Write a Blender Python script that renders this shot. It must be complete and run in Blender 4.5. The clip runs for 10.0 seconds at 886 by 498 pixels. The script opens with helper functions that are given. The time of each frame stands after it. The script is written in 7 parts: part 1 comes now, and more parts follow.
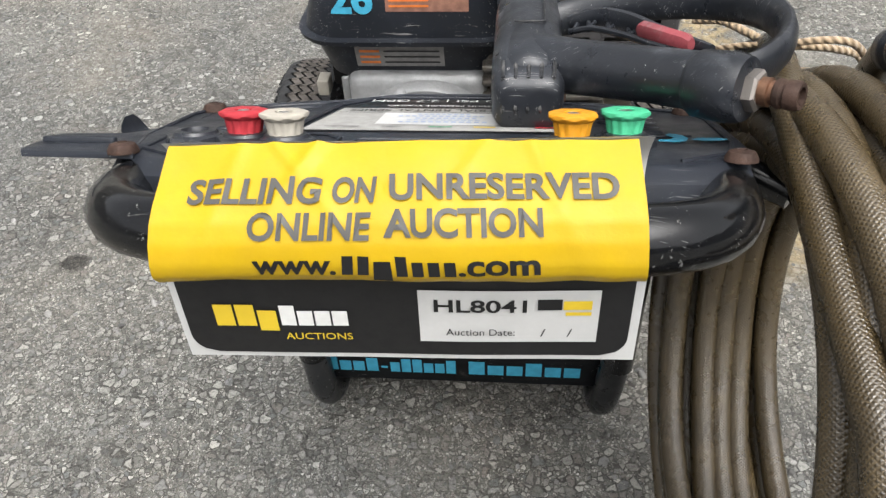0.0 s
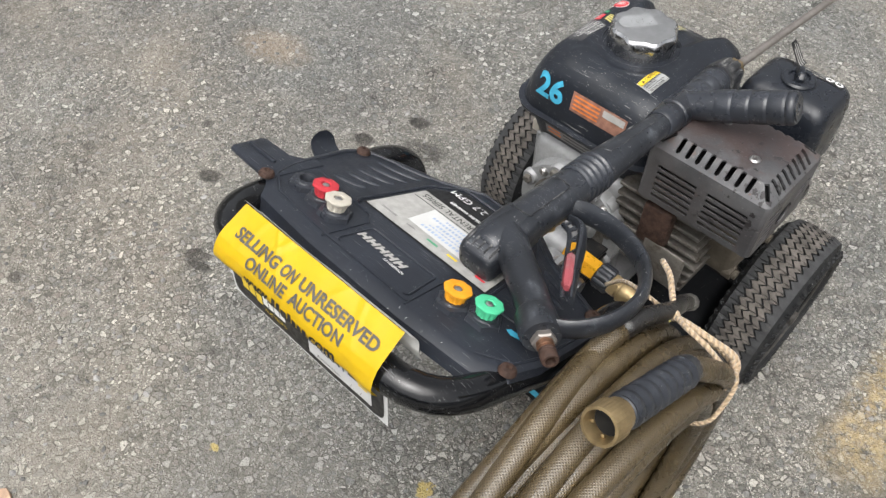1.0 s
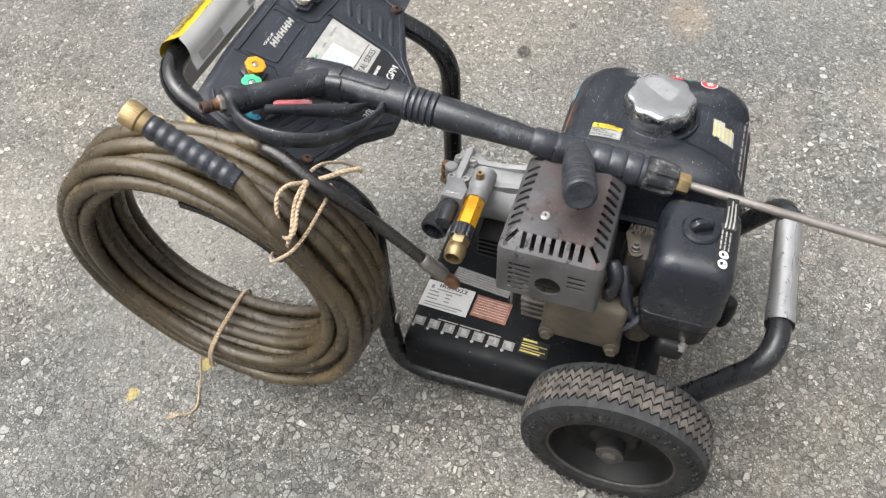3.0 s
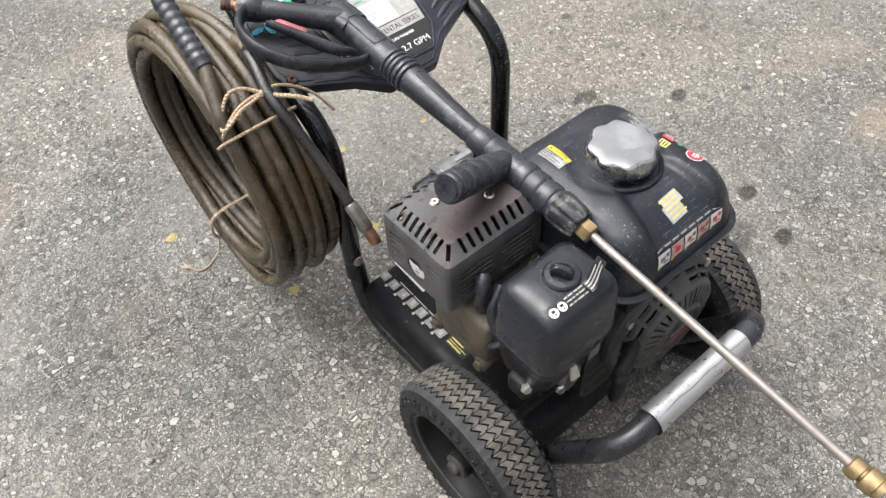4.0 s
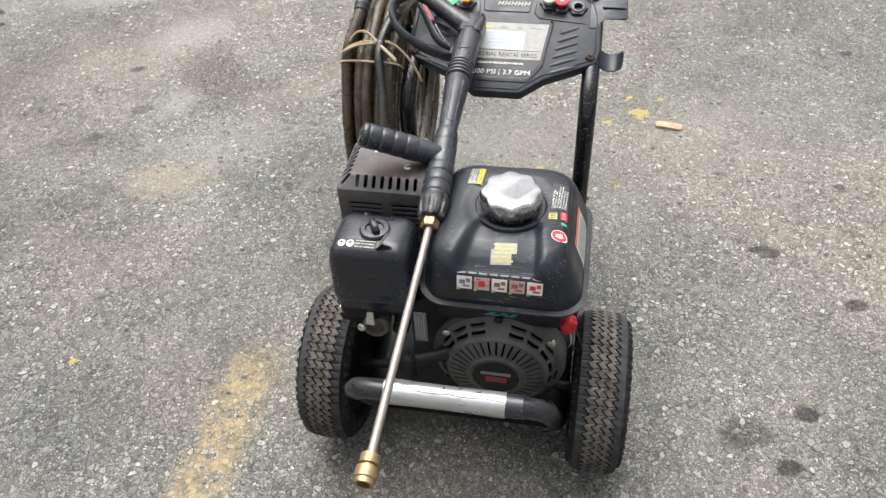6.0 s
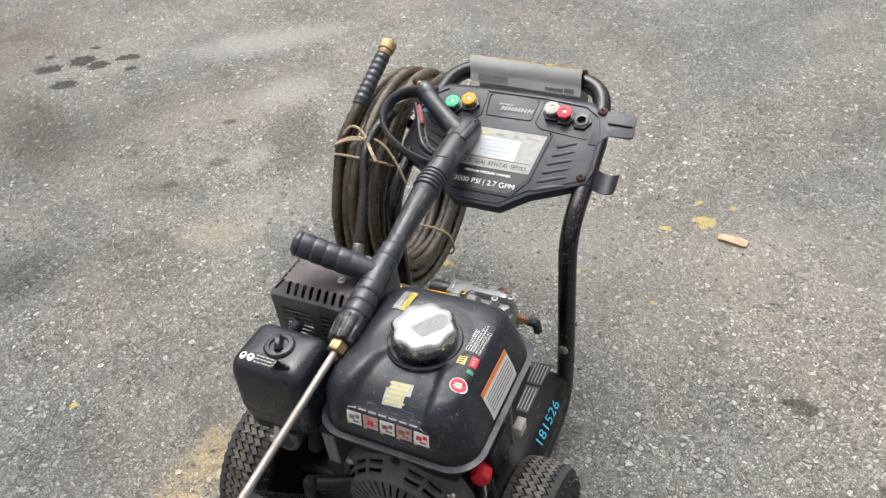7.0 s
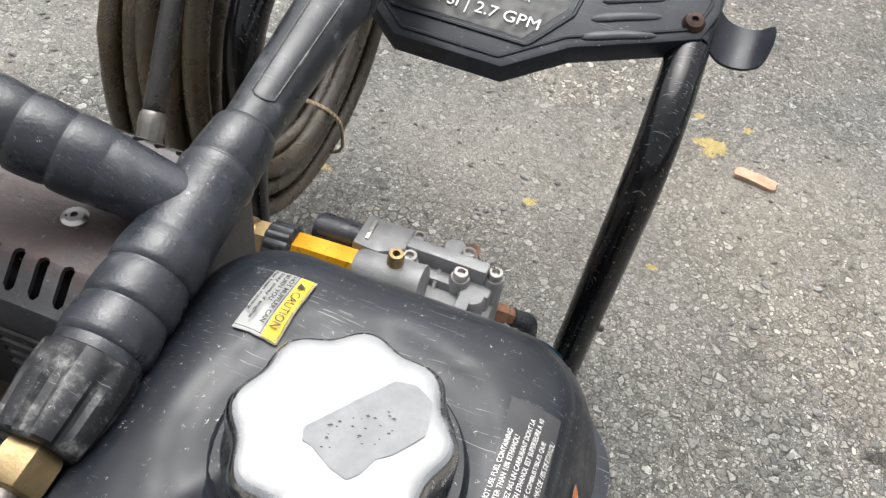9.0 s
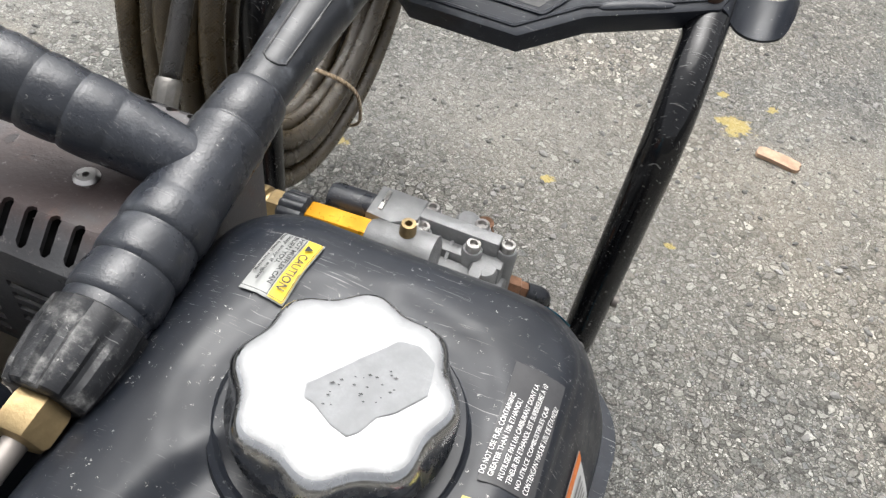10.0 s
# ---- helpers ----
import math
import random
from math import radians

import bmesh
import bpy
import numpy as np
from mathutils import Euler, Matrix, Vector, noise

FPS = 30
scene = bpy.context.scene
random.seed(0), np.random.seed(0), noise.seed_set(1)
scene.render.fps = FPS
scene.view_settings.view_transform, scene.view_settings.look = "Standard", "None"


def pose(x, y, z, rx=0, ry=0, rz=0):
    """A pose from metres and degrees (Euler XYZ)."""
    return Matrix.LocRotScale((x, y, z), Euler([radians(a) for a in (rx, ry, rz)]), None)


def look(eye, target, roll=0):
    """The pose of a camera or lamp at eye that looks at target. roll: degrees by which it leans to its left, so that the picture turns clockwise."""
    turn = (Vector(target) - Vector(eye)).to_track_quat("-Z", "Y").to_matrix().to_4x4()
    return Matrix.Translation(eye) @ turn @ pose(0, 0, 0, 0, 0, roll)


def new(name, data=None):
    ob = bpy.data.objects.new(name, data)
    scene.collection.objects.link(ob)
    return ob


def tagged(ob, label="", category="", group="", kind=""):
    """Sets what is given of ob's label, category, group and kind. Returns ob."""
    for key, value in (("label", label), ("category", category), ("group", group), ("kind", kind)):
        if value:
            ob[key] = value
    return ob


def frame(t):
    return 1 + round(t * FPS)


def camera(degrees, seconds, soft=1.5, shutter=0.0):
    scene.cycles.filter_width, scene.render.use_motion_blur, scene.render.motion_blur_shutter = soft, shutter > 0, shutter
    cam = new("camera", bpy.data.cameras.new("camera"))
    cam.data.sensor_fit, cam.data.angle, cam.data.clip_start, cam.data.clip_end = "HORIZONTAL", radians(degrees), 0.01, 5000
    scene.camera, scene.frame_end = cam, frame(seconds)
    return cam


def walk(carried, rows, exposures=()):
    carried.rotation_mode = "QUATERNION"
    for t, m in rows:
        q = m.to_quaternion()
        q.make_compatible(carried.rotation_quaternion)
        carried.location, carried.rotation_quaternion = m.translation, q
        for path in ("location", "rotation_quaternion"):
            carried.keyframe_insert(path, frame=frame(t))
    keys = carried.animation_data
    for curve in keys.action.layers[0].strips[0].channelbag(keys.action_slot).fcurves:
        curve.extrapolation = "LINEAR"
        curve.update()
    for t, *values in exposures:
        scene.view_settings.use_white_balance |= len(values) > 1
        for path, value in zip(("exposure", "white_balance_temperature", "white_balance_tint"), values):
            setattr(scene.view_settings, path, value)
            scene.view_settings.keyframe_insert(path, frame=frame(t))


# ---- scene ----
cam = camera(59.6, 10.0, 1.4)
PATH = [
    (0, (0.072, 0.098, 0.659), (-0.096, 1.56, -0.695), -3.1),
    (0.5, (0.159, 0.107, 0.751), (-0.261, 1.357, -0.752), 2.4),
    (1, (0.324, 0.143, 0.923), (-0.559, 1.056, -0.622), 0.6),
    (1.5, (0.506, 0.241, 1.006), (-0.611, 0.775, -0.565), -0.5),
    (2, (0.585, 0.403, 1.02), (-0.596, 0.549, -0.588), -3.2),
    (2.5, (0.627, 0.606, 1.015), (-0.566, 0.436, -0.581), -4.1),
    (3, (0.656, 0.812, 0.995), (-0.488, 0.368, -0.584), -3.0),
    (3.2, (0.639, 0.881, 0.999), (-0.459, 0.317, -0.575), -3.0),
    (4.3, (0.426, 1.271, 0.981), (-0.182, 0.129, -0.544), -3.1),
    (4.5, (0.396, 1.353, 0.985), (-0.102, 0.128, -0.515), -2.6),
    (5, (0.245, 1.459, 1.002), (0.042, 0.094, -0.446), -3.0),
    (5.2, (0.152, 1.478, 0.992), (0.089, 0.082, -0.439), -3.8),
    (6.3, (-0.165, 1.531, 1.041), (0.28, 0.135, -0.32), -3.7),
    (6.5, (-0.219, 1.499, 1.048), (0.325, 0.118, -0.292), -4.4),
    (7, (-0.345, 1.328, 1.044), (0.401, -0.016, -0.236), -7.0),
    (7.5, (-0.275, 1.151, 0.978), (0.398, -0.234, -0.298), -6.6),
    (8, (-0.119, 1.015, 0.83), (0.353, -0.374, -0.529), -1.1),
    (8.5, (-0.074, 0.936, 0.665), (0.251, -0.425, -0.765), 6.9),
    (9, (-0.065, 0.927, 0.65), (0.201, -0.41, -0.813), 11.0),
    (9.5, (-0.068, 0.934, 0.657), (0.187, -0.39, -0.82), 11.5),
    (10, (-0.072, 0.929, 0.646), (0.228, -0.357, -0.857), 10.5),
]
EXPOSURES = [(0.0, 1.24), (1.0, 1.14), (2.5, 1.48), (5.0, 1.48), (7.5, 1.25), (9.5, 1.36), (10.0, 1.36)]
walk(cam, [(t, look(eye, target, roll)) for t, eye, target, roll in PATH], EXPOSURES)

from mathutils.bvhtree import BVHTree

# ---- light: bright overcast sky ----
world = bpy.data.worlds.new("overcast")
scene.world = world
world.use_nodes = True
wn = world.node_tree.nodes
sky = wn.new("ShaderNodeTexSky")
sky.sky_type, sky.sun_disc = "NISHITA", False
sky.sun_elevation, sky.sun_rotation = radians(68), radians(152)
sky.air_density, sky.dust_density, sky.ozone_density = 1.0, 6.0, 1.0
grey = wn.new("ShaderNodeMix")
grey.data_type, grey.blend_type = "RGBA", "MIX"
bw = wn.new("ShaderNodeRGBToBW")
world.node_tree.links.new(sky.outputs[0], bw.inputs[0])
grey.inputs[0].default_value = 0.88
world.node_tree.links.new(sky.outputs[0], grey.inputs[6])
world.node_tree.links.new(bw.outputs[0], grey.inputs[7])
world.node_tree.links.new(grey.outputs[2], wn["Background"].inputs[0])
wn["Background"].inputs[1].default_value = 0.15
sun = new("sun", bpy.data.lights.new("sun", "SUN"))
sun.data.energy, sun.data.angle, sun.data.color = 0.8, radians(60), (1.0, 0.98, 0.94)
sun.matrix_world = look((1.1, -2.1, 6.0), (0, 0, 0))


# ---- material tools ----
class Mat:
    """A node material with a Principled shader and small shorthands."""

    def __init__(self, name):
        self.m = bpy.data.materials.new(name)
        self.m.use_nodes = True
        self.t = self.m.node_tree
        self.p = self.t.nodes["Principled BSDF"]
        self.co = self.t.nodes.new("ShaderNodeTexCoord").outputs["Object"]

    def link(self, a, b):
        self.t.links.new(a, b)

    def put(self, a, sock):
        if hasattr(a, "is_linked"):
            self.link(a, sock)
        elif isinstance(a, (tuple, list)):
            sock.default_value = (*a, 1.0) if len(a) == 3 and len(sock.default_value) == 4 else a
        else:
            sock.default_value = a

    def noise(self, scale, detail=4.0, rough=0.55, co=None, out="Fac", warp=0.0):
        n = self.t.nodes.new("ShaderNodeTexNoise")
        self.link(co or self.co, n.inputs["Vector"])
        n.inputs["Scale"].default_value, n.inputs["Detail"].default_value, n.inputs["Roughness"].default_value = scale, detail, rough
        n.inputs["Distortion"].default_value = warp
        return n.outputs[out]

    def cells(self, scale, out="Distance", co=None, feature="F1", rand=1.0):
        n = self.t.nodes.new("ShaderNodeTexVoronoi")
        n.feature = feature
        self.link(co or self.co, n.inputs["Vector"])
        n.inputs["Scale"].default_value, n.inputs["Randomness"].default_value = scale, rand
        return n.outputs[out]

    def ramp(self, a, lo, hi, to_lo=0.0, to_hi=1.0):
        n = self.t.nodes.new("ShaderNodeMapRange")
        n.interpolation_type = "SMOOTHSTEP"
        for v, s in zip((a, lo, hi, to_lo, to_hi), n.inputs):
            self.put(v, s)
        return n.outputs[0]

    def math(self, op, a, b=0.0, c=0.0):
        n = self.t.nodes.new("ShaderNodeMath")
        n.operation = op
        for v, s in zip((a, b, c), n.inputs):
            self.put(v, s)
        return n.outputs[0]

    def mix(self, fac, a, b, mode="MIX"):
        n = self.t.nodes.new("ShaderNodeMix")
        n.data_type, n.blend_type = "RGBA", mode
        self.put(fac, n.inputs[0]), self.put(a, n.inputs[6]), self.put(b, n.inputs[7])
        return n.outputs[2]

    def split(self, a):
        n = self.t.nodes.new("ShaderNodeSeparateXYZ")
        self.link(a, n.inputs[0])
        return n.outputs

    def bump(self, h, strength=0.3, dist=0.001, under=None):
        n = self.t.nodes.new("ShaderNodeBump")
        n.inputs["Strength"].default_value, n.inputs["Distance"].default_value = strength, dist
        self.link(h, n.inputs["Height"])
        if under is not None:
            self.link(under, n.inputs["Normal"])
        return n.outputs[0]

    def set(self, **kw):
        for k, v in kw.items():
            self.put(v, self.p.inputs[{"base": "Base Color", "rough": "Roughness", "metal": "Metallic", "normal": "Normal", "coat": "Coat Weight", "spec": "Specular IOR Level", "sheen": "Sheen Weight", "trans": "Transmission Weight"}[k]])
        return self.m


def shade(c, k):
    return tuple(min(1.0, x * k) for x in c)


def surface(name, base, rough=0.5, metal=0.0, var=0.2, scale=25.0, bump=0.15, fine=700.0, dust=None, dust_at=0.6, specks=0.0, speck_scale=260.0, scratch=0.0, spec=0.35):
    """Paint, plastic, rubber or metal with grain, dust, chips and scratches."""
    m = Mat(name)
    big, small = m.noise(scale, 5), m.noise(scale * 9, 3)
    col = m.mix(m.ramp(big, 0.3, 0.7), shade(base, 1 - var), shade(base, 1 + var))
    col = m.mix(m.ramp(small, 0.3, 0.7, 0.0, 0.5), col, shade(base, 1 - 0.5 * var))
    ro = m.ramp(m.noise(scale * 3, 4), 0.3, 0.7, max(0.02, rough - 0.1), min(1.0, rough + 0.1))
    if dust:
        f = m.math("MULTIPLY", m.ramp(m.noise(scale * 1.6, 8, 0.7), dust_at, dust_at + 0.22), m.ramp(small, 0.3, 0.65, 0.3, 0.9))
        col = m.mix(f, col, dust)
        ro = m.mix(f, ro, (0.85, 0.85, 0.85))
    if scratch:
        mp = m.t.nodes.new("ShaderNodeMapping")
        m.link(m.co, mp.inputs[0])
        mp.inputs["Rotation"].default_value, mp.inputs["Scale"].default_value = (0.5, 0.3, 0.7), (34, 1700, 240)
        mq = m.t.nodes.new("ShaderNodeMapping")
        m.link(m.co, mq.inputs[0])
        mq.inputs["Rotation"].default_value, mq.inputs["Scale"].default_value = (0.2, 0.9, -0.9), (48, 2100, 420)
        f = m.math("MAXIMUM", m.ramp(m.noise(1.0, 2, co=mp.outputs[0]), 0.665, 0.72), m.ramp(m.noise(1.0, 2, co=mq.outputs[0]), 0.68, 0.73))
        f = m.math("MULTIPLY", f, m.ramp(big, 0.40, 0.56))
        col = m.mix(m.math("MULTIPLY", f, scratch * 0.5), col, (0.26, 0.255, 0.25))
    if specks:
        n = m.t.nodes.new("ShaderNodeTexVoronoi")
        wv = m.t.nodes.new("ShaderNodeVectorMath")
        wv.operation = "MULTIPLY_ADD"
        m.link(m.noise(speck_scale * 4, 3, out="Color"), wv.inputs[0])
        wv.inputs[1].default_value = (1.6 / speck_scale,) * 3
        m.link(m.co, wv.inputs[2])
        m.link(wv.outputs[0], n.inputs["Vector"])
        n.inputs["Scale"].default_value = speck_scale * 1.05
        d = m.math("MULTIPLY", m.ramp(n.outputs["Distance"], 0.07, 0.19, 1.0, 0.0), m.ramp(m.noise(scale * 2.5, 3), 0.42, 0.58, 0.25, 1.0))
        pick = m.ramp(m.split(n.outputs["Color"])[0], 1 - specks, 1 - specks * 0.8)
        col = m.mix(m.math("MULTIPLY", d, pick), col, (0.50, 0.49, 0.46))
    nrm = m.bump(m.noise(fine, 3), bump, 0.0006)
    nrm = m.bump(m.noise(scale * 2, 4), bump * 0.5, 0.0012, nrm)
    return m.set(base=col, rough=ro, metal=metal, normal=nrm, spec=spec)


DUST = (0.23, 0.20, 0.165)
black_paint = surface("black_paint", (0.0050, 0.0054, 0.0063), 0.15, var=0.3, scale=18, bump=0.06, dust=(0.08, 0.075, 0.07), dust_at=0.72, specks=0.16, speck_scale=300, scratch=1.0, spec=0.4)
deck_paint = surface("deck_paint", (0.008, 0.0085, 0.0095), 0.42, var=0.3, scale=14, dust=(0.11, 0.10, 0.088), dust_at=0.60, specks=0.14, speck_scale=330, scratch=0.10, spec=0.10)
panel_plastic = surface("panel_plastic", (0.0175, 0.0205, 0.0275), 0.38, var=0.25, scale=16, bump=0.25, fine=1400, dust=(0.070, 0.078, 0.092), dust_at=0.56, specks=0.18, speck_scale=300, scratch=0.9)
tank_plastic = surface("tank_plastic", (0.0100, 0.0122, 0.0172), 0.4, var=0.3, scale=14, bump=0.025, dust=(0.038, 0.046, 0.060), dust_at=0.54, specks=0.42, speck_scale=330, scratch=1.5, spec=0.34)
filter_plastic = surface("filter_plastic", (0.0128, 0.0150, 0.0200), 0.30, var=0.2, scale=14, bump=0.15, dust=(0.052, 0.060, 0.072), dust_at=0.58, specks=0.14, spec=0.4)
gun_plastic = surface("gun_plastic", (0.0160, 0.0182, 0.0230), 0.36, var=0.3, scale=26, bump=0.2, dust=(0.118, 0.127, 0.142), dust_at=0.54, specks=0.24, speck_scale=260, scratch=1.7, spec=0.5)
gun_rubber = surface("gun_rubber", (0.0195, 0.0222, 0.0285), 0.33, var=0.3, scale=26, bump=0.3, dust=(0.088, 0.096, 0.108), dust_at=0.56, specks=0.16, scratch=0.7, spec=0.55)
worn_tube = surface("worn_tube", (0.0135, 0.0145, 0.0165), 0.32, var=0.3, scale=22, bump=0.15, dust=(0.085, 0.084, 0.083), dust_at=0.55, specks=0.2, scratch=0.8, spec=0.5)
nut_plastic = surface("nut_plastic", (0.016, 0.0168, 0.019), 0.4, var=0.3, scale=40, bump=0.3, dust=(0.24, 0.236, 0.228), dust_at=0.47, specks=0.2, speck_scale=240, scratch=1.0)
tyre_rubber = surface("tyre_rubber", (0.0145, 0.0150, 0.0160), 0.62, var=0.3, scale=30, bump=0.35, dust=(0.052, 0.050, 0.046), dust_at=0.50, specks=0.05, spec=0.25)
tread_rubber = surface("tread_rubber", (0.084, 0.075, 0.067), 0.9, var=0.4, scale=45, bump=0.4, dust=(0.15, 0.134, 0.115), dust_at=0.5, specks=0.04)
rim_paint = surface("rim_paint", (0.012, 0.0120, 0.0120), 0.5, var=0.3, scale=20, dust=(0.05, 0.043, 0.036), dust_at=0.54, scratch=0.2, spec=0.15)
rim_dust = surface("rim_dust", (0.046, 0.043, 0.039), 0.6, var=0.35, scale=60, bump=0.3, dust=(0.085, 0.072, 0.058), dust_at=0.5, spec=0.3)
cast_alloy = surface("cast_alloy", (0.27, 0.272, 0.275), 0.5, metal=0.35, var=0.2, scale=40, bump=0.5, fine=900, dust=(0.13, 0.11, 0.09), dust_at=0.62)
dirty_alloy = surface("dirty_alloy", (0.105, 0.097, 0.086), 0.55, metal=0.3, var=0.4, scale=35, bump=0.5, dust=(0.055, 0.040, 0.028), dust_at=0.46)
engine_black = surface("engine_black", (0.0105, 0.0106, 0.0112), 0.42, var=0.3, scale=25, dust=(0.07, 0.06, 0.05), dust_at=0.56, specks=0.04, spec=0.18)
shoulder_rubber = surface("shoulder_rubber", (0.036, 0.0365, 0.0375), 0.8, var=0.35, scale=45, bump=0.4, dust=(0.082, 0.077, 0.070), dust_at=0.55, spec=0.25)
cover_alloy = surface("cover_alloy", (0.082, 0.069, 0.052), 0.6, metal=0.15, var=0.3, scale=30, bump=0.4, dust=(0.045, 0.034, 0.024), dust_at=0.56)
recoil_plastic = surface("recoil_plastic", (0.055, 0.0550, 0.0555), 0.45, var=0.3, scale=25, dust=(0.10, 0.088, 0.075), dust_at=0.50, specks=0.04, spec=0.3)
rust_steel = surface("rust_steel", (0.055, 0.032, 0.024), 0.7, metal=0.3, var=0.5, scale=120, bump=0.5, dust=(0.09, 0.045, 0.028), dust_at=0.55)
chrome = surface("chrome", (0.46, 0.463, 0.467), 0.20, metal=1.0, var=0.12, scale=60, bump=0.05, dust=(0.25, 0.25, 0.25), dust_at=0.52, scratch=0.5)
cap_metal = surface("cap_metal", (0.225, 0.228, 0.232), 0.4, metal=0.6, var=0.1, scale=55, bump=0.25, fine=260, dust=(0.19, 0.192, 0.195), dust_at=0.58, specks=0.05, scratch=0.3)
ferrule_metal = surface("ferrule_metal", (0.23, 0.22, 0.205), 0.45, metal=0.85, var=0.25, scale=60, bump=0.2)
steel = surface("steel", (0.48, 0.465, 0.45), 0.36, metal=1.0, var=0.15, scale=40, bump=0.1)
lance_steel = surface("lance_steel", (0.27, 0.245, 0.225), 0.50, metal=0.75, var=0.2, scale=30, bump=0.1, dust=(0.22, 0.12, 0.08), dust_at=0.66)
brass = surface("brass", (0.33, 0.245, 0.13), 0.48, metal=0.85, var=0.2, scale=90, bump=0.2, dust=(0.30, 0.20, 0.10), dust_at=0.62)
copper = surface("copper", (0.27, 0.15, 0.095), 0.45, metal=0.9, var=0.35, scale=120, bump=0.3)
foil = surface("foil", (0.50, 0.50, 0.50), 0.36, metal=0.85, var=0.08, scale=30, bump=0.06, fine=900, scratch=0.1)
gold_anodised = surface("gold_anodised", (0.70, 0.34, 0.015), 0.35, metal=0.35, var=0.1, scale=80, bump=0.1)
white_paper = surface("white_paper", (0.50, 0.50, 0.49), 0.7, var=0.05, scale=50, bump=0.1)
grey_paper = surface("grey_paper", (0.58, 0.575, 0.55), 0.65, var=0.08, scale=30, bump=0.1)
yellow_paper = surface("yellow_paper", (0.46, 0.298, 0.0036), 0.5, var=0.05, scale=30, bump=0.15, fine=400)
black_print = surface("black_print", (0.010, 0.0102, 0.011), 0.45, var=0.1, scale=60, bump=0.05)
grey_print = surface("grey_print", (0.070, 0.067, 0.062), 0.5, var=0.1, scale=60, bump=0.05)
white_print = surface("white_print", (0.70, 0.70, 0.68), 0.55, var=0.08, scale=120, bump=0.05)
yellow_print = surface("yellow_print", (0.66, 0.47, 0.03), 0.5, var=0.06, scale=60, bump=0.05)
faded_white = surface("faded_white", (0.31, 0.305, 0.29), 0.65, var=0.15, scale=120, bump=0.08, dust=(0.2, 0.19, 0.17), dust_at=0.6)
faded_yellow = surface("faded_yellow", (0.46, 0.40, 0.13), 0.6, var=0.2, scale=150, bump=0.08)
red_print = surface("red_print", (0.55, 0.035, 0.05), 0.5, var=0.15, scale=120, bump=0.05)
pink_print = surface("pink_print", (0.50, 0.33, 0.30), 0.6, var=0.3, scale=260, bump=0.05)
orange_print = surface("orange_print", (0.62, 0.17, 0.035), 0.55, var=0.15, scale=120, bump=0.05)
brown_print = surface("brown_print", (0.24, 0.12, 0.085), 0.6, var=0.3, scale=120, bump=0.05)
grey_label = surface("grey_label", (0.20, 0.195, 0.19), 0.6, var=0.2, scale=120, bump=0.05)
blue_ink = surface("blue_ink", (0.30, 0.37, 0.50), 0.6, var=0.1, scale=120, bump=0.05)
blue_marker = surface("blue_marker", (0.05, 0.33, 0.49), 0.5, var=0.15, scale=120, bump=0.1)
green_print = surface("green_print", (0.05, 0.26, 0.13), 0.5, var=0.1, scale=120, bump=0.05)
red_rubber = surface("red_rubber", (0.40, 0.030, 0.040), 0.55, var=0.15, scale=90, bump=0.2, dust=(0.35, 0.15, 0.14), dust_at=0.62)
white_rubber = surface("white_rubber", (0.40, 0.37, 0.315), 0.6, var=0.12, scale=90, bump=0.2, dust=(0.25, 0.24, 0.2), dust_at=0.6)
orange_rubber = surface("orange_rubber", (0.60, 0.26, 0.012), 0.55, var=0.12, scale=90, bump=0.2, dust=(0.4, 0.25, 0.1), dust_at=0.64)
green_rubber = surface("green_rubber", (0.06, 0.42, 0.22), 0.55, var=0.12, scale=90, bump=0.2, dust=(0.25, 0.4, 0.3), dust_at=0.64)
red_plastic = surface("red_plastic", (0.60, 0.02, 0.03), 0.3, var=0.1, scale=60, bump=0.05)
pink_plastic = surface("pink_plastic", (0.26, 0.055, 0.065), 0.5, var=0.25, scale=60, bump=0.1, dust=(0.3, 0.2, 0.2), dust_at=0.5)
wood = surface("wood", (0.40, 0.27, 0.185), 0.8, var=0.25, scale=90, bump=0.5)
# near-black colour that stands for the shade inside holes and slots
hole_shade = surface("hole_shade", (0.006, 0.006, 0.006), 0.9, var=0.1)
wire_black = surface("wire_black", (0.015, 0.015, 0.015), 0.5, var=0.1)


def twine_material():
    m = Mat("jute_twine")
    uv = m.t.nodes.new("ShaderNodeTexCoord").outputs["UV"]
    u, v, _ = m.split(uv)
    a = m.math("SINE", m.math("MULTIPLY", m.math("ADD", m.math("MULTIPLY", v, 110.0), u), 6.2832 * 2))
    col = m.mix(m.ramp(a, -1, 1), (0.30, 0.215, 0.130), (0.42, 0.312, 0.198))
    col = m.mix(m.ramp(m.noise(500, 4), 0.4, 0.7, 0, 0.45), col, (0.54, 0.41, 0.27))
    return m.set(base=col, rough=0.95, normal=m.bump(m.math("ADD", a, m.noise(1500, 3)), 0.8, 0.0006), sheen=0.3)


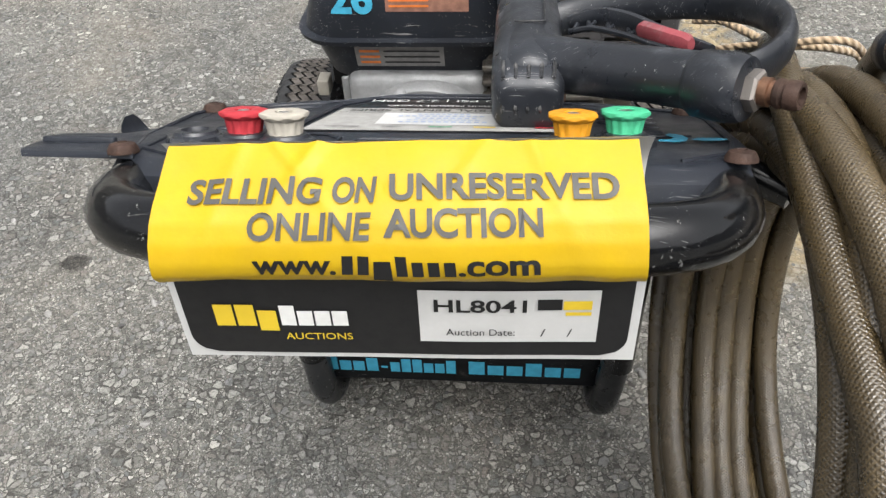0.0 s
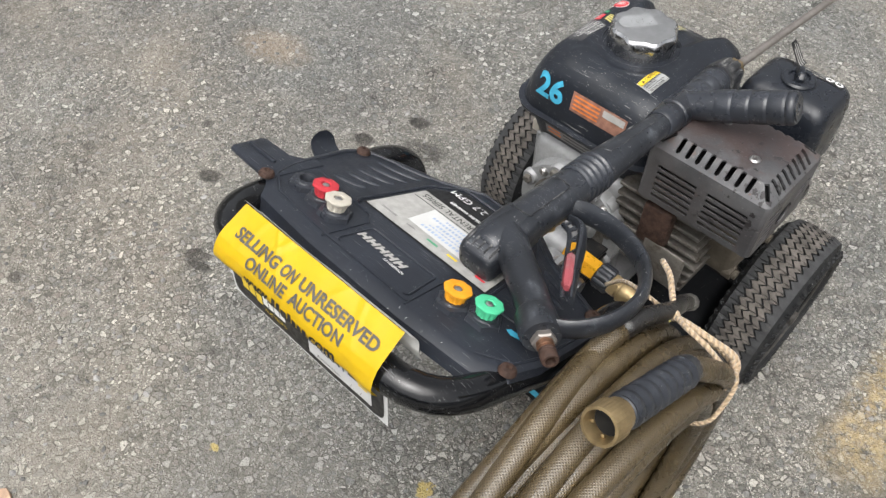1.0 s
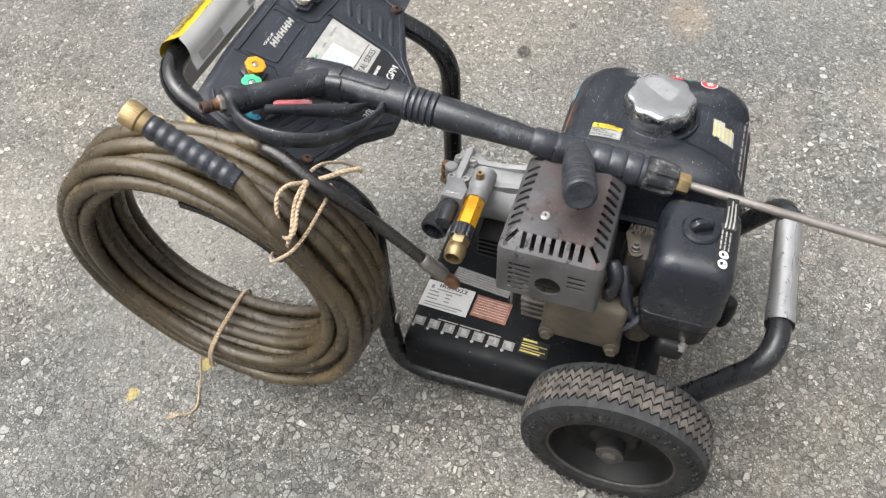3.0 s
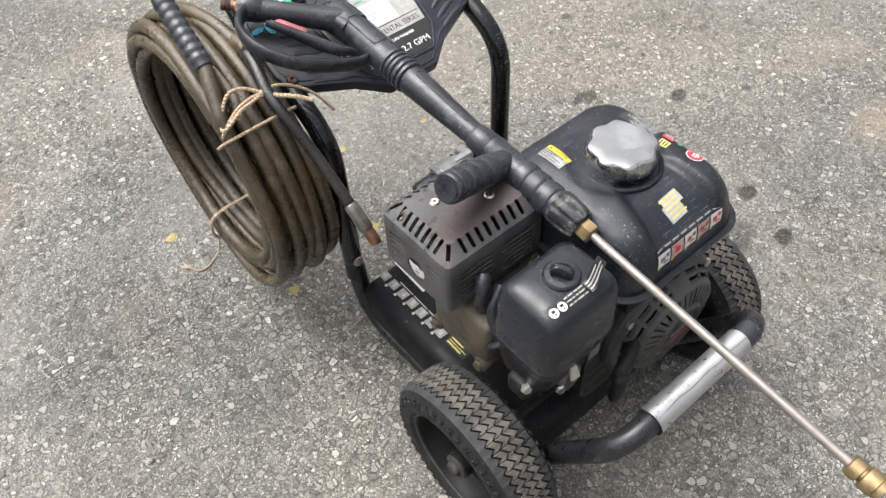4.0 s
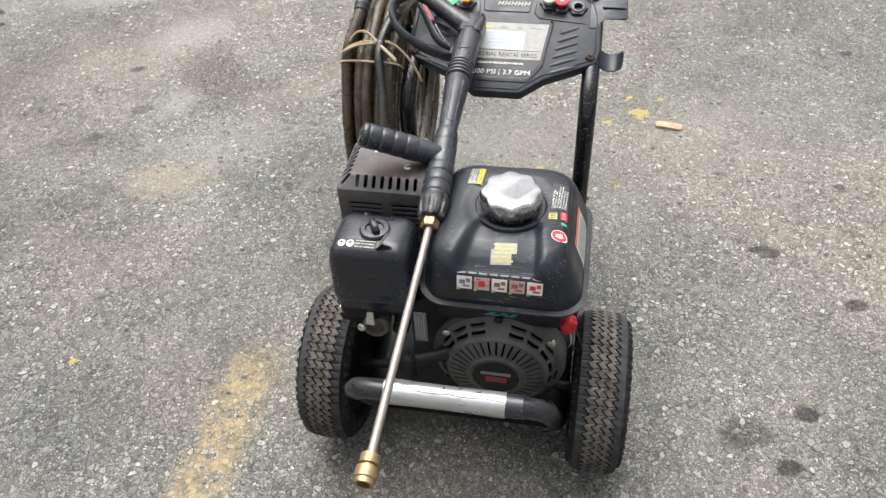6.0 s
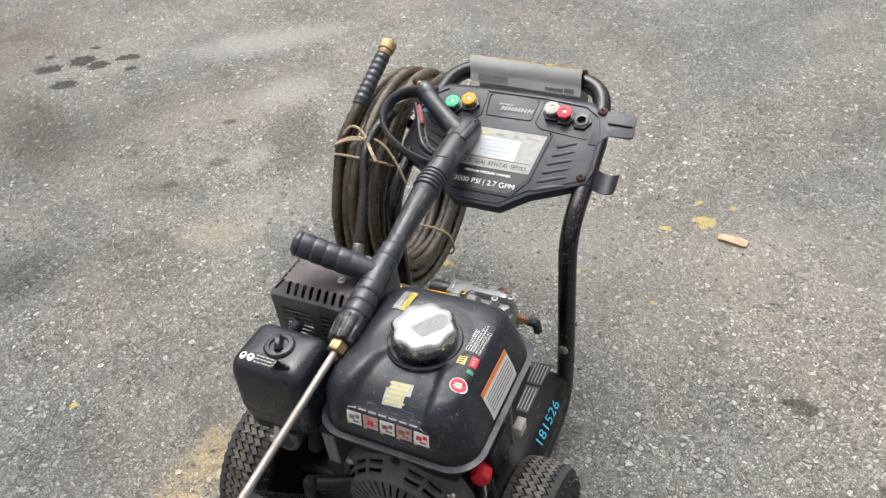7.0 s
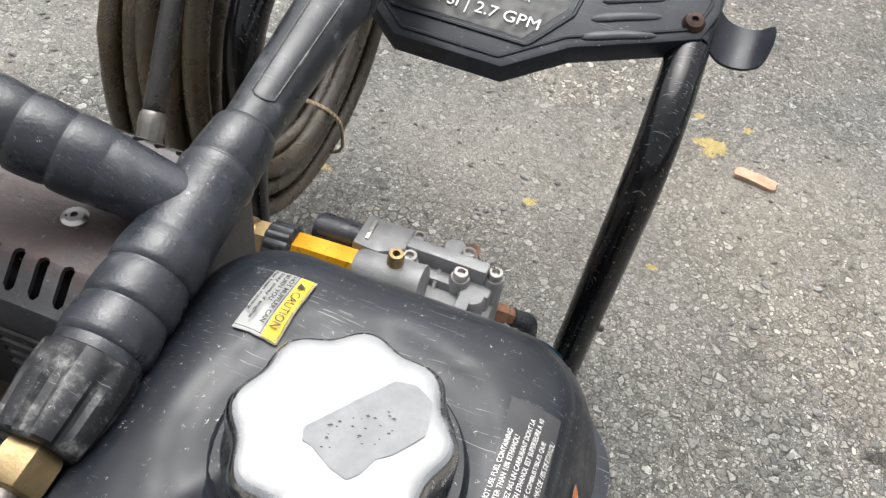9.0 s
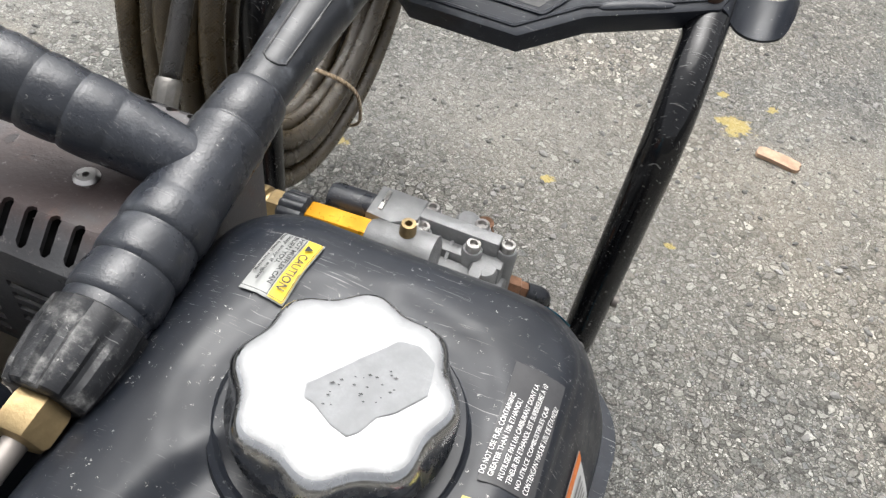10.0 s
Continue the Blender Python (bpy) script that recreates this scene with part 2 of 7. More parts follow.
def hose_material(name, low, high, seam, scuff, contrast, relief):
    """Braided hose cover: two crossing spirals of cord."""
    m = Mat(name)
    uv = m.t.nodes.new("ShaderNodeTexCoord").outputs["UV"]
    u, v, _ = m.split(uv)
    a = m.math("SINE", m.math("MULTIPLY", m.math("ADD", m.math("MULTIPLY", u, 20.0), m.math("MULTIPLY", v, 420.0)), 6.2832))
    b = m.math("SINE", m.math("MULTIPLY", m.math("SUBTRACT", m.math("MULTIPLY", u, 20.0), m.math("MULTIPLY", v, 420.0)), 6.2832))
    braid = m.math("MAXIMUM", a, b)
    base = m.mix(m.ramp(m.noise(7, 5), 0.35, 0.65), low, high)
    worn = m.ramp(m.noise(30, 6, 0.7), 0.52, 0.72, 0, 0.7)
    base = m.mix(worn, base, scuff)
    col = m.mix(m.ramp(braid, -0.1, 0.8, contrast, 0.0), base, seam)
    return m.set(base=col, rough=m.ramp(m.noise(90, 3), 0.3, 0.7, 0.25, 0.35), normal=m.bump(m.math("ADD", m.math("MULTIPLY", braid, 0.5), m.noise(600, 3)), relief, 0.0006), spec=0.75)


def asphalt_material():
    """Worn asphalt: pale and dark aggregate in grey binder, stains, tyre dust, flecks of old yellow paint."""
    m = Mat("asphalt")
    x, y, _ = m.split(m.co)
    flat = m.t.nodes.new("ShaderNodeCombineXYZ")
    m.link(x, flat.inputs[0]), m.link(y, flat.inputs[1])
    co = flat.outputs[0]
    warp = m.t.nodes.new("ShaderNodeVectorMath")
    warp.operation = "MULTIPLY_ADD"
    m.link(m.noise(90, 2, co=co, out="Color"), warp.inputs[0])
    warp.inputs[1].default_value = (0.006, 0.006, 0.0)
    m.link(co, warp.inputs[2])
    wco = warp.outputs[0]

    def stones(scale, smooth=0.0):
        n = m.t.nodes.new("ShaderNodeTexVoronoi")
        m.link(wco, n.inputs["Vector"])
        n.inputs["Scale"].default_value = scale
        e = m.t.nodes.new("ShaderNodeTexVoronoi")
        e.feature = "DISTANCE_TO_EDGE"
        m.link(wco, e.inputs["Vector"])
        e.inputs["Scale"].default_value = scale
        return n.outputs["Distance"], m.split(n.outputs["Color"]), e.outputs["Distance"]

    def tint(c):
        g = m.mix(m.ramp(c[1], 0.0, 1.0), (0.135, 0.133, 0.128), (0.385, 0.379, 0.362))
        g = m.mix(m.ramp(c[2], 0.930, 0.950), g, (0.50, 0.492, 0.472))
        g = m.mix(m.ramp(c[2], 0.10, 0.06), g, (0.27, 0.215, 0.172))
        return m.mix(m.ramp(c[2], 0.22, 0.16, 0.0, 0.6), g, (0.165, 0.175, 0.188))

    d1, c1, e1 = stones(100)
    d2, c2, e2 = stones(190)
    d3, c3, e3 = stones(420)
    binder = m.mix(m.ramp(m.noise(260, 4, co=co), 0.3, 0.7), (0.085, 0.083, 0.077), (0.200, 0.194, 0.182))
    col = m.mix(m.ramp(e3, 0.05, 0.13, 0.0, 1.0), binder, tint(c3))
    worn = m.ramp(m.math("ADD", m.math("MULTIPLY", m.noise(2.2, 4, co=co), 0.6), m.math("MULTIPLY", m.noise(11, 4, co=co), 0.4)), 0.38, 0.60)
    # larger stones sit in a seam of binder, darkened for the gaps' shade
    s2 = m.math("MULTIPLY", m.ramp(c2[0], 0.44, 0.47), m.ramp(worn, 0, 1, 0.65, 1.0))
    col = m.mix(m.math("MULTIPLY", s2, m.ramp(e2, 0.12, 0.05, 0.0, 0.85)), col, (0.062, 0.060, 0.056))
    f2 = m.math("MULTIPLY", s2, m.ramp(e2, 0.08, 0.125))
    col = m.mix(f2, col, tint(c2))
    s1 = m.math("MULTIPLY", m.ramp(c1[0], 0.60, 0.62), m.ramp(worn, 0, 1, 0.6, 1.0))
    col = m.mix(m.math("MULTIPLY", s1, m.ramp(e1, 0.12, 0.05, 0.0, 0.8)), col, (0.066, 0.064, 0.059))
    f1 = m.math("MULTIPLY", s1, m.ramp(e1, 0.085, 0.125))
    col = m.mix(f1, col, tint(c1))
    # clumps of tar, and pits between the stones with their shade painted dark
    col = m.mix(m.ramp(m.noise(330, 4, 0.7, co=co), 0.56, 0.66, 0.0, 0.85), col, (0.060, 0.058, 0.053))
    col = m.mix(m.ramp(m.noise(85, 6, 0.75, co=co), 0.54, 0.66, 0.0, 0.6), col, (0.085, 0.083, 0.079))
    col = m.mix(m.ramp(m.noise(38, 6, 0.7, co=co), 0.54, 0.68, 0.0, 0.4), col, (0.30, 0.294, 0.28))
    col = m.mix(m.ramp(m.noise(480, 3, 0.6, co=co), 0.35, 0.27, 0.0, 0.5), col, (0.40, 0.392, 0.37))
    # sparkle of small stones, painted in as pale spots
    glint = m.math("MULTIPLY", m.ramp(d3, 0.16, 0.32, 1, 0), m.ramp(c3[0], 0.91, 0.93))
    col = m.mix(glint, col, (0.48, 0.472, 0.455))
    # broad wear: darker and paler drifts
    tone = m.math("ADD", m.math("MULTIPLY", m.noise(1.6, 5, co=co), 0.6), m.math("MULTIPLY", m.noise(7, 5, co=co), 0.4))
    col = m.mix(m.ramp(tone, 0.38, 0.62, 0.0, 1.0), m.mix(1.0, col, (0.80, 0.80, 0.785), "MULTIPLY"), m.mix(1.0, col, (1.16, 1.14, 1.08), "MULTIPLY"))
    col = m.mix(m.ramp(m.noise(2.6, 6, 0.6, co=co, warp=0.6), 0.50, 0.72, 0.0, 0.36), col, (0.27, 0.238, 0.195))
    col = m.mix(m.ramp(m.noise(1.1, 5, 0.6, co=co, warp=1.0), 0.56, 0.70, 0.0, 0.4), col, m.mix(1.0, col, (0.62, 0.615, 0.61), "MULTIPLY"))
    hue = m.noise(1.3, 4, 0.6, co=co)
    col = m.mix(m.ramp(hue, 0.40, 0.62), m.mix(1.0, col, (0.985, 1.0, 0.995), "MULTIPLY"), m.mix(1.0, col, (1.02, 0.99, 0.945), "MULTIPLY"))
    edge = m.noise(55, 6, 0.7, co=co)
    rag = m.noise(16, 5, 0.65, co=co)

    def blob(cx, cy, rx, ry, turn=0.0, rough=0.9):
        c, s = math.cos(turn), math.sin(turn)
        dx, dy = m.math("SUBTRACT", x, cx), m.math("SUBTRACT", y, cy)
        u = m.math("DIVIDE", m.math("ADD", m.math("MULTIPLY", dx, c), m.math("MULTIPLY", dy, s)), rx)
        v = m.math("DIVIDE", m.math("SUBTRACT", m.math("MULTIPLY", dy, c), m.math("MULTIPLY", dx, s)), ry)
        r = m.math("SQRT", m.math("ADD", m.math("MULTIPLY", u, u), m.math("MULTIPLY", v, v)))
        return m.math("ADD", r, m.math("MULTIPLY", m.math("SUBTRACT", edge, 0.5), rough * 2.4))

    # darker patches, dusty patches and old spills
    for cx, cy, rx, ry, turn, k, c in ((0.83, -0.06, 0.10, 0.20, 0.5, 0.55, (0.60, 0.585, 0.56)), (1.40, 0.16, 0.30, 0.16, 0.3, 0.45, (0.66, 0.66, 0.65)), (1.16, 0.62, 0.14, 0.22, 0.2, 0.5, (0.60, 0.59, 0.57)), (0.66, 0.93, 0.10, 0.10, 0.0, 0.4, (0.62, 0.62, 0.61)), (-0.60, -0.55, 0.30, 0.14, 0.4, 0.4, (0.68, 0.68, 0.67)), (-0.37, -0.35, 0.16, 0.10, 0.7, 0.35, (0.70, 0.70, 0.69)), (0.20, 0.02, 0.16, 0.12, 0.0, 0.3, (0.70, 0.70, 0.70)), (0.47, 0.52, 0.15, 0.34, 0.1, 0.45, (0.70, 0.70, 0.69)), (1.62, 0.12, 0.34, 0.12, -0.5, 0.75, (0.50, 0.46, 0.42)), (1.10, 0.60, 0.12, 0.09, 0.3, 0.8, (0.52, 0.515, 0.50)), (1.02, 0.24, 0.13, 0.05, 0.2, 0.5, (0.55, 0.52, 0.48)), (0.86, -0.09, 0.09, 0.13, 0.5, 0.38, (0.60, 0.53, 0.49)), (2.3, -0.2, 0.5, 0.3, 0.3, 0.6, (0.55, 0.50, 0.46)), (0.94, 0.44, 0.10, 0.05, 0.6, 0.45, (0.62, 0.60, 0.57))):
        col = m.mix(m.ramp(blob(cx, cy, rx, ry, turn, 0.35), 0.4, 1.3, k, 0.0), col, m.mix(1.0, col, c, "MULTIPLY"))
    for cx, cy, rx, ry, turn, k, c in ((0.77, 0.34, 0.11, 0.07, 0.4, 0.5, (0.34, 0.285, 0.215)), (0.99, -0.27, 0.16, 0.10, 0.9, 0.5, (0.34, 0.325, 0.30)), (0.88, 0.05, 0.05, 0.07, 0.2, 0.5, (0.34, 0.325, 0.30)), (-0.80, 0.82, 0.09, 0.05, 0.2, 0.4, (0.33, 0.25, 0.17)), (0.10, 0.12, 0.24, 0.14, 0.2, 0.28, (0.32, 0.305, 0.275)), (0.125, -0.21, 0.16, 0.12, 0.1, 0.3, (0.34, 0.33, 0.31)), (-0.16, 0.16, 0.34, 0.26, 0.2, 0.26, (0.295, 0.266, 0.218)), (0.69, 0.20, 0.15, 0.11, 0.3, 0.28, (0.40, 0.382, 0.345)), (1.25, -0.55, 0.30, 0.10, 0.6, 0.4, (0.42, 0.405, 0.38)), (-0.45, 0.02, 0.25, 0.18, 0.4, 0.22, (0.33, 0.305, 0.262))):
        col = m.mix(m.ramp(blob(cx, cy, rx, ry, turn, 0.45), 0.3, 1.3, k, 0.0), col, c)
    # oil spots and damp stains
    for cx, cy, rx, ry, k in ((-0.590, 0.528, 0.022, 0.014, 0.9), (-0.476, 0.767, 0.020, 0.015, 0.95), (-0.437, 0.866, 0.020, 0.013, 0.95), (-0.378, 0.816, 0.040, 0.028, 0.6), (-0.441, 0.406, 0.022, 0.009, 0.9), (-0.464, 0.415, 0.02, 0.012, 0.8), (-0.728, -0.344, 0.016, 0.012, 0.8), (1.057, -0.079, 0.02, 0.014, 0.8), (1.80, -0.27, 0.045, 0.040, 0.9), (1.87, -0.19, 0.05, 0.030, 0.85), (1.72, -0.26, 0.040, 0.030, 0.85), (1.73, -0.12, 0.045, 0.030, 0.9), (1.66, -0.33, 0.045, 0.020, 0.8), (1.59, -0.27, 0.020, 0.014, 0.8), (1.83, -0.36, 0.020, 0.012, 0.8), (1.94, -0.26, 0.020, 0.014, 0.8), (0.96, 0.10, 0.03, 0.02, 0.5), (1.02, 0.22, 0.022, 0.018, 0.5), (-0.62, 0.20, 0.012, 0.010, 0.6), (-0.70, 0.60, 0.010, 0.010, 0.6), (-0.52, 0.98, 0.010, 0.012, 0.6), (-0.80, 0.42, 0.016, 0.008, 0.5)):
        near = cx < 1.3
        col = m.mix(m.ramp(blob(cx, cy, rx, ry, 0.4, 0.5 if near else 0.8), 0.7 if near else 0.88, 1.25 if near else 1.05, k if near else 0.95, 0.0), col, m.mix(1.0, col, (0.24, 0.235, 0.23) if near else (0.15, 0.135, 0.12), "MULTIPLY"))
    # flecks of yellow paint
    for cx, cy, r in ((-0.226, -0.02, 0.030), (-0.155, 0.024, 0.014), (-0.275, -0.085, 0.012), (-0.20, -0.085, 0.010), (0.24, 0.27, 0.016), (0.32, 0.19, 0.012), (0.22, 0.42, 0.010), (-0.02, 0.21, 0.010), (0.72, 0.84, 0.010), (-0.18, 0.25, 0.008), (0.05, 0.40, 0.014)):
        col = m.mix(m.ramp(blob(cx, cy, r, r * 0.8, 0.3, 1.3), 0.6, 1.0, 0.65, 0.0), col, (0.54, 0.41, 0.11))
    # worn remains of a painted line
    line = m.math("ABSOLUTE", m.math("DIVIDE", m.math("SUBTRACT", x, m.math("ADD", 0.405, m.math("MULTIPLY", m.math("SUBTRACT", rag, 0.5), 0.05))), 0.048))
    along = m.math("MULTIPLY", m.ramp(y, 0.74, 0.84), m.ramp(y, 2.2, 2.6, 1, 0))
    f = m.math("MULTIPLY", m.math("MULTIPLY", m.ramp(line, 0.45, 1.25, 1, 0), along), m.ramp(m.math("ADD", edge, m.math("MULTIPLY", rag, 0.6)), 0.62, 0.95, 0.0, 0.62))
    col = m.mix(f, col, (0.50, 0.37, 0.175))
    h = m.math("ADD", m.math("MULTIPLY", f1, 1.3), m.math("MULTIPLY", f2, 0.9))
    h = m.math("ADD", h, m.math("ADD", m.math("MULTIPLY", m.noise(420, 4, co=co), 0.9), m.math("MULTIPLY", c2[0], 0.3)))
    return m.set(base=col, rough=m.ramp(c2[2], 0, 1, 0.62, 0.92), normal=m.bump(h, 1.0, 0.0045), spec=0.45)


def shield_material():
    """Heat-bleached paint: grey, brown rust bloom round the screws, dark flakes."""
    m = Mat("shield_paint")
    x, y, z = m.split(m.co)
    big = m.noise(22, 5)
    col = m.mix(m.ramp(big, 0.3, 0.7), (0.044, 0.045, 0.048), (0.094, 0.094, 0.097))
    f = m.math("MULTIPLY", m.ramp(m.noise(16, 6, 0.65), 0.36, 0.58, 0.0, 0.92), m.ramp(z, 0.405, 0.412, 0.25, 1.0))
    col = m.mix(f, col, (0.052, 0.036, 0.034))
    col = m.mix(m.ramp(m.noise(48, 6, 0.7), 0.60, 0.70, 0.0, 0.5), col, (0.10, 0.050, 0.036))
    flake = m.math("MULTIPLY", m.ramp(m.noise(85, 5, 0.6), 0.58, 0.62), m.ramp(m.noise(11, 2), 0.54, 0.60))
    col = m.mix(flake, col, (0.022, 0.020, 0.021))
    col = m.mix(m.ramp(m.noise(300, 4, 0.7), 0.60, 0.72, 0.0, 0.6), col, (0.20, 0.19, 0.18))
    return m.set(base=col, rough=m.ramp(big, 0.3, 0.7, 0.38, 0.62), metal=0.2, normal=m.bump(m.math("ADD", m.noise(500, 3), m.math("MULTIPLY", flake, 1.5)), 0.35, 0.0007), spec=0.45)


shield_paint = shield_material()
jute = twine_material()
hose_cover = hose_material("braided_hose", (0.036, 0.0250, 0.0112), (0.082, 0.0580, 0.0270), (0.014, 0.0100, 0.0048), (0.125, 0.091, 0.046), 0.50, 0.45)
hose_dark = hose_material("dark_braided_hose", (0.008, 0.0074, 0.0068), (0.015, 0.0132, 0.0115), (0.005, 0.0046, 0.0042), (0.032, 0.028, 0.024), 0.35, 0.35)
asphalt = asphalt_material()


def chip_material():
    m = Mat("stone_chips")
    r = m.t.nodes.new("ShaderNodeNewGeometry").outputs["Random Per Island"]
    col = m.mix(m.ramp(r, 0.0, 1.0), (0.095, 0.093, 0.088), (0.28, 0.273, 0.258))
    col = m.mix(m.ramp(r, 0.93, 0.96), col, (0.33, 0.323, 0.307))
    col = m.mix(m.ramp(m.noise(900, 3), 0.35, 0.7, 0, 0.5), col, (0.10, 0.097, 0.092))
    return m.set(base=col, rough=0.75, normal=m.bump(m.noise(1500, 3), 0.4, 0.0005))


stone_chips = chip_material()

wall_render = surface("wall_render", (0.16, 0.155, 0.145), 0.85, var=0.25, scale=1.5, bump=0.3, fine=60)
label_grey = surface("label_grey", (0.30, 0.305, 0.295), 0.5, var=0.08, scale=90, bump=0.05)
notice_grey = surface("notice_grey", (0.040, 0.040, 0.042), 0.45, var=0.2, scale=60)


# ---- mesh tools ----
def V(*a):
    return Vector(a)


def fillet(points, radius, steps=7):
    """A polyline with its inner corners rounded. radius: one value, or one for each inner corner."""
    pts = [Vector(p) for p in points]
    rad = radius if isinstance(radius, (list, tuple)) else [radius] * (len(pts) - 2)
    out = [pts[0]]
    for a, b, c, r in zip(pts, pts[1:], pts[2:], rad):
        u, w = (a - b).normalized(), (c - b).normalized()
        ang = u.angle(w)
        d = min(r / math.tan(ang / 2), 0.48 * (a - b).length, 0.48 * (c - b).length)
        p, q = b + u * d, b + w * d
        for i in range(steps + 1):
            t = i / steps
            out.append((1 - t) ** 2 * p + 2 * t * (1 - t) * b + t * t * q)
    out.append(pts[-1])
    return out


def spline(points, n=10):
    """A smooth curve through the points."""
    p = [Vector(q) for q in points]
    p = [2 * p[0] - p[1], *p, 2 * p[-1] - p[-2]]
    out = []
    for i in range(1, len(p) - 2):
        for j in range(n):
            t = j / n
            out.append(0.5 * (2 * p[i] + (p[i + 1] - p[i - 1]) * t + (2 * p[i - 1] - 5 * p[i] + 4 * p[i + 1] - p[i + 2]) * t * t + (3 * p[i] - p[i - 1] - 3 * p[i + 1] + p[i + 2]) * t ** 3))
    out.append(p[-2])
    return out


def sweep(path, radius, seg=14, bm=None, flat=None, up=(0, 0, 1), closed=False, uv=False):
    """A tube along the path. radius: a number or one for each point; flat: (a, b) squeezes the section across and along up."""
    bm = bm or bmesh.new()
    path = [Vector(p) for p in path]
    n = len(path)
    rad = radius if isinstance(radius, (list, tuple)) else [radius] * n
    tang = [(path[min(i + 1, n - 1)] - path[max(i - 1, 0)]).normalized() for i in range(n)]
    ref = Vector(up) - tang[0] * tang[0].dot(Vector(up))
    if ref.length < 1e-4:
        ref = Vector((1, 0, 0)) - tang[0] * tang[0].x
    ref.normalize()
    rings, dist, length = [], 0.0, [0.0]
    for i, (p, t) in enumerate(zip(path, tang)):
        ref = (ref - t * ref.dot(t)).normalized()
        side = t.cross(ref)
        a, b = flat or (1, 1)
        rings.append([bm.verts.new(p + rad[i] * (a * math.cos(k) * side + b * math.sin(k) * ref)) for k in (2 * math.pi * j / seg for j in range(seg))])
        if i:
            dist += (p - path[i - 1]).length
            length.append(dist)
    lay = bm.loops.layers.uv.verify() if uv else None
    for i, (r, s) in enumerate(zip(rings, rings[1:])):
        for j in range(seg):
            f = bm.faces.new((r[j], r[(j + 1) % seg], s[(j + 1) % seg], s[j]))
            if uv:
                for lp, (du, dv) in zip(f.loops, ((j, i), (j + 1, i), (j + 1, i + 1), (j, i + 1))):
                    lp[lay].uv = (du / seg, length[dv])
    if not closed:
        bm.faces.new(list(reversed(rings[0])))
        bm.faces.new(rings[-1])
    return bm


def frame_of(origin, axis, up=(0, 0, 1)):
    """A matrix at origin whose z runs along axis."""
    z = Vector(axis).normalized()
    x = Vector(up).cross(z)
    if x.length < 1e-3:
        x = Vector((1, 0, 0)).cross(z) if abs(z.x) < 0.9 else Vector((0, 1, 0)).cross(z)
    x.normalize()
    return Matrix.Translation(origin) @ Matrix((x, z.cross(x), z)).transposed().to_4x4()


def lathe(profile, m=None, seg=28, bm=None, wob=None):
    """Revolves (radius, height) pairs round z. wob(angle, radius, height) gives a factor on the radius."""
    bm = bm or bmesh.new()
    m = m or Matrix()
    rings = []
    for r, h in profile:
        if r < 1e-6:
            rings.append([bm.verts.new(m @ Vector((0, 0, h)))])
        else:
            rings.append([bm.verts.new(m @ Vector((r * k * math.cos(a), r * k * math.sin(a), h))) for a in (2 * math.pi * j / seg for j in range(seg)) for k in (wob(a, r, h) if wob else 1.0,)])
    for r, s in zip(rings, rings[1:]):
        if len(r) == 1 and len(s) == 1:
            continue
        for j in range(seg):
            k = (j + 1) % seg
            if len(r) == 1:
                bm.faces.new((r[0], s[k], s[j]))
            elif len(s) == 1:
                bm.faces.new((r[j], r[k], s[0]))
            else:
                bm.faces.new((r[j], r[k], s[k], s[j]))
    for ring, rev in ((rings[0], True), (rings[-1], False)):
        if len(ring) > 2:
            bm.faces.new(list(reversed(ring)) if rev else ring)
    return bm


def rbox(x0, x1, y0, y1, z0, z1, bevel=0.002, steps=2, m=None, bm=None):
    """A box with rounded edges."""
    b = bmesh.new()
    bmesh.ops.create_cube(b, size=1.0)
    bmesh.ops.transform(b, matrix=Matrix.Translation(((x0 + x1) / 2, (y0 + y1) / 2, (z0 + z1) / 2)) @ Matrix.Diagonal((x1 - x0, y1 - y0, z1 - z0, 1)), verts=b.verts)
    if bevel:
        bmesh.ops.bevel(b, geom=b.edges[:], offset=bevel, segments=steps, profile=0.5, affect="EDGES", clamp_overlap=True)
    if m:
        bmesh.ops.transform(b, matrix=m, verts=b.verts)
    if bm is None:
        return b
    return merge(bm, b)


def merge(bm, other):
    me = bpy.data.meshes.new("temp")
    other.to_mesh(me)
    bm.from_mesh(me)
    bpy.data.meshes.remove(me)
    other.free()
    return bm


def rrect(hx, hy, r, n=6, cx=0.0, cy=0.0):
    """The outline of a rounded rectangle."""
    out = []
    r = min(r, hx * 0.999, hy * 0.999)
    for sx, sy, a0 in ((1, 1, 0), (-1, 1, 90), (-1, -1, 180), (1, -1, 270)):
        for i in range(n + 1):
            a = radians(a0 + 90 * i / n)
            out.append((cx + sx * (hx - r) + r * math.cos(a), cy + sy * (hy - r) + r * math.sin(a)))
    return out


def loft(rings, bm=None, caps=True):
    bm = bm or bmesh.new()
    vs = [[bm.verts.new(p) for p in ring] for ring in rings]
    n = len(vs[0])
    for r, s in zip(vs, vs[1:]):
        for j in range(n):
            bm.faces.new((r[j], r[(j + 1) % n], s[(j + 1) % n], s[j]))
    if caps:
        bm.faces.new(list(reversed(vs[0])))
        bm.faces.new(vs[-1])
    return bm


def sheet(f, nu, nv, u0=0.0, u1=1.0, v0=0.0, v1=1.0, bm=None):
    """A grid of faces through f(u, v)."""
    bm = bm or bmesh.new()
    g = [[bm.verts.new(f(u0 + (u1 - u0) * i / nu, v0 + (v1 - v0) * j / nv)) for j in range(nv + 1)] for i in range(nu + 1)]
    for i in range(nu):
        for j in range(nv):
            bm.faces.new((g[i][j], g[i + 1][j], g[i + 1][j + 1], g[i][j + 1]))
    return bm


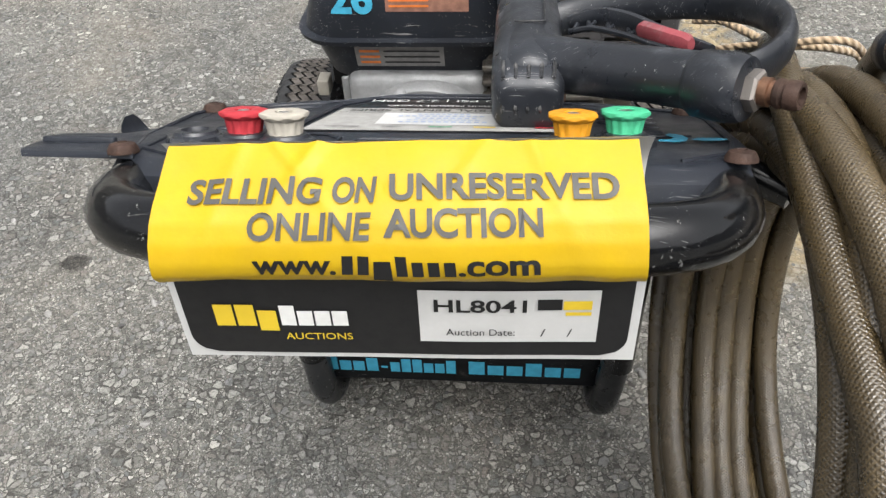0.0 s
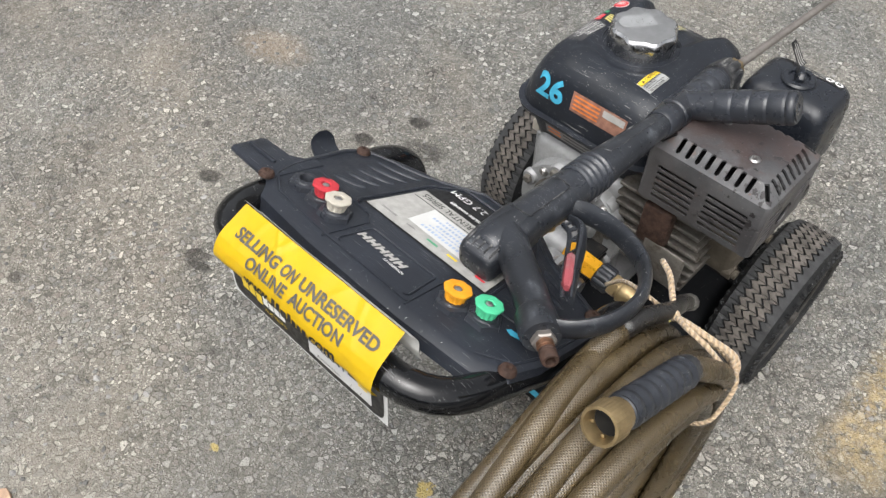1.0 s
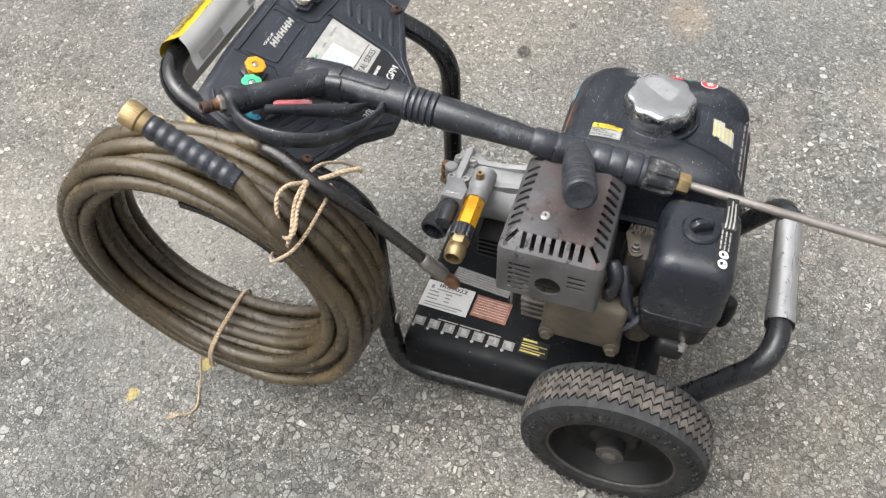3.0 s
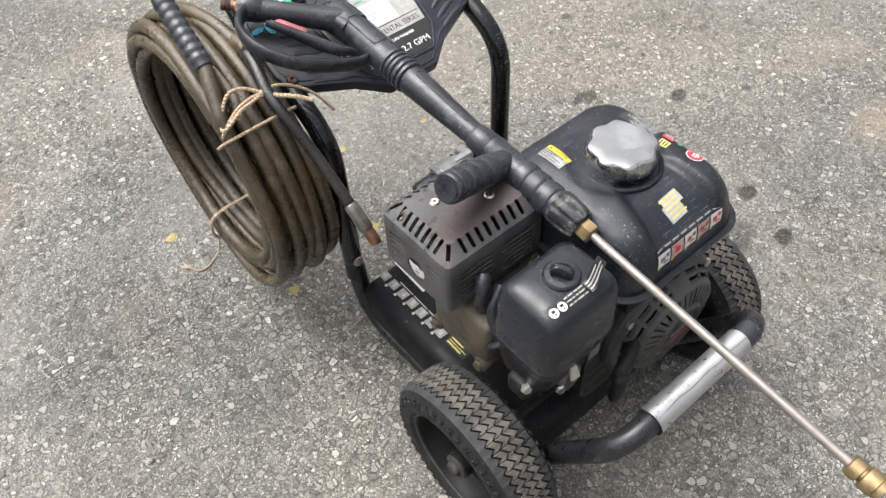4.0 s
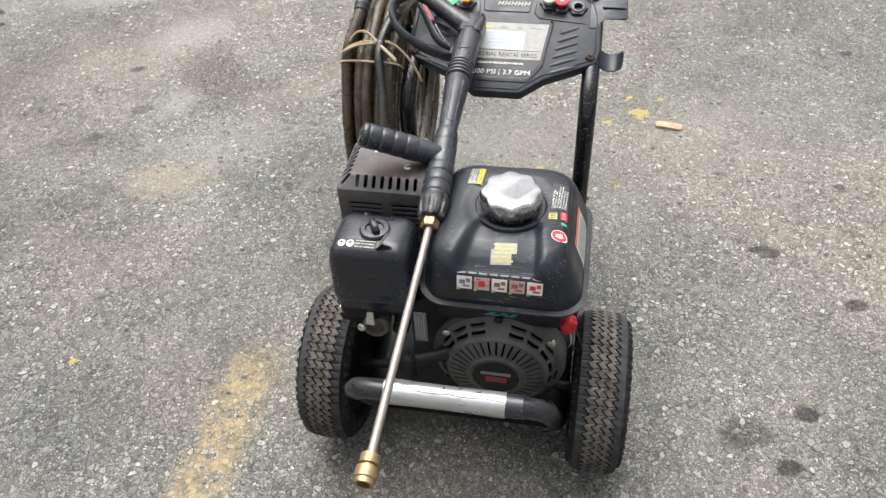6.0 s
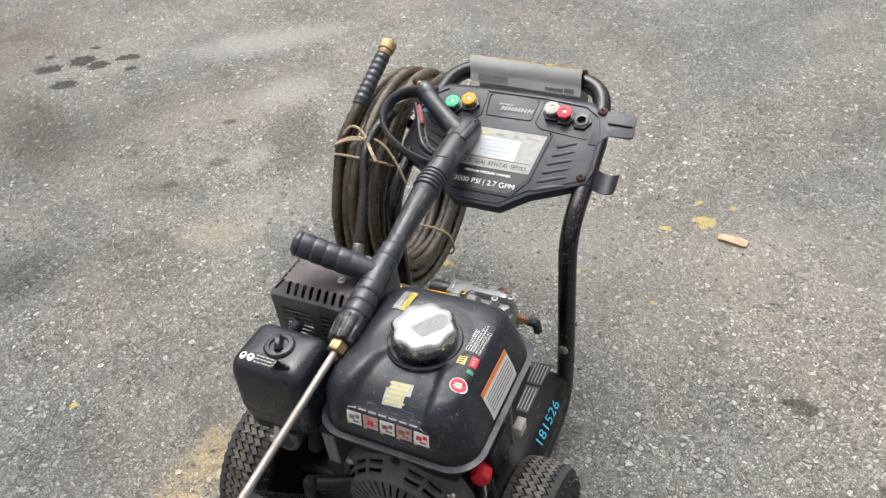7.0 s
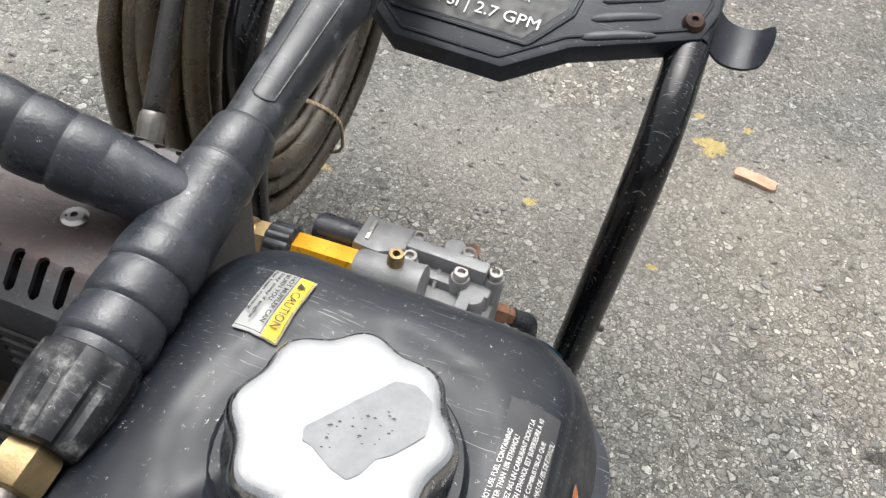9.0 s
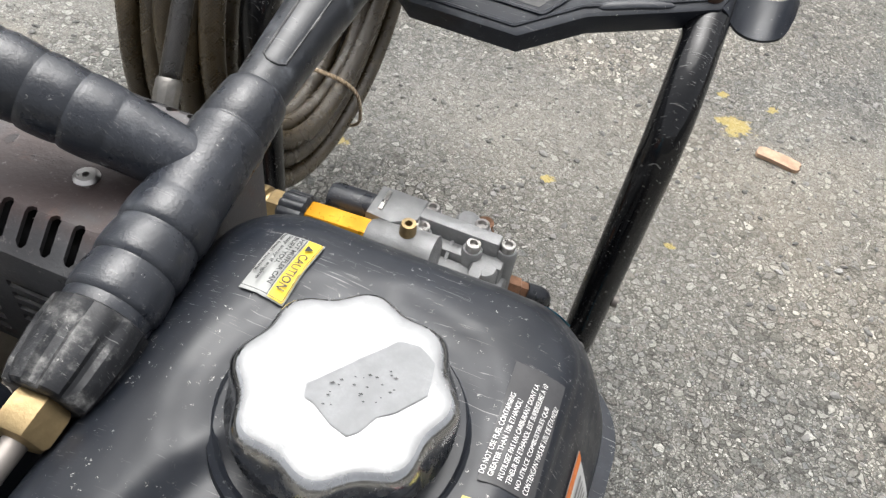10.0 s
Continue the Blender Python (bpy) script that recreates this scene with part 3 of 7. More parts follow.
def prism(outline, h0, h1, m=None, bm=None, bevel=0.0):
    """An outline in x, y raised from h0 to h1."""
    b = loft([[Vector((x, y, h0)) for x, y in outline], [Vector((x, y, h1)) for x, y in outline]])
    if bevel:
        top = [e for e in b.edges if all(v.co.z > max(h0, h1) - 1e-6 for v in e.verts)]
        bmesh.ops.bevel(b, geom=top, offset=bevel, segments=2, profile=0.5, affect="EDGES", clamp_overlap=True)
    if m:
        bmesh.ops.transform(b, matrix=m, verts=b.verts)
    return b if bm is None else merge(bm, b)


TEXTS = {}


def letters(body, bold=0.0):
    """Flat letters of the built-in font, centred, as points and faces."""
    if (body, bold) not in TEXTS:
        cu = bpy.data.curves.new("text", "FONT")
        cu.body, cu.align_x, cu.align_y, cu.resolution_u, cu.offset = body, "CENTER", "CENTER", 4, bold
        ob = new("text", cu)
        me = bpy.data.meshes.new_from_object(ob.evaluated_get(bpy.context.evaluated_depsgraph_get()))
        pts, faces = [v.co.copy() for v in me.vertices], [tuple(p.vertices) for p in me.polygons]
        bpy.data.objects.remove(ob), bpy.data.curves.remove(cu), bpy.data.meshes.remove(me)
        lo, hi = [min(p.x for p in pts), min(p.y for p in pts)], [max(p.x for p in pts), max(p.y for p in pts)]
        TEXTS[body, bold] = ([((p.x - lo[0]) / (hi[0] - lo[0]) - 0.5, (p.y - lo[1]) / (hi[1] - lo[1]) - 0.5) for p in pts], faces)
    return TEXTS[body, bold]


def lettering(body, f, cu, cv, w, h, bold=0.015, bm=None, turn=0.0):
    """Letters w by h round (cu, cv) of the surface f(u, v)."""
    bm = bm or bmesh.new()
    pts, faces = letters(body, bold)
    c, s = math.cos(turn), math.sin(turn)
    vs = [bm.verts.new(f(cu + w * x * c - h * y * s, cv + w * x * s + h * y * c)) for x, y in pts]
    for q in faces:
        try:
            bm.faces.new([vs[i] for i in q])
        except ValueError:
            pass
    return bm


def bars(f, boxes, bm=None, n=4):
    """Plain bars (u0, u1, v0, v1) on the surface f(u, v)."""
    bm = bm or bmesh.new()
    for u0, u1, v0, v1 in boxes:
        sheet(f, n, 1, u0, u1, v0, v1, bm)
    return bm


def finish(bm, sharp=0.6):
    bmesh.ops.remove_doubles(bm, verts=bm.verts, dist=1e-6)
    bmesh.ops.recalc_face_normals(bm, faces=bm.faces)
    for f in bm.faces:
        f.smooth = True
    for e in bm.edges:
        if len(e.link_faces) == 2 and e.calc_face_angle() > sharp:
            e.smooth = False


BASE = {}


def thing(name, place, label, category, group="", kind=""):
    ob = new(name)
    ob.empty_display_size = 0.05
    ob.location = place
    BASE[ob] = Vector(place)
    return tagged(ob, label, category, group, kind)


def part(name, bm, material, parent=None, label="", sharp=0.6, keep=False):
    """One mesh object, built in world metres, under a thing or a part."""
    if not keep:
        finish(bm, sharp)
    me = bpy.data.meshes.new(name)
    bm.to_mesh(me)
    bm.free()
    me.materials.append(material)
    ob = new(name, me)
    if parent is not None:
        ob.parent = parent
        if parent in BASE:
            ob.matrix_parent_inverse = Matrix.Translation(-BASE[parent])
    return tagged(ob, label)


def twin(ob, m, parent=None):
    """The same mesh once more, at the pose m."""
    o = ob.copy()
    scene.collection.objects.link(o)
    if parent is not None:
        o.parent = parent
        o.matrix_parent_inverse = Matrix.Translation(-BASE[parent]) if parent in BASE else Matrix()
    o.matrix_basis = m
    return o


def cut(bm, cutter):
    """bm with the cutter's volumes taken away."""
    obs = []
    for b in (bm, cutter):
        bmesh.ops.recalc_face_normals(b, faces=b.faces)
        me = bpy.data.meshes.new("temp")
        b.to_mesh(me)
        b.free()
        obs.append(new("temp", me))
    mod = obs[0].modifiers.new("cut", "BOOLEAN")
    mod.operation, mod.object, mod.solver = "DIFFERENCE", obs[1], "EXACT"
    mod.use_self = True
    me = bpy.data.meshes.new_from_object(obs[0].evaluated_get(bpy.context.evaluated_depsgraph_get()))
    out = bmesh.new()
    out.from_mesh(me)
    for o in obs:
        d = o.data
        bpy.data.objects.remove(o)
        bpy.data.meshes.remove(d)
    bpy.data.meshes.remove(me)
    return out


def projected(tree, origin, u, v, n, lift=0.0004):
    """f(a, b): the point of a surface met from origin + a u + b v along -n, lifted off it."""
    origin, u, v, n = Vector(origin), Vector(u).normalized(), Vector(v).normalized(), Vector(n).normalized()

    def f(a, b):
        p = origin + u * a + v * b
        hit = tree.ray_cast(p + n * 0.05, -n, 0.15)
        if hit[0] is None:
            near = tree.find_nearest(p)
            return near[0] + n * lift
        return hit[0] + n * lift
    return f


def tree_of(bm):
    bm.normal_update()
    return BVHTree.FromBMesh(bm)


# ---- ground ----
g = bmesh.new()
bmesh.ops.create_grid(g, x_segments=60, y_segments=60, size=150.0)
tagged(part("ground", g, asphalt, sharp=3), "worn grey asphalt with pale aggregate and dark stains", "ground", kind="structure")
# unseen walls, added outside the view to block low sky and darken reflections
for name, x0, x1, y0, y1 in (("wall_north", -8.2, 8.2, 8.0, 8.2), ("wall_south", -8.2, 8.2, -7.2, -7.0), ("wall_east", 8.0, 8.2, -7.0, 8.0), ("wall_west", -8.2, -8.0, -7.0, 8.0)):
    tagged(part(name, rbox(x0, x1, y0, y1, 0.0, 2.4, 0.01, 1), wall_render), "unseen plain grey wall, added to darken the low sky", "wall", kind="structure")

# ---- pressure washer ----
CX = 0.034
washer = thing("pressure_washer", (CX, 0.75, 0.0), "black wheeled petrol pressure washer with a tube frame, standing on asphalt", "pressure washer")


def mirror(x):
    return 2 * CX - x


# tube frame
TL, TR = 0.171, -0.103
HL, HR2 = CX + 0.119, CX - 0.119
up = [(TL, 0.541, 0.115), (TL, 0.541, 0.372), (TL, 0.400, 0.432), (HL, 0.306, 0.4725), (HR2, 0.306, 0.4725), (TR, 0.400, 0.432), (TR, 0.541, 0.372), (TR, 0.541, 0.115)]
part("handle_tube", sweep(fillet(up, [0.075, 0.1, 0.055, 0.055, 0.1, 0.075]), 0.0132, 18), black_paint, washer, "scuffed black tube handle")
low = [(TL, 0.541, 0.152), (TL - 0.008, 0.545, 0.0175), (TL - 0.008, 0.86, 0.030), (TL - 0.017, 0.9946, 0.2535), (TR + 0.017, 0.9946, 0.2535), (TR + 0.002, 0.86, 0.030), (TR + 0.002, 0.545, 0.0175), (TR, 0.541, 0.152)]
part("lower_frame_tube", sweep(fillet(low, [0.08, 0.06, 0.045, 0.045, 0.06, 0.08]), 0.0132, 18), worn_tube, washer, "scuffed black lower tube and bumper")
BY, BZ, SR = 0.9946, 0.2535, 0.0152
sl = bmesh.new()
for side, r0 in ((1, SR), (-1, SR - 0.0009)):  # thin foil, open at its ends
    sweep([(0.108, BY, BZ), (0.070, BY, BZ), (0.030, BY, BZ), (-0.039, BY, BZ)], [r0 + 0.0010, r0, r0 - 0.0003, r0 + 0.0002], 26, sl, closed=True)
sleeve_foil = part("bumper_sleeve", sl, foil, washer, "silver metallic sleeve wrapped round the bumper")
part("sleeve_seam", sweep([(0.107 - 0.145 * k / 12, BY + (SR + 0.0001) * math.sin(0.35 + 0.05 * math.sin(1.7 * k)), BZ + (SR + 0.0001) * math.cos(0.35 + 0.05 * math.sin(1.7 * k))) for k in range(13)], 0.0007, 6), grey_label, sleeve_foil)
part("tape_band", lathe([(0.0130, 0.0370), (0.0142, 0.0375), (0.0144, 0.050), (0.0141, 0.0595), (0.0130, 0.0605)], Matrix.Translation((0, BY, BZ)) @ Matrix.Rotation(-math.pi / 2, 4, "Y"), 28), gun_rubber, washer, "black tape round the bumper")

# deck: folded steel plate
DZ = 0.116
x0, x1, y0, y1 = -0.115, 0.180, 0.558, 0.890
deck = loft([[Vector((x, y, z)) for x, y in rrect((x1 - x0) / 2 - i, (y1 - y0) / 2 - i, 0.02, 5, (x0 + x1) / 2, (y0 + y1) / 2)] for z, i in ((0.060, 0.0), (0.094, 0.0), (0.103, 0.0022), (0.1105, 0.0075), (0.1146, 0.0145), (DZ, 0.024))])
deck = part("deck", deck, deck_paint, washer, "dusty black steel base plate", sharp=0.9)


# wheels
def tyre_mesh(r_out, half, r_in):
    """A tyre with five ribs parted by zigzag grooves; axis along x."""
    bm = bmesh.new()
    seg, teeth = 480, 60
    prof = []
    for a in range(9):
        k = a / 8
        prof.append((-half * (0.80 + 0.20 * math.sin(k * math.pi * 0.9)), r_in + (r_out - 0.012 - r_in) * k, 0.0, 0))
    ribs = 5
    width = 1.56 * half
    for i in range(ribs):
        a, b = -width / 2 + width * i / ribs, -width / 2 + width * (i + 1) / ribs
        crown = lambda x: r_out - 0.007 * (abs(x) / half) ** 2.2
        gap = 0.0014
        za, zb = (1.0 if i else 0.0), (1.0 if i < ribs - 1 else 0.0)
        ea, eb = a + (gap if i else 0), b - (gap if i < ribs - 1 else 0)
        prof.append((ea, crown(ea), za, 1))
        cut = 2 if i < ribs - 1 else 1
        prof.append(((ea + eb) / 2, crown((ea + eb) / 2), (za + zb) / 2, cut))
        prof.append((eb, crown(eb), zb, cut))
        if i < ribs - 1:
            prof.append((b - gap * 0.7, crown(b) - 0.0040, 1.0, 0))
            prof.append((b + gap * 0.7, crown(b) - 0.0040, 1.0, 0))
    side = [(-x, r, 0.0, 0) for x, r, _, _ in reversed(prof[:9])]
    prof += side
    rings = []
    for j in range(seg):
        ph = (j / seg * teeth) % 1.0
        zig = ((ph / 0.7 if ph < 0.7 else (1 - ph) / 0.3) * 2 - 1) * 0.0037
        lug = 0.0011 if ph < 0.5 else 0.0
        t = 2 * math.pi * j / seg
        last = len(prof) - 1
        rings.append([bm.verts.new((x + zig * z + (math.copysign(lug, x) if min(i, last - i) in (6, 7) else 0.0) + (math.copysign(0.0012, x) if min(i, last - i) == 2 else 0.0), (r - (0.0022 if w == 2 and j % 8 == 5 else 0.0)) * math.cos(t), (r - (0.0022 if w == 2 and j % 8 == 5 else 0.0)) * math.sin(t))) for i, (x, r, z, w) in enumerate(prof)])
    for j in range(seg):
        a, b = rings[j], rings[(j + 1) % seg]
        for i in range(len(prof) - 1):
            f = bm.faces.new((a[i], a[i + 1], b[i + 1], b[i]))
            f.material_index = (1 if abs(prof[i][0] + prof[i + 1][0]) < 0.92 * half else 2) if prof[i][3] and prof[i + 1][3] else 0
    # small crossed lugs moulded on both shoulders
    for j in range(44):
        t = 2 * math.pi * j / 44
        for s in (1, -1):
            out, up, along = Vector((s * 0.846, 0.533 * math.cos(t), 0.533 * math.sin(t))), Vector((s * -0.533, 0.846 * math.cos(t), 0.846 * math.sin(t))), Vector((0, -math.sin(t), math.cos(t)))
            c = Vector((s * half * 0.912, 0.0985 * math.cos(t), 0.0985 * math.sin(t))) + out * 0.0017
            for lean in (0.6, -0.6):
                d, e = up * math.cos(lean) + along * math.sin(lean), along * math.cos(lean) - up * math.sin(lean)
                foot = [bm.verts.new(c + d * a * 0.0040 + e * b * 0.0012 - out * 0.0008) for a, b in ((-1, -1), (1, -1), (1, 1), (-1, 1))]
                top = [bm.verts.new(c + d * a * 0.0034 + e * b * 0.0006 + out * 0.0011) for a, b in ((-1, -1), (1, -1), (1, 1), (-1, 1))]
                bm.faces.new(top)
                for q in range(4):
                    bm.faces.new((foot[q], foot[(q + 1) % 4], top[(q + 1) % 4], top[q]))
    return bm


def wheel(x, s):
    """A wheel at x, whose outer face looks along s."""
    w = new("wheel")
    w.parent = washer
    w.matrix_parent_inverse = Matrix.Translation(-BASE[washer])
    w.location = (x, 0.853, 0.1125)
    tagged(w, "pneumatic wheel with a black dished rim")
    rot = Matrix.Rotation(math.pi if s < 0 else 0, 4, "Z") @ Matrix.Rotation(0.3 * s, 4, "X")
    bm = tyre_mesh(0.1132, 0.0370, 0.074)
    bmesh.ops.transform(bm, matrix=rot, verts=bm.verts)
    tyre = part("tyre", bm, tyre_rubber, None, "worn rubber tyre with dusty zigzag tread", sharp=0.5)
    tyre.data.materials.append(tread_rubber)
    tyre.data.materials.append(shoulder_rubber)
    m = rot @ Matrix.Rotation(math.pi / 2, 4, "Y")
    rim = part("rim", lathe([(0.0, -0.028), (0.072, -0.028), (0.076, -0.032), (0.078, -0.026), (0.075, -0.02), (0.075, 0.018), (0.0785, 0.028), (0.077, 0.0315), (0.073, 0.029), (0.070, 0.015), (0.062, 0.004), (0.048, 0.000), (0.034, 0.003), (0.028, 0.010), (0.020, 0.012), (0.0, 0.012)], m, 48), rim_paint, None)
    hub = part("hub", lathe([(0.017, 0.010), (0.017, 0.026), (0.0155, 0.028), (0.0, 0.028)], m, 24), rim_paint, None)
    nut = lathe([(0.0165, 0.028), (0.0165, 0.0305), (0.0095, 0.031), (0.0095, 0.0355), (0.0075, 0.037), (0.0, 0.037)], m, 24)
    nut = part("axle_nut", nut, rim_dust, None, "dull brown axle nut and washer")
    # dusty ring whose pale colour also paints the rim's highlight
    lip = part("rim_lip", sweep([m @ Vector((0.0758 * math.cos(2 * math.pi * k / 64), 0.0758 * math.sin(2 * math.pi * k / 64), 0.0300)) for k in range(65)], 0.0021, 8), rim_dust, None, "dusty worn rim edge, coloured paler for its highlight")
    for o in (tyre, rim, hub, nut, lip):
        o.parent = w


wheel(0.2215, 1)
wheel(mirror(0.2215), -1)
part("axle", sweep([(mirror(0.248), 0.853, 0.1125), (0.248, 0.853, 0.1125)], 0.008, 12), engine_black, washer)


# control panel
PY, PZ, SL = 0.420, 0.4405, math.atan(0.43)
PANEL = Matrix.Translation((0.0, PY, PZ)) @ Matrix.Rotation(-SL, 4, "X")


def on_panel(x, v, h=0.0):
    return PANEL @ Vector((x, v, h))


def sym(half):
    return half + [(mirror(x), v) for x, v in reversed(half)]


out_half = [(CX + 0.05, -0.081), (0.150, -0.076), (0.173, -0.060), (0.180, -0.025), (0.182, 0.045), (0.176, 0.066), (0.153, 0.077), (0.104, 0.099), (0.069, 0.1265)]
outline = [(mirror(x), v) for x, v in reversed(out_half)]
outline = out_half + outline
# rounded shell with a turned-down rim
pc = Vector((CX, 0.015))
def inset(pts, d):
    return [(p[0] + (pc.x - p[0]) * d / max(0.04, abs(p[0] - pc.x) + 0.03), p[1] + (pc.y - p[1]) * d / max(0.04, abs(p[1] - pc.y) + 0.03)) for p in pts]
rings = [[on_panel(x, v + (ch if v < -0.05 else 0.0), h) for x, v in inset(outline, i)] for h, i, ch in ((-0.016, 0.0, 0.0), (-0.006, 0.0, 0.002), (-0.001, 0.0012, 0.008), (0.0, 0.004, 0.010))]
pan = loft(rings)
bmesh.ops.recalc_face_normals(pan, faces=pan.faces)
panel = part("control_panel", pan, panel_plastic, washer, "black moulded control panel with faded labels", sharp=0.7)

# ---- engine ----
# fuel tank: upper shell with a lip, lower shell tapering in
TX, TY = -0.020, 0.814


def tank_ring(z, hx, hy, r, dy=0.0):
    n = 10
    pts = rrect(hx, hy, r, n, TX, TY + dy)
    per = len(pts) // 4
    out = []
    for k, (x, y) in enumerate(pts):
        out.append(Vector((x, y, z)))
        if k % per == per - 1:
            x1, y1 = pts[(k + 1) % len(pts)]
            out += [Vector((x + (x1 - x) * q / 20, y + (y1 - y) * q / 20, z)) for q in range(1, 20)]
    return out


def soft(a, lo, hi):
    t = max(0.0, min(1.0, (a - lo) / (hi - lo)))
    return t * t * (3 - 2 * t)


def tank_relief(x, y):
    """Height of the moulded top over its plain dome: shoulders, valley, well round the cap."""
    r = math.hypot(x - CAPX, y - CAPY)
    well = 1 - soft(r, 0.050, 0.060)
    left = 1 - soft(x, 0.010 + 0.25 * (y - 0.85), 0.026 + 0.25 * (y - 0.85))
    right = soft(x, -0.066 - 0.10 * (y - 0.85), -0.054 - 0.10 * (y - 0.85))
    valley = soft(y, 0.815, 0.845) * left * right
    hump = (1 - soft(math.hypot((x + 0.045) * 0.9, (y - 0.742) * 1.3), 0.020, 0.034))
    return -0.0085 * max(well * 0.35, valley) - 0.006 * valley * soft(y, 0.86, 0.905) + 0.0014 * hump


def tank_shape():
    rings = [tank_ring(0.292, 0.080, 0.085, 0.03), tank_ring(0.325, 0.090, 0.096, 0.032), tank_ring(0.3335, 0.091, 0.097, 0.033), tank_ring(0.334, 0.1015, 0.1075, 0.040), tank_ring(0.3385, 0.1025, 0.1085, 0.040), tank_ring(0.3395, 0.096, 0.102, 0.036), tank_ring(0.355, 0.0945, 0.1005, 0.036)]
    steps = [(0.372, 0.0015), (0.385, 0.0045), (0.394, 0.009), (0.401, 0.0155), (0.4055, 0.023), (0.4085, 0.033), (0.4105, 0.045), (0.4115, 0.058), (0.412, 0.072)]
    fine = []
    for (z0, i0), (z1, i1) in zip(steps, steps[1:]):
        n = 3 if i1 - i0 > 0.005 else 2
        fine += [(z0 + (z1 - z0) * q / n, i0 + (i1 - i0) * q / n) for q in range(n)]
    for z, i in fine + steps[-1:]:
        rings.append(tank_ring(z, 0.0945 - i, 0.1005 - i, max(0.036 - i * 0.35, 0.012)))
    for k in range(1, 8):
        rings.append(tank_ring(0.4122, (0.0225) * (1 - k / 8.2), (0.0285) * (1 - k / 8.2), 0.010 * (1 - k / 8.2)))
    bm = loft(rings)
    for v in bm.verts:
        if v.co.z > 0.362:
            v.co.z += soft(v.co.z, 0.375, 0.404) * tank_relief(v.co.x, v.co.y)
        if v.co.x < TX - 0.03 and v.co.z > 0.342:  # the labelled side leans in
            v.co.x += 0.009 * soft(v.co.z, 0.342, 0.388) * (1 - 0.6 * soft(v.co.z, 0.396, 0.408)) * soft(TX - 0.03 - v.co.x, 0.0, 0.035)
    return bm


CAPX, CAPY = -0.021, 0.811
tb = tank_shape()
tank_tree = tree_of(tb)
tank = part("fuel_tank", tb, tank_plastic, washer, "scratched black plastic fuel tank with warning labels", sharp=0.8)
collar = lathe([(0.0465, 0.400), (0.0452, 0.4070), (0.0430, 0.4088), (0.0412, 0.4075), (0.0405, 0.400)], Matrix.Translation((CAPX, CAPY, 0)), 48)
part("filler_rim", collar, tank_plastic, tank)
lobes = lambda a, r, h: 1.0 - (0.050 * (1 + math.cos(8 * (a + 0.24))) if h > 0.4165 and r > 0.02 else 0.0)
cap = lathe([(0.036, 0.410), (0.0375, 0.409), (0.0375, 0.414), (0.0385, 0.4165), (0.0385, 0.424), (0.0378, 0.4285), (0.0355, 0.4315), (0.0325, 0.4322), (0.026, 0.4324), (0.012, 0.4325), (0.0, 0.4325)], Matrix.Translation((CAPX, CAPY, 0)), 96, wob=lobes)
cap = part("fuel_cap", cap, chrome, tank, "scalloped chrome fuel cap with a torn grey sticker", sharp=0.9)
face = lathe([(0.0345, 0.4321), (0.0325, 0.4327), (0.026, 0.4329), (0.012, 0.4330), (0.0, 0.4330)], Matrix.Translation((CAPX, CAPY, 0)), 96, wob=lambda a, r, h: 1.0 - (0.050 * (1 + math.cos(8 * (a + 0.24))) if r > 0.02 else 0.0))
part("cap_face", face, cap_metal, cap, "dull worn top of the cap")

# crankcase, shroud and cylinder
case = rbox(-0.080, 0.050, 0.715, 0.885, 0.122, 0.300, 0.012, 3)
rbox(-0.075, 0.075, 0.725, 0.880, 0.116, 0.150, 0.008, 2, bm=case)
block = part("crankcase", case, cast_alloy, washer, "grimy cast alloy engine block")
part("pump_flange", lathe([(0.072, 0.700), (0.074, 0.704), (0.074, 0.716), (0.060, 0.717)], Matrix.Translation((-0.006, 0, 0.222)) @ Matrix.Rotation(-math.pi / 2, 4, "X"), 48), cast_alloy, block)
part("flange_face", lathe([(0.0, 0.699), (0.052, 0.699), (0.058, 0.701), (0.072, 0.7015)], Matrix.Translation((-0.006, 0, 0.222)) @ Matrix.Rotation(-math.pi / 2, 4, "X"), 48), dirty_alloy, block)
for k in range(8):
    a = radians(20 + 45 * k)
    q = V(-0.006 + 0.066 * math.cos(a), 0.703, 0.222 + 0.066 * math.sin(a))
    part("flange_boss", lathe([(0.0105, 0.0), (0.0100, 0.006), (0.0085, 0.008), (0.0, 0.008)], frame_of(q, (0, -1, 0)), 16), cast_alloy, block)
    part("flange_bolt", lathe([(0.0060, 0.0075), (0.0060, 0.012), (0.0045, 0.0135), (0.0, 0.0138)], frame_of(q, (0, -1, 0)), 6), dirty_alloy, block)
for k in range(5):
    part("casting_rib", rbox(0.050, 0.058, 0.730 + 0.026 * k, 0.734 + 0.026 * k, 0.140, 0.290, 0.0015, 1), cast_alloy, block)
    part("casting_rib", rbox(-0.088, -0.080, 0.730 + 0.026 * k, 0.734 + 0.026 * k, 0.140, 0.290, 0.0015, 1), cast_alloy, block)
shroud = loft([[Vector((x, y, z)) for x, z in rrect(hx, hz, 0.03, 6, 0.0065, 0.226)] for y, hx, hz in ((0.845, 0.0915, 0.098), (0.886, 0.0915, 0.098), (0.896, 0.0875, 0.094))])
part("fan_shroud", shroud, engine_black, washer)
part("tank_bracket", rbox(-0.094, 0.056, 0.880, 0.9085, 0.300, 0.3315, 0.003, 2), engine_black, washer)
barrel = part("cylinder", rbox(0.045, 0.140, 0.725, 0.79, 0.195, 0.320, 0.004, 1), dirty_alloy, washer, "finned alloy engine cylinder")
for i in range(8):
    z = 0.205 + i * 0.0145
    part("cooling_fin", rbox(0.045, 0.160 - 0.003 * abs(i - 3), 0.712, 0.800, z, z + 0.005, 0.0012, 1), dirty_alloy, barrel)
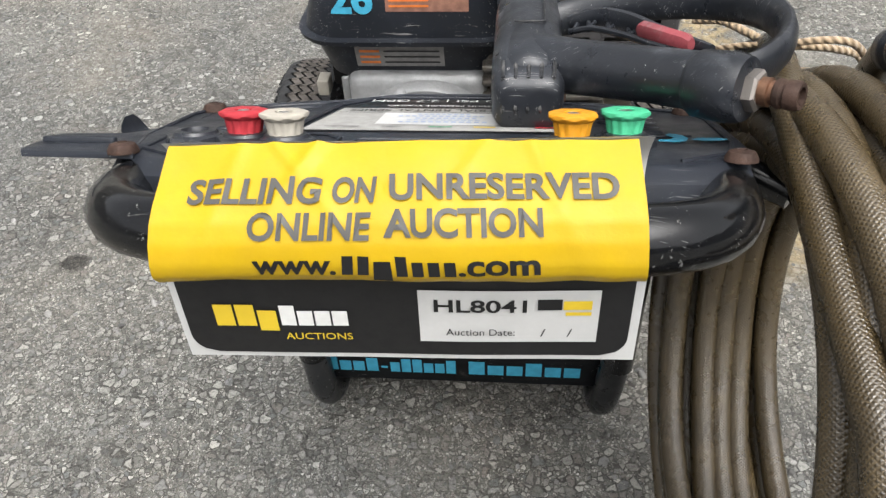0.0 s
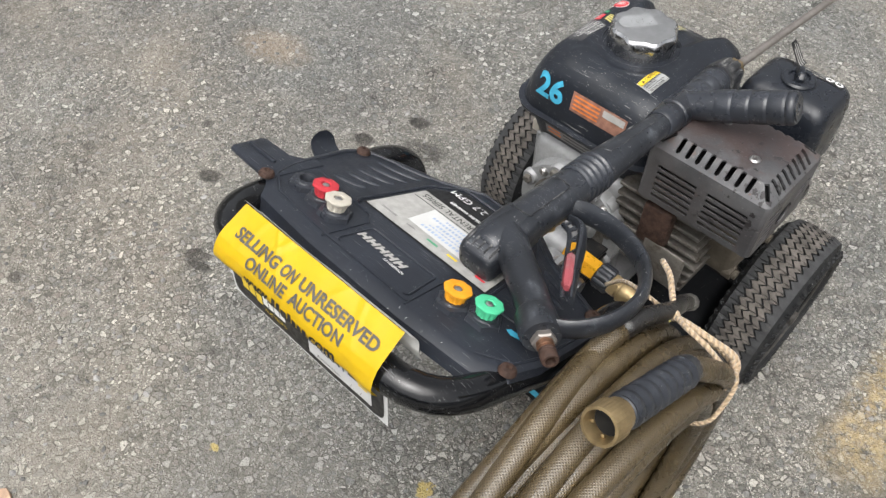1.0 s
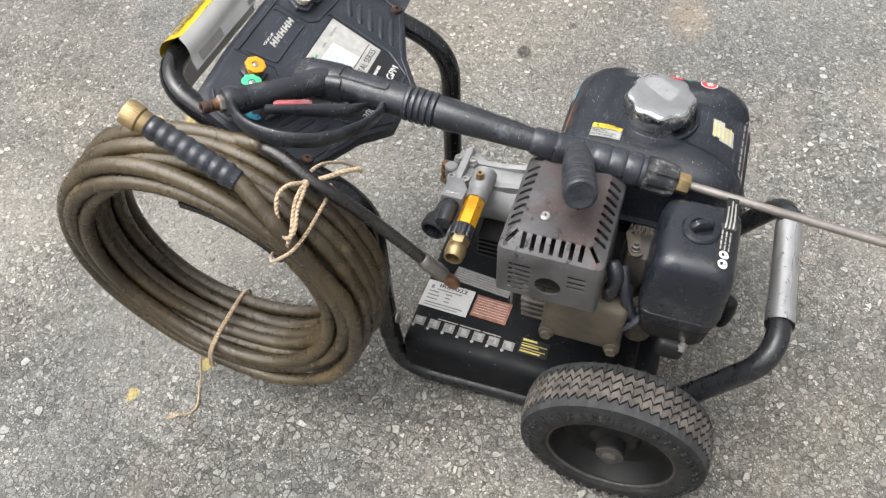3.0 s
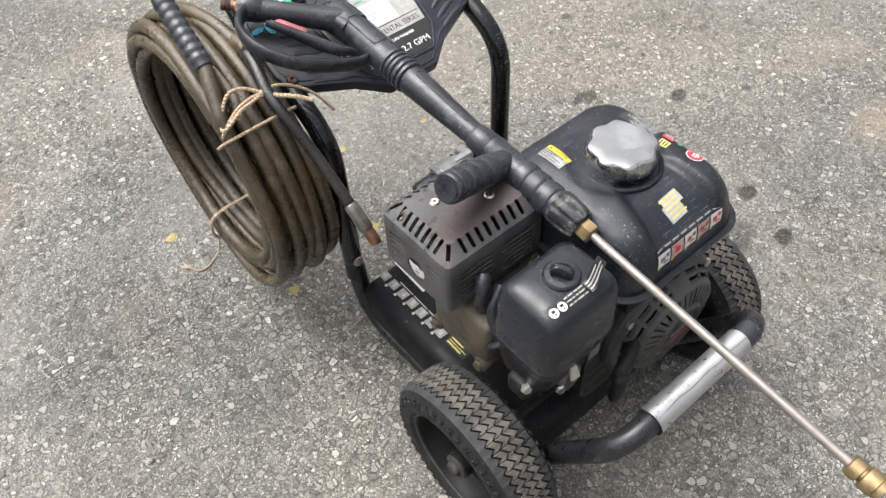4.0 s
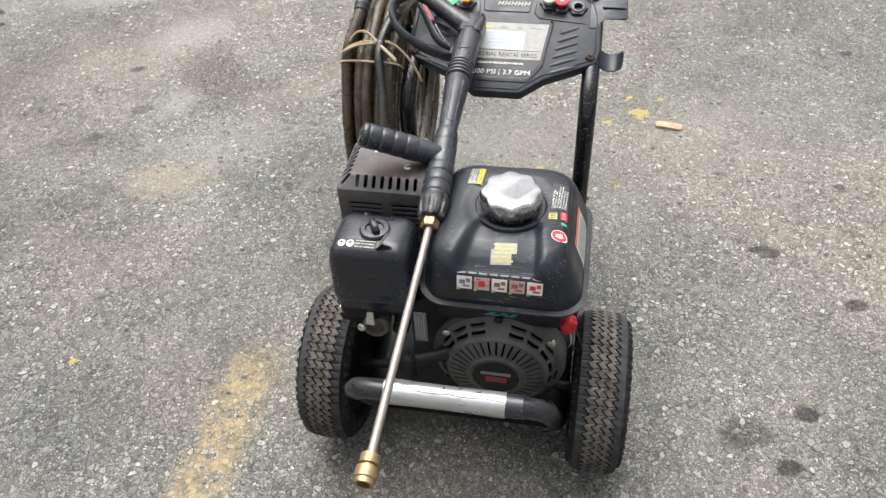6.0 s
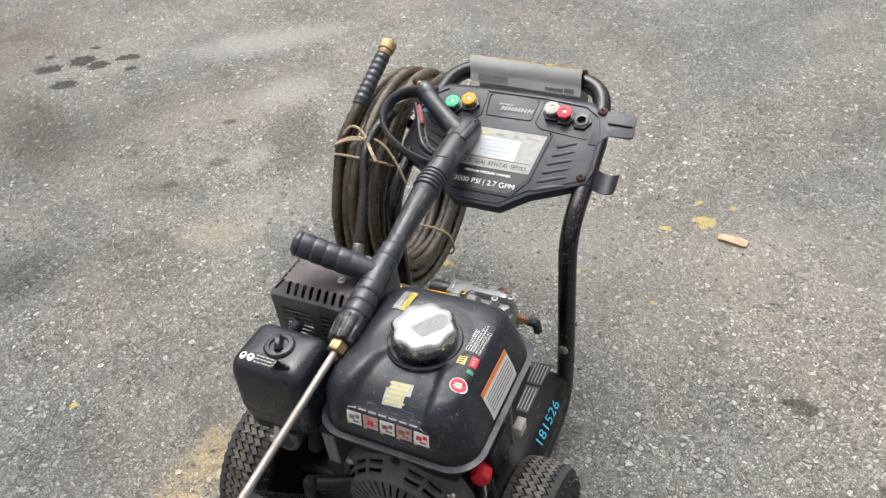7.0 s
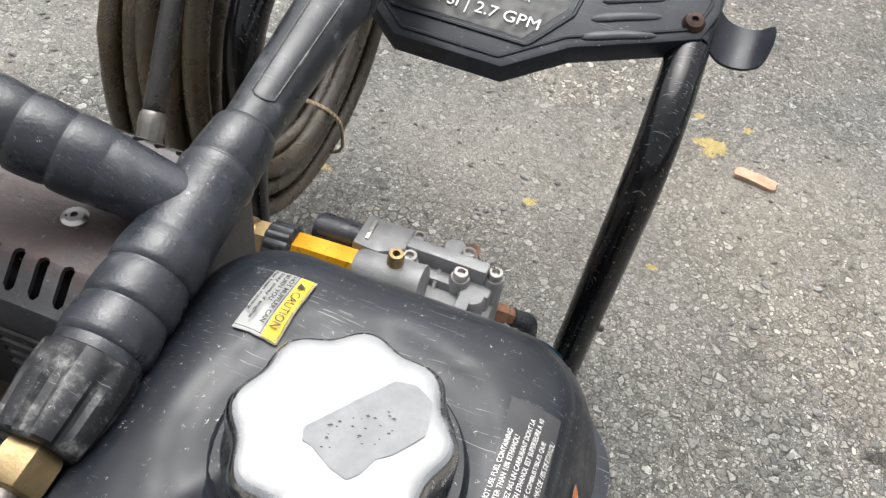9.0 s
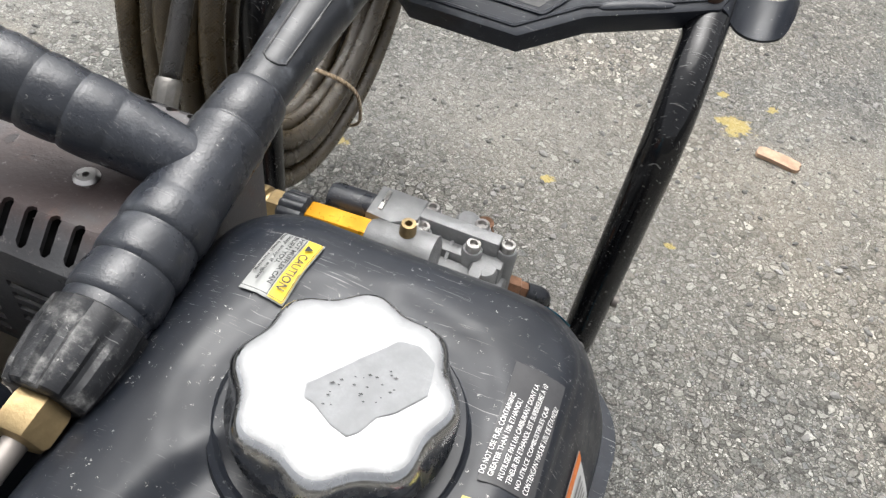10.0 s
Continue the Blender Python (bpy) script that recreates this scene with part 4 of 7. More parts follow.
head_cover = rbox(0.140, 0.186, 0.742, 0.832, 0.232, 0.312, 0.009, 3)
for y, z in ((0.75, 0.24), (0.824, 0.24)):
    lathe([(0.009, 0.0), (0.009, 0.01), (0.006, 0.0105), (0.006, 0.015), (0.0, 0.0155)], frame_of((0.178, y, z), (1, 0, 0)), 12, head_cover)
part("valve_cover", head_cover, cover_alloy, washer, "dusty brown-grey valve cover")


# muffler shield: hollow sheet-metal box with vent slots
MX, MY, MHX, MHY = 0.141, 0.7460, 0.066, 0.0530


def shield_rings(off, top):
    r = lambda z, i, c: [Vector((x, y, z)) for x, y in rrect(MHX - i - off, MHY - i - off, c, 4, MX, MY)]
    return [r(0.331, 0.0, 0.006), r(0.395 - off, 0.0, 0.007), r(0.3995 - off, 0.0012, 0.007), r(0.4118 - top, 0.0135, 0.008), r(0.4130 - top, 0.016, 0.007)]


def slot_cutters():
    c = bmesh.new()
    for k in range(8):  # front and rear slopes
        x = MX - 0.038 + k * 0.0108
        for s in (-1, 1):
            rbox(x - 0.0024, x + 0.0024, MY + s * (MHY - 0.017), MY + s * (MHY - 0.004), 0.385, 0.43, 0.0015, 1, bm=c)
    for k in range(7):  # side slopes
        y = MY - 0.0285 + k * 0.0095
        for s in (-1, 1):
            rbox(MX + s * (MHX - 0.017) - 0.0, MX + s * (MHX - 0.004), y - 0.0022, y + 0.0022, 0.385, 0.43, 0.0, 1, bm=c)
    for sx in (-1, 1):
        for sy in (-1, 1):
            m = Matrix.Translation((MX + sx * (MHX - 0.0125), MY + sy * (MHY - 0.0125), 0.40)) @ Matrix.Rotation(math.atan2(sy, sx), 4, "Z")
            rbox(-0.007, 0.007, -0.0023, 0.0023, -0.03, 0.03, 0.0, 1, m=m, bm=c)
    for k in range(6):  # louvres on the upright sides
        z = 0.338 + k * 0.0078
        for s in (-1, 1):
            rbox(MX - 0.050, MX - 0.006, MY + s * MHY - 0.01, MY + s * MHY + 0.01, z, z + 0.0042, 0, 1, bm=c)
            rbox(MX + 0.006, MX + 0.050, MY + s * MHY - 0.01, MY + s * MHY + 0.01, z, z + 0.0042, 0, 1, bm=c)
        rbox(MX + MHX - 0.01, MX + MHX + 0.01, MY - 0.040, MY - 0.017, z, z + 0.004, 0, 1, bm=c)
        if k > 2:
            rbox(MX + MHX - 0.01, MX + MHX + 0.01, MY + 0.020, MY + 0.038, z, z + 0.004, 0, 1, bm=c)
    lathe([(0.0135, -0.01), (0.0135, 0.01)], frame_of((MX + MHX, MY + 0.0015, 0.356), (1, 0, 0)), 20, c)
    return c


shell = loft(shield_rings(0.0, 0.0))
hollow = loft([[p - Vector((0, 0, 0.02 if n == 0 else 0)) for p in ring] for n, ring in enumerate(shield_rings(0.0016, 0.0016))])
shield = part("muffler_shield", cut(cut(shell, hollow), slot_cutters()), shield_paint, washer, "dull heat-stained muffler guard with rows of vent slots", sharp=0.35)
muffler = rbox(MX - 0.055, MX + 0.058, MY - 0.040, MY + 0.040, 0.335, 0.390, 0.012, 3)
part("muffler", muffler, engine_black, washer, "dark muffler box inside its guard")
for x, y in ((0.165, 0.731), (0.118, 0.760)):
    part("screw", lathe([(0.0055, 0.4115), (0.0055, 0.4135), (0.0040, 0.4148), (0.0015, 0.4148), (0.0012, 0.4128), (0.0, 0.4128)], Matrix.Translation((x, y, 0)), 16), steel, shield, "small bright screw")

# air filter
AX, AY = 0.1365, 0.8785
af = loft([[Vector((x, y, z)) for x, y in rrect(0.0515 - i, 0.0415 - i, max(0.016 - i * 0.4, 0.004), 6, AX, AY)] for z, i in ((0.308, 0.004), (0.322, 0.001), (0.3265, 0.0008), (0.3275, 0.002), (0.3290, 0.002), (0.3300, 0.0), (0.385, 0.002), (0.396, 0.0045), (0.4025, 0.009), (0.406, 0.0155), (0.4075, 0.024), (0.408, 0.034))])
filter_tree = tree_of(af)
air = part("air_filter", af, filter_plastic, washer, "black plastic air filter housing with a wing knob", sharp=0.8)
tray = loft([[Vector((x, y, z)) for x, y in rrect(hx, hy, 0.01, 4, AX + dx, AY + dy)] for z, hx, hy, dx, dy in ((0.281, 0.024, 0.030, 0.022, 0.000), (0.288, 0.029, 0.034, 0.018, 0.000), (0.309, 0.046, 0.037, 0, 0))])
part("filter_base", tray, engine_black, air)
knob = lathe([(0.0185, 0.4065), (0.0185, 0.4095), (0.0165, 0.4115), (0.0115, 0.4120), (0.0105, 0.4100), (0.0, 0.4100)], Matrix.Translation((0.1335, 0.8775, 0)), 28)
part("knob_seat", knob, filter_plastic, air)
wing = loft([[Vector((0.1335, 0.8775, z)) + Matrix.Rotation(0.5, 3, "Z") @ Vector((x, y, 0)) for x, y in rrect(hx, hy, 0.0025, 4)] for z, hx, hy in ((0.409, 0.005, 0.0115), (0.416, 0.0042, 0.0115), (0.4195, 0.0035, 0.0085), (0.421, 0.0025, 0.006))])
part("wing_knob", wing, filter_plastic, air)

# recoil starter
RC = (-0.019, 0.891, 0.228)
rm = frame_of(RC, (0, 1, 0))
rec = lathe([(0.086, -0.004), (0.086, 0.012), (0.083, 0.018), (0.076, 0.021), (0.066, 0.034), (0.062, 0.038), (0.036, 0.044), (0.034, 0.0455), (0.0, 0.0455)], rm, 64)
hol = lathe([(0.0835, -0.02), (0.0835, 0.011), (0.081, 0.016), (0.074, 0.0195), (0.064, 0.032), (0.060, 0.0360), (0.035, 0.0418), (0.0, 0.0425)], rm, 64)
cc = bmesh.new()
for k in range(36):
    a = 2 * math.pi * k / 36
    m = rm @ Matrix.Rotation(a, 4, "Z")
    rbox(0.039, 0.0595, -0.00145, 0.00145, 0.02, 0.06, 0, 1, m=m, bm=cc)
for k in range(18):
    if k % 6 == 4:
        continue
    m = rm @ Matrix.Rotation(2 * math.pi * (k + 0.5) / 18, 4, "Z")
    rbox(0.0655, 0.0700, -0.0095, 0.0095, 0.0, 0.06, 0, 1, m=m, bm=cc)
    rbox(0.0725, 0.0762, -0.0100, 0.0100, 0.0, 0.06, 0, 1, m=m, bm=cc)
recoil = part("recoil_cover", cut(cut(rec, hol), cc), recoil_plastic, washer, "black recoil starter cover with radial slots", sharp=0.4)
# pulley coloured near black for the shade behind the slots
part("starter_pulley", lathe([(0.07, 0.0), (0.07, 0.012), (0.03, 0.02), (0.0, 0.02)], rm, 32), hole_shade, recoil)

# ---- spray gun and lance ----
gun = thing("spray_gun", (0.08, 0.65, 0.43), "black trigger spray gun with steel lance, lying on the pressure washer", "spray gun")
AXIS = [V(0.080, 0.436, 0.455), V(0.081, 0.577, 0.441), V(0.078, 0.694, 0.424), V(0.072, 0.850, 0.402), V(0.0735, 1.180, 0.367)]


def axis_at(y):
    for a, b in zip(AXIS, AXIS[1:]):
        if y <= b.y or b is AXIS[-1]:
            return a.lerp(b, (y - a.y) / (b.y - a.y))


def along(prof, seg=24, flat=None):
    """A turned piece on the gun's axis from (y, radius) pairs."""
    return sweep([axis_at(y) for y, _ in prof], [r for _, r in prof], seg, flat=flat)


bodyp = [(0.440, 0.010), (0.442, 0.0140), (0.448, 0.0162), (0.46, 0.0172), (0.50, 0.0176), (0.535, 0.0178), (0.546, 0.0174), (0.556, 0.0168)]
part("gun_body", along(bodyp, 12, flat=(1.08, 1.0)), gun_plastic, gun, sharp=0.9)
ringsp = []
for k in range(5):
    y = 0.556 + k * 0.0068
    ringsp += [(y, 0.0175), (y + 0.0016, 0.0192), (y + 0.0046, 0.0192), (y + 0.006, 0.0172)]
part("flex_collar", along(ringsp, 28), gun_rubber, gun)
part("fore_grip", along([(0.590, 0.0168), (0.596, 0.0176), (0.64, 0.0152), (0.688, 0.0128), (0.694, 0.0126)], 28), gun_plastic, gun)
def segments(start, step, count, lo, hi):
    """Stacked tapering cuffs with a narrow groove between them: (position, radius) pairs."""
    out = []
    for k in range(count):
        a = start + step * k
        out += [(a, lo - 0.0004), (a + step * 0.06, lo), (a + step * 0.30, lo + (hi - lo) * 0.70), (a + step * 0.55, hi), (a + step * 0.80, hi), (a + step * 0.93, lo + (hi - lo) * 0.5), (a + step * 0.985, lo - 0.0004)]
    return out


part("extension", along([(0.694, 0.0136), (0.6955, 0.0146), (0.698, 0.0150), (0.716, 0.0160), (0.7172, 0.0152), (0.7185, 0.0152), (0.7197, 0.0165), (0.7235, 0.0168), (0.7245, 0.0164), (0.757, 0.0168), *segments(0.7585, 0.0165, 3, 0.0170, 0.0179), (0.809, 0.0168), (0.812, 0.0166)], 32), gun_rubber, gun, sharp=0.7)
ge, te = V(0.1735, 0.762, 0.462), V(0.079, 0.742, 0.421)
gd = ge - te
gp = [(0.0, 0.0130), (0.12, 0.0140), (0.24, 0.0150), (0.30, 0.0155), *segments(0.31, 0.155, 4, 0.0157, 0.0163), (0.935, 0.0160), (0.965, 0.0162), (0.985, 0.0156), (1.0, 0.0142)]
side = sweep([te + gd * k for k, _ in gp], [r for _, r in gp], 32)
lathe([(0.012, -0.001), (0.012, 0.001), (0.0105, 0.0006), (0.004, 0.0006), (0.0035, -0.002), (0.0, -0.002)], frame_of(ge + gd.normalized() * 0.0006, gd), 24, side)
part("side_grip", side, gun_rubber, gun, sharp=0.7)
flute = lambda a, r, h: 1.0 - 0.12 * soft(math.cos(8 * a), 0.25, 0.55) * soft(h, 0.006, 0.010)
n0, n1 = axis_at(0.812), axis_at(0.845)
L = (n1 - n0).length
part("lance_nut", lathe([(0.017, 0.0), (0.0186, 0.001), (0.0190, 0.010), (0.0188, L * 0.45), (0.0176, L * 0.8), (0.0160, L * 0.97), (0.0145, L), (0.009, L)], frame_of(n0, n1 - n0), 60, wob=flute), nut_plastic, gun, "scuffed ribbed lance nut")
hexr = lambda a, r, h: math.cos(math.pi / 6) / math.cos((a % (math.pi / 3)) - math.pi / 6)
n0, n1 = axis_at(0.846), axis_at(0.860)
L = (n1 - n0).length
part("brass_fitting", lathe([(0.009, -0.002), (0.0108, 0.0), (0.0112, 0.002), (0.0112, L - 0.003), (0.0098, L - 0.001), (0.006, L)], frame_of(n0, n1 - n0), 36, wob=hexr), brass, gun)
part("lance", sweep([axis_at(y) for y in (0.856, 1.0, 1.157)], 0.0046, 16), lance_steel, gun, "thin worn steel lance tube")
n0, n1 = axis_at(1.150), axis_at(1.181)
L = (n1 - n0).length
tip = lathe([(0.0062, 0.0), (0.0098, 0.001), (0.0098, L * 0.34), (0.0072, L * 0.37), (0.0072, L * 0.42), (0.0108, L * 0.45), (0.0112, L * 0.5), (0.0112, L * 0.8), (0.0100, L * 0.83), (0.0100, L), (0.0068, L), (0.0066, L * 0.7), (0.0, L * 0.7)], frame_of(n0, n1 - n0), 28)
part("quick_coupling", tip, brass, gun, "brass quick coupling")
hp = [V(0.083, 0.466, 0.454), V(0.105, 0.450, 0.460), V(0.137, 0.427, 0.469), V(0.162, 0.407, 0.4765), V(0.172, 0.398, 0.479)]
part("pistol_handle", sweep(hp, [0.0150, 0.0138, 0.0132, 0.0134, 0.0130], 20, flat=(1.0, 1.0)), gun_plastic, gun, sharp=0.9)
ft = (hp[-1] - hp[0]).normalized()
part("inlet_nut", lathe([(0.0085, -0.002), (0.0092, 0.0), (0.0092, 0.006), (0.0080, 0.0072)], frame_of(hp[-1], ft), 36, wob=hexr), lance_steel, gun)
part("inlet_stub", lathe([(0.0062, 0.006), (0.0062, 0.011), (0.0052, 0.0115), (0.0052, 0.0135)], frame_of(hp[-1], ft), 24), copper, gun, "rust-brown threaded inlet")
part("inlet_tip", lathe([(0.0052, 0.0130), (0.0063, 0.0140), (0.0063, 0.0160), (0.0056, 0.0166), (0.0056, 0.0176), (0.0063, 0.0182), (0.0063, 0.0225), (0.0056, 0.0240), (0.0038, 0.0240), (0.0035, 0.017), (0.0, 0.017)], frame_of(hp[-1], ft), 24), rust_steel, gun, "rusty plug end")
gpath = spline([V(0.162, 0.404, 0.478), V(0.184, 0.416, 0.481), V(0.199, 0.440, 0.481), V(0.200, 0.474, 0.477), V(0.182, 0.506, 0.468), V(0.148, 0.528, 0.457), V(0.112, 0.536, 0.447), V(0.088, 0.530, 0.441)], 8)
part("trigger_guard", sweep(gpath, 0.0076, 12, flat=(0.62, 1.30)), gun_plastic, gun, sharp=0.9)

# ---- hose coil ----
hose = thing("pressure_hose", (0.235, 0.374, 0.10), "coil of brown braided pressure hose hanging from a hook", "hose")
HX, HY, HZ, HR = 0.2335, 0.3744, 0.280, 0.1625
slots = [(dr, dx) for dr in (0.019, 0.0, -0.019) for dx in (-0.034, -0.017, 0.0, 0.017, 0.034)]
random.seed(5)
order = [4, 9, 14, 13, 8, 3, 2, 7, 12, 11, 6, 10, 5, 1, 0]
loops = [(slots[k][0] + random.uniform(-0.003, 0.003), slots[k][1] + random.uniform(-0.003, 0.003), random.uniform(0, 6.28), random.uniform(0.3, 1.0)) for k in order]


def squeeze(a):
    """How far the bundle is drawn together at the angle a of the coil: factors across and radially, and a push outwards."""
    k = (0.5 + 0.5 * math.sin(a)) ** 1.6
    return 1 - 0.16 * k, 1 - 0.24 * k, 0.008 * k


path = []
STEP = 64
START = radians(50)
for n, (dr, dx, ph, am) in enumerate(loops):
    nxt = loops[n + 1] if n + 1 < len(loops) else loops[n]
    for j in range(STEP):
        t = j / STEP
        k = max(0.0, (t - 0.72) / 0.28)
        k = k * k * (3 - 2 * k)
        a = START - 2 * math.pi * t
        fx, fr, push = squeeze(a)
        r = HR + push + fr * (dr + (nxt[0] - dr) * k + 0.0035 * am * math.sin(2 * a + ph) + 0.002 * math.sin(3 * a + 2 * ph))
        x = HX + fx * (dx + (nxt[1] - dx) * k + 0.0045 * am * math.sin(a + 1.7 * ph) + 0.002 * math.sin(3 * a + ph))
        path.append(V(x, HY + r * math.cos(a), HZ + r * math.sin(a)))
lead = spline([V(0.2545, 0.440, 0.477), V(0.2555, 0.455, 0.4675), V(0.264, 0.480, 0.444), V(0.270, 0.503, 0.416), path[6] + V(0.001, 0, 0)], 10)
tail = spline([path[-14], path[-4] + V(0.0, 0.002, 0.004), V(0.214, 0.510, 0.440), V(0.203, 0.560, 0.388), V(0.1945, 0.609, 0.331)], 12)
full = lead + path[7:-14] + tail
cut_at = len(full) - 34
blacktail = full[cut_at - 1:]
full = full[:cut_at]
coil = part("hose_coil", sweep(full, 0.0088, 12, uv=True), hose_cover, hose, "brown braided hose wound in many turns", keep=True)
for f in coil.data.polygons:
    f.use_smooth = True
sleeve = part("end_sleeve", sweep(blacktail, [0.0088 - 0.0020 * min(1.0, i / 8) for i in range(len(blacktail))], 12, uv=True), hose_dark, hose, "shiny dark end of the hose", keep=True)
for f in sleeve.data.polygons:
    f.use_smooth = True
g0, g1 = V(0.250, 0.369, 0.512), V(0.2555, 0.455, 0.4675)
gl = (g1 - g0).length
gpr = []
for k in range(8):
    h = 0.004 + k * (gl - 0.01) / 8
    gpr += [(0.0108, h), (0.0121, h + 0.0028), (0.0121, h + 0.0062), (0.0110, h + 0.0088)]
part("hose_grip", lathe([(0.0095, 0.0), (0.0112, 0.002), *gpr, (0.0108, gl - 0.002), (0.0092, gl)], frame_of(g0, g1 - g0), 28), gun_rubber, hose, "ribbed black rubber sleeve")
bd = (g0 - g1).normalized()
knurl = lambda a, r, h: 1.0 - (0.03 * (0.5 + 0.5 * math.cos(36 * a)) if r > 0.0122 else 0.0)
part("brass_coupling", lathe([(0.0090, -0.004), (0.0108, 0.0), (0.0108, 0.006), (0.0128, 0.0075), (0.0130, 0.009), (0.0130, 0.021), (0.0124, 0.0225), (0.0104, 0.0228), (0.0098, 0.0215), (0.0094, 0.010), (0.0045, 0.0095), (0.0045, 0.004), (0.0, 0.004)], frame_of(g0, bd), 72, wob=knurl), brass, hose, "knurled brass screw coupling")
# dark disc set in the coupling as the shade down its bore
part("coupling_bore", lathe([(0.0098, 0.0112), (0.0060, 0.0113), (0.0, 0.0110)], frame_of(g0, bd), 28), hole_shade, hose)
for k in range(5):
    a = 2 * math.pi * k / 5
    part("coupling_ball", lathe([(0.0, -0.0014), (0.0012, -0.0008), (0.0014, 0.0), (0.0012, 0.0008), (0.0, 0.0014)], frame_of(g0, bd) @ Matrix.Translation((0.0086 * math.cos(a), 0.0086 * math.sin(a), 0.0150)), 10), brass, hose)
td = (tail[-1] - tail[-6]).normalized()
part("ferrule", lathe([(0.0070, -0.002), (0.0084, 0.0), (0.0088, 0.008), (0.0083, 0.012), (0.0088, 0.02), (0.0086, 0.033), (0.0072, 0.035), (0.0055, 0.036)], frame_of(tail[-1], td), 10), ferrule_metal, hose, "crimped steel ferrule")
part("hose_nipple", lathe([(0.0062, 0.034), (0.0068, 0.037), (0.0072, 0.050), (0.0060, 0.055), (0.0035, 0.056), (0.0, 0.055)], frame_of(tail[-1], td), 18), copper, hose)

# ---- auction notice ----
notice = thing("auction_notice", (0.03, 0.30, 0.41), "yellow and black paper auction notice folded over the handle", "sign")
PROF = [(0.3225, 0.5022), (0.3155, 0.4992), (0.308, 0.4957), (0.301, 0.4922), (0.295, 0.4880), (0.2905, 0.4818), (0.2880, 0.4740), (0.2882, 0.4690), (0.2918, 0.4635)]
pl = [0.0]
for a, b in zip(PROF, PROF[1:]):
    pl.append(pl[-1] + math.hypot(a[0] - b[0], a[1] - b[1]))


def on_yellow(x, s, lift=0.0):
    """The yellow sheet: x in metres, s metres down from its top edge."""
    s0 = min(max(s, 0.0), pl[-1])
    i = max(k for k in range(len(pl) - 1) if pl[k] <= s0 + 1e-9)
    t = (s - pl[i]) / (pl[i + 1] - pl[i])
    a, b = PROF[i], PROF[i + 1]
    y, z = a[0] + (b[0] - a[0]) * t, a[1] + (b[1] - a[1]) * t
    ny, nz = (b[1] - a[1]), -(b[0] - a[0])
    q = math.hypot(ny, nz)
    wr = 0.0016 * noise.noise((x * 22, s * 30, 1.3)) + 0.0006 * noise.noise((x * 70, s * 55, 4.0))
    for cx, k, hgt, wd in ((-0.008, 0.5, 0.0019, 0.0028), (0.004, -0.9, 0.0012, 0.0022), (-0.030, 0.2, 0.0009, 0.0030), (0.088, -0.35, 0.0011, 0.0030), (0.052, 0.7, 0.0007, 0.0025)):
        wr += hgt * math.exp(-((x - cx + k * (s - 0.02)) / wd) ** 2) * max(0.0, 1 - s / 0.055)
    off = wr + lift
    return V(x + 0.004 * (s / 0.06 - 0.5) * (-1 if x < 0.03 else 1), y + ny / q * off + 0.012 * (x - 0.03), z + nz / q * off + 0.025 * (x - 0.03))


def on_black(x, s, lift=0.0):
    """The black foot of the notice: s metres down from its top."""
    wr = 0.0012 * noise.noise((x * 16, s * 20, 5.1))
    return V(x, 0.2990 - 0.05 * s + 0.010 * (x - 0.03) - lift + wr, 0.4640 - s * 0.987 + 0.025 * (x - 0.03))


X0, X1 = -0.054, 0.118
back = lambda x, s: V(x, 0.3230 + 0.22 * s + 0.003 * math.sin(min(1, s / 0.026) * math.pi) + 0.010 * (x - 0.03) + 0.0012 * noise.noise((x * 18, s * 30, 2.0)), 0.5026 - 0.965 * s + 0.025 * (x - 0.03))
bk = sheet(back, 24, 14, X0 - 0.001, X1 + 0.0035, 0.0, 0.041)
part("back_sheet", bk, grey_paper, notice, "pale grey reverse of the paper")
yel = sheet(on_yellow, 96, 34, X0, X1, 0.0, pl[-1])
part("yellow_sheet", yel, yellow_paper, notice, "bright yellow upper sheet")
edge = sheet(lambda x, s: on_black(x, s, 0.0), 20, 6, X0 - 0.004, X1 + 0.004, 0.0, 0.0500)


def round_foot(x, s):
    """The black print with its lower corners rounded."""
    r, mid, half = 0.010, 0.032, 0.0862
    d = max(0.0, s - (0.0470 - r))
    k = 1 - (r - math.sqrt(max(0.0, r * r - d * d))) / half
    return on_black(mid + (x - mid) * k, s, 0.0006)


part("white_backing", edge, white_paper, notice)
blk = sheet(round_foot, 20, 24, X0 - 0.001, X1 + 0.0005, 0.0, 0.0470)
foot = part("black_sheet", blk, black_print, notice, "glossy black lower sheet")
yt = lambda u, v: on_yellow(u, -v, 0.0010)
def letter_parts(name, bm, material, parent, label=""):
    """Each letter of a word as a part of its own."""
    left = set(bm.faces)
    while left:
        todo, island = [left.pop()], []
        while todo:
            f = todo.pop()
            island.append(f)
            near = {g for e in f.edges for g in e.link_faces} & left
            left -= near
            todo += near
        b, made = bmesh.new(), {}
        for f in island:
            b.faces.new([made[v] if v in made else made.setdefault(v, b.verts.new(v.co)) for v in f.verts])
        part(name, b, material, parent, label)
    bm.free()


for body, cu, w, cv in (("SELLING", -0.0176, 0.0478, -0.0192), ("ON", 0.0176, 0.0150, -0.0190), ("UNRESERVED", 0.0705, 0.0780, -0.0184), ("ONLINE", 0.0034, 0.0430, -0.0322), ("AUCTION", 0.0566, 0.0535, -0.0312)):
    letter_parts("heading_letter", lettering(body, yt, cu, cv, w, 0.0100, 0.030), grey_print, notice, "dark grey printed capital")


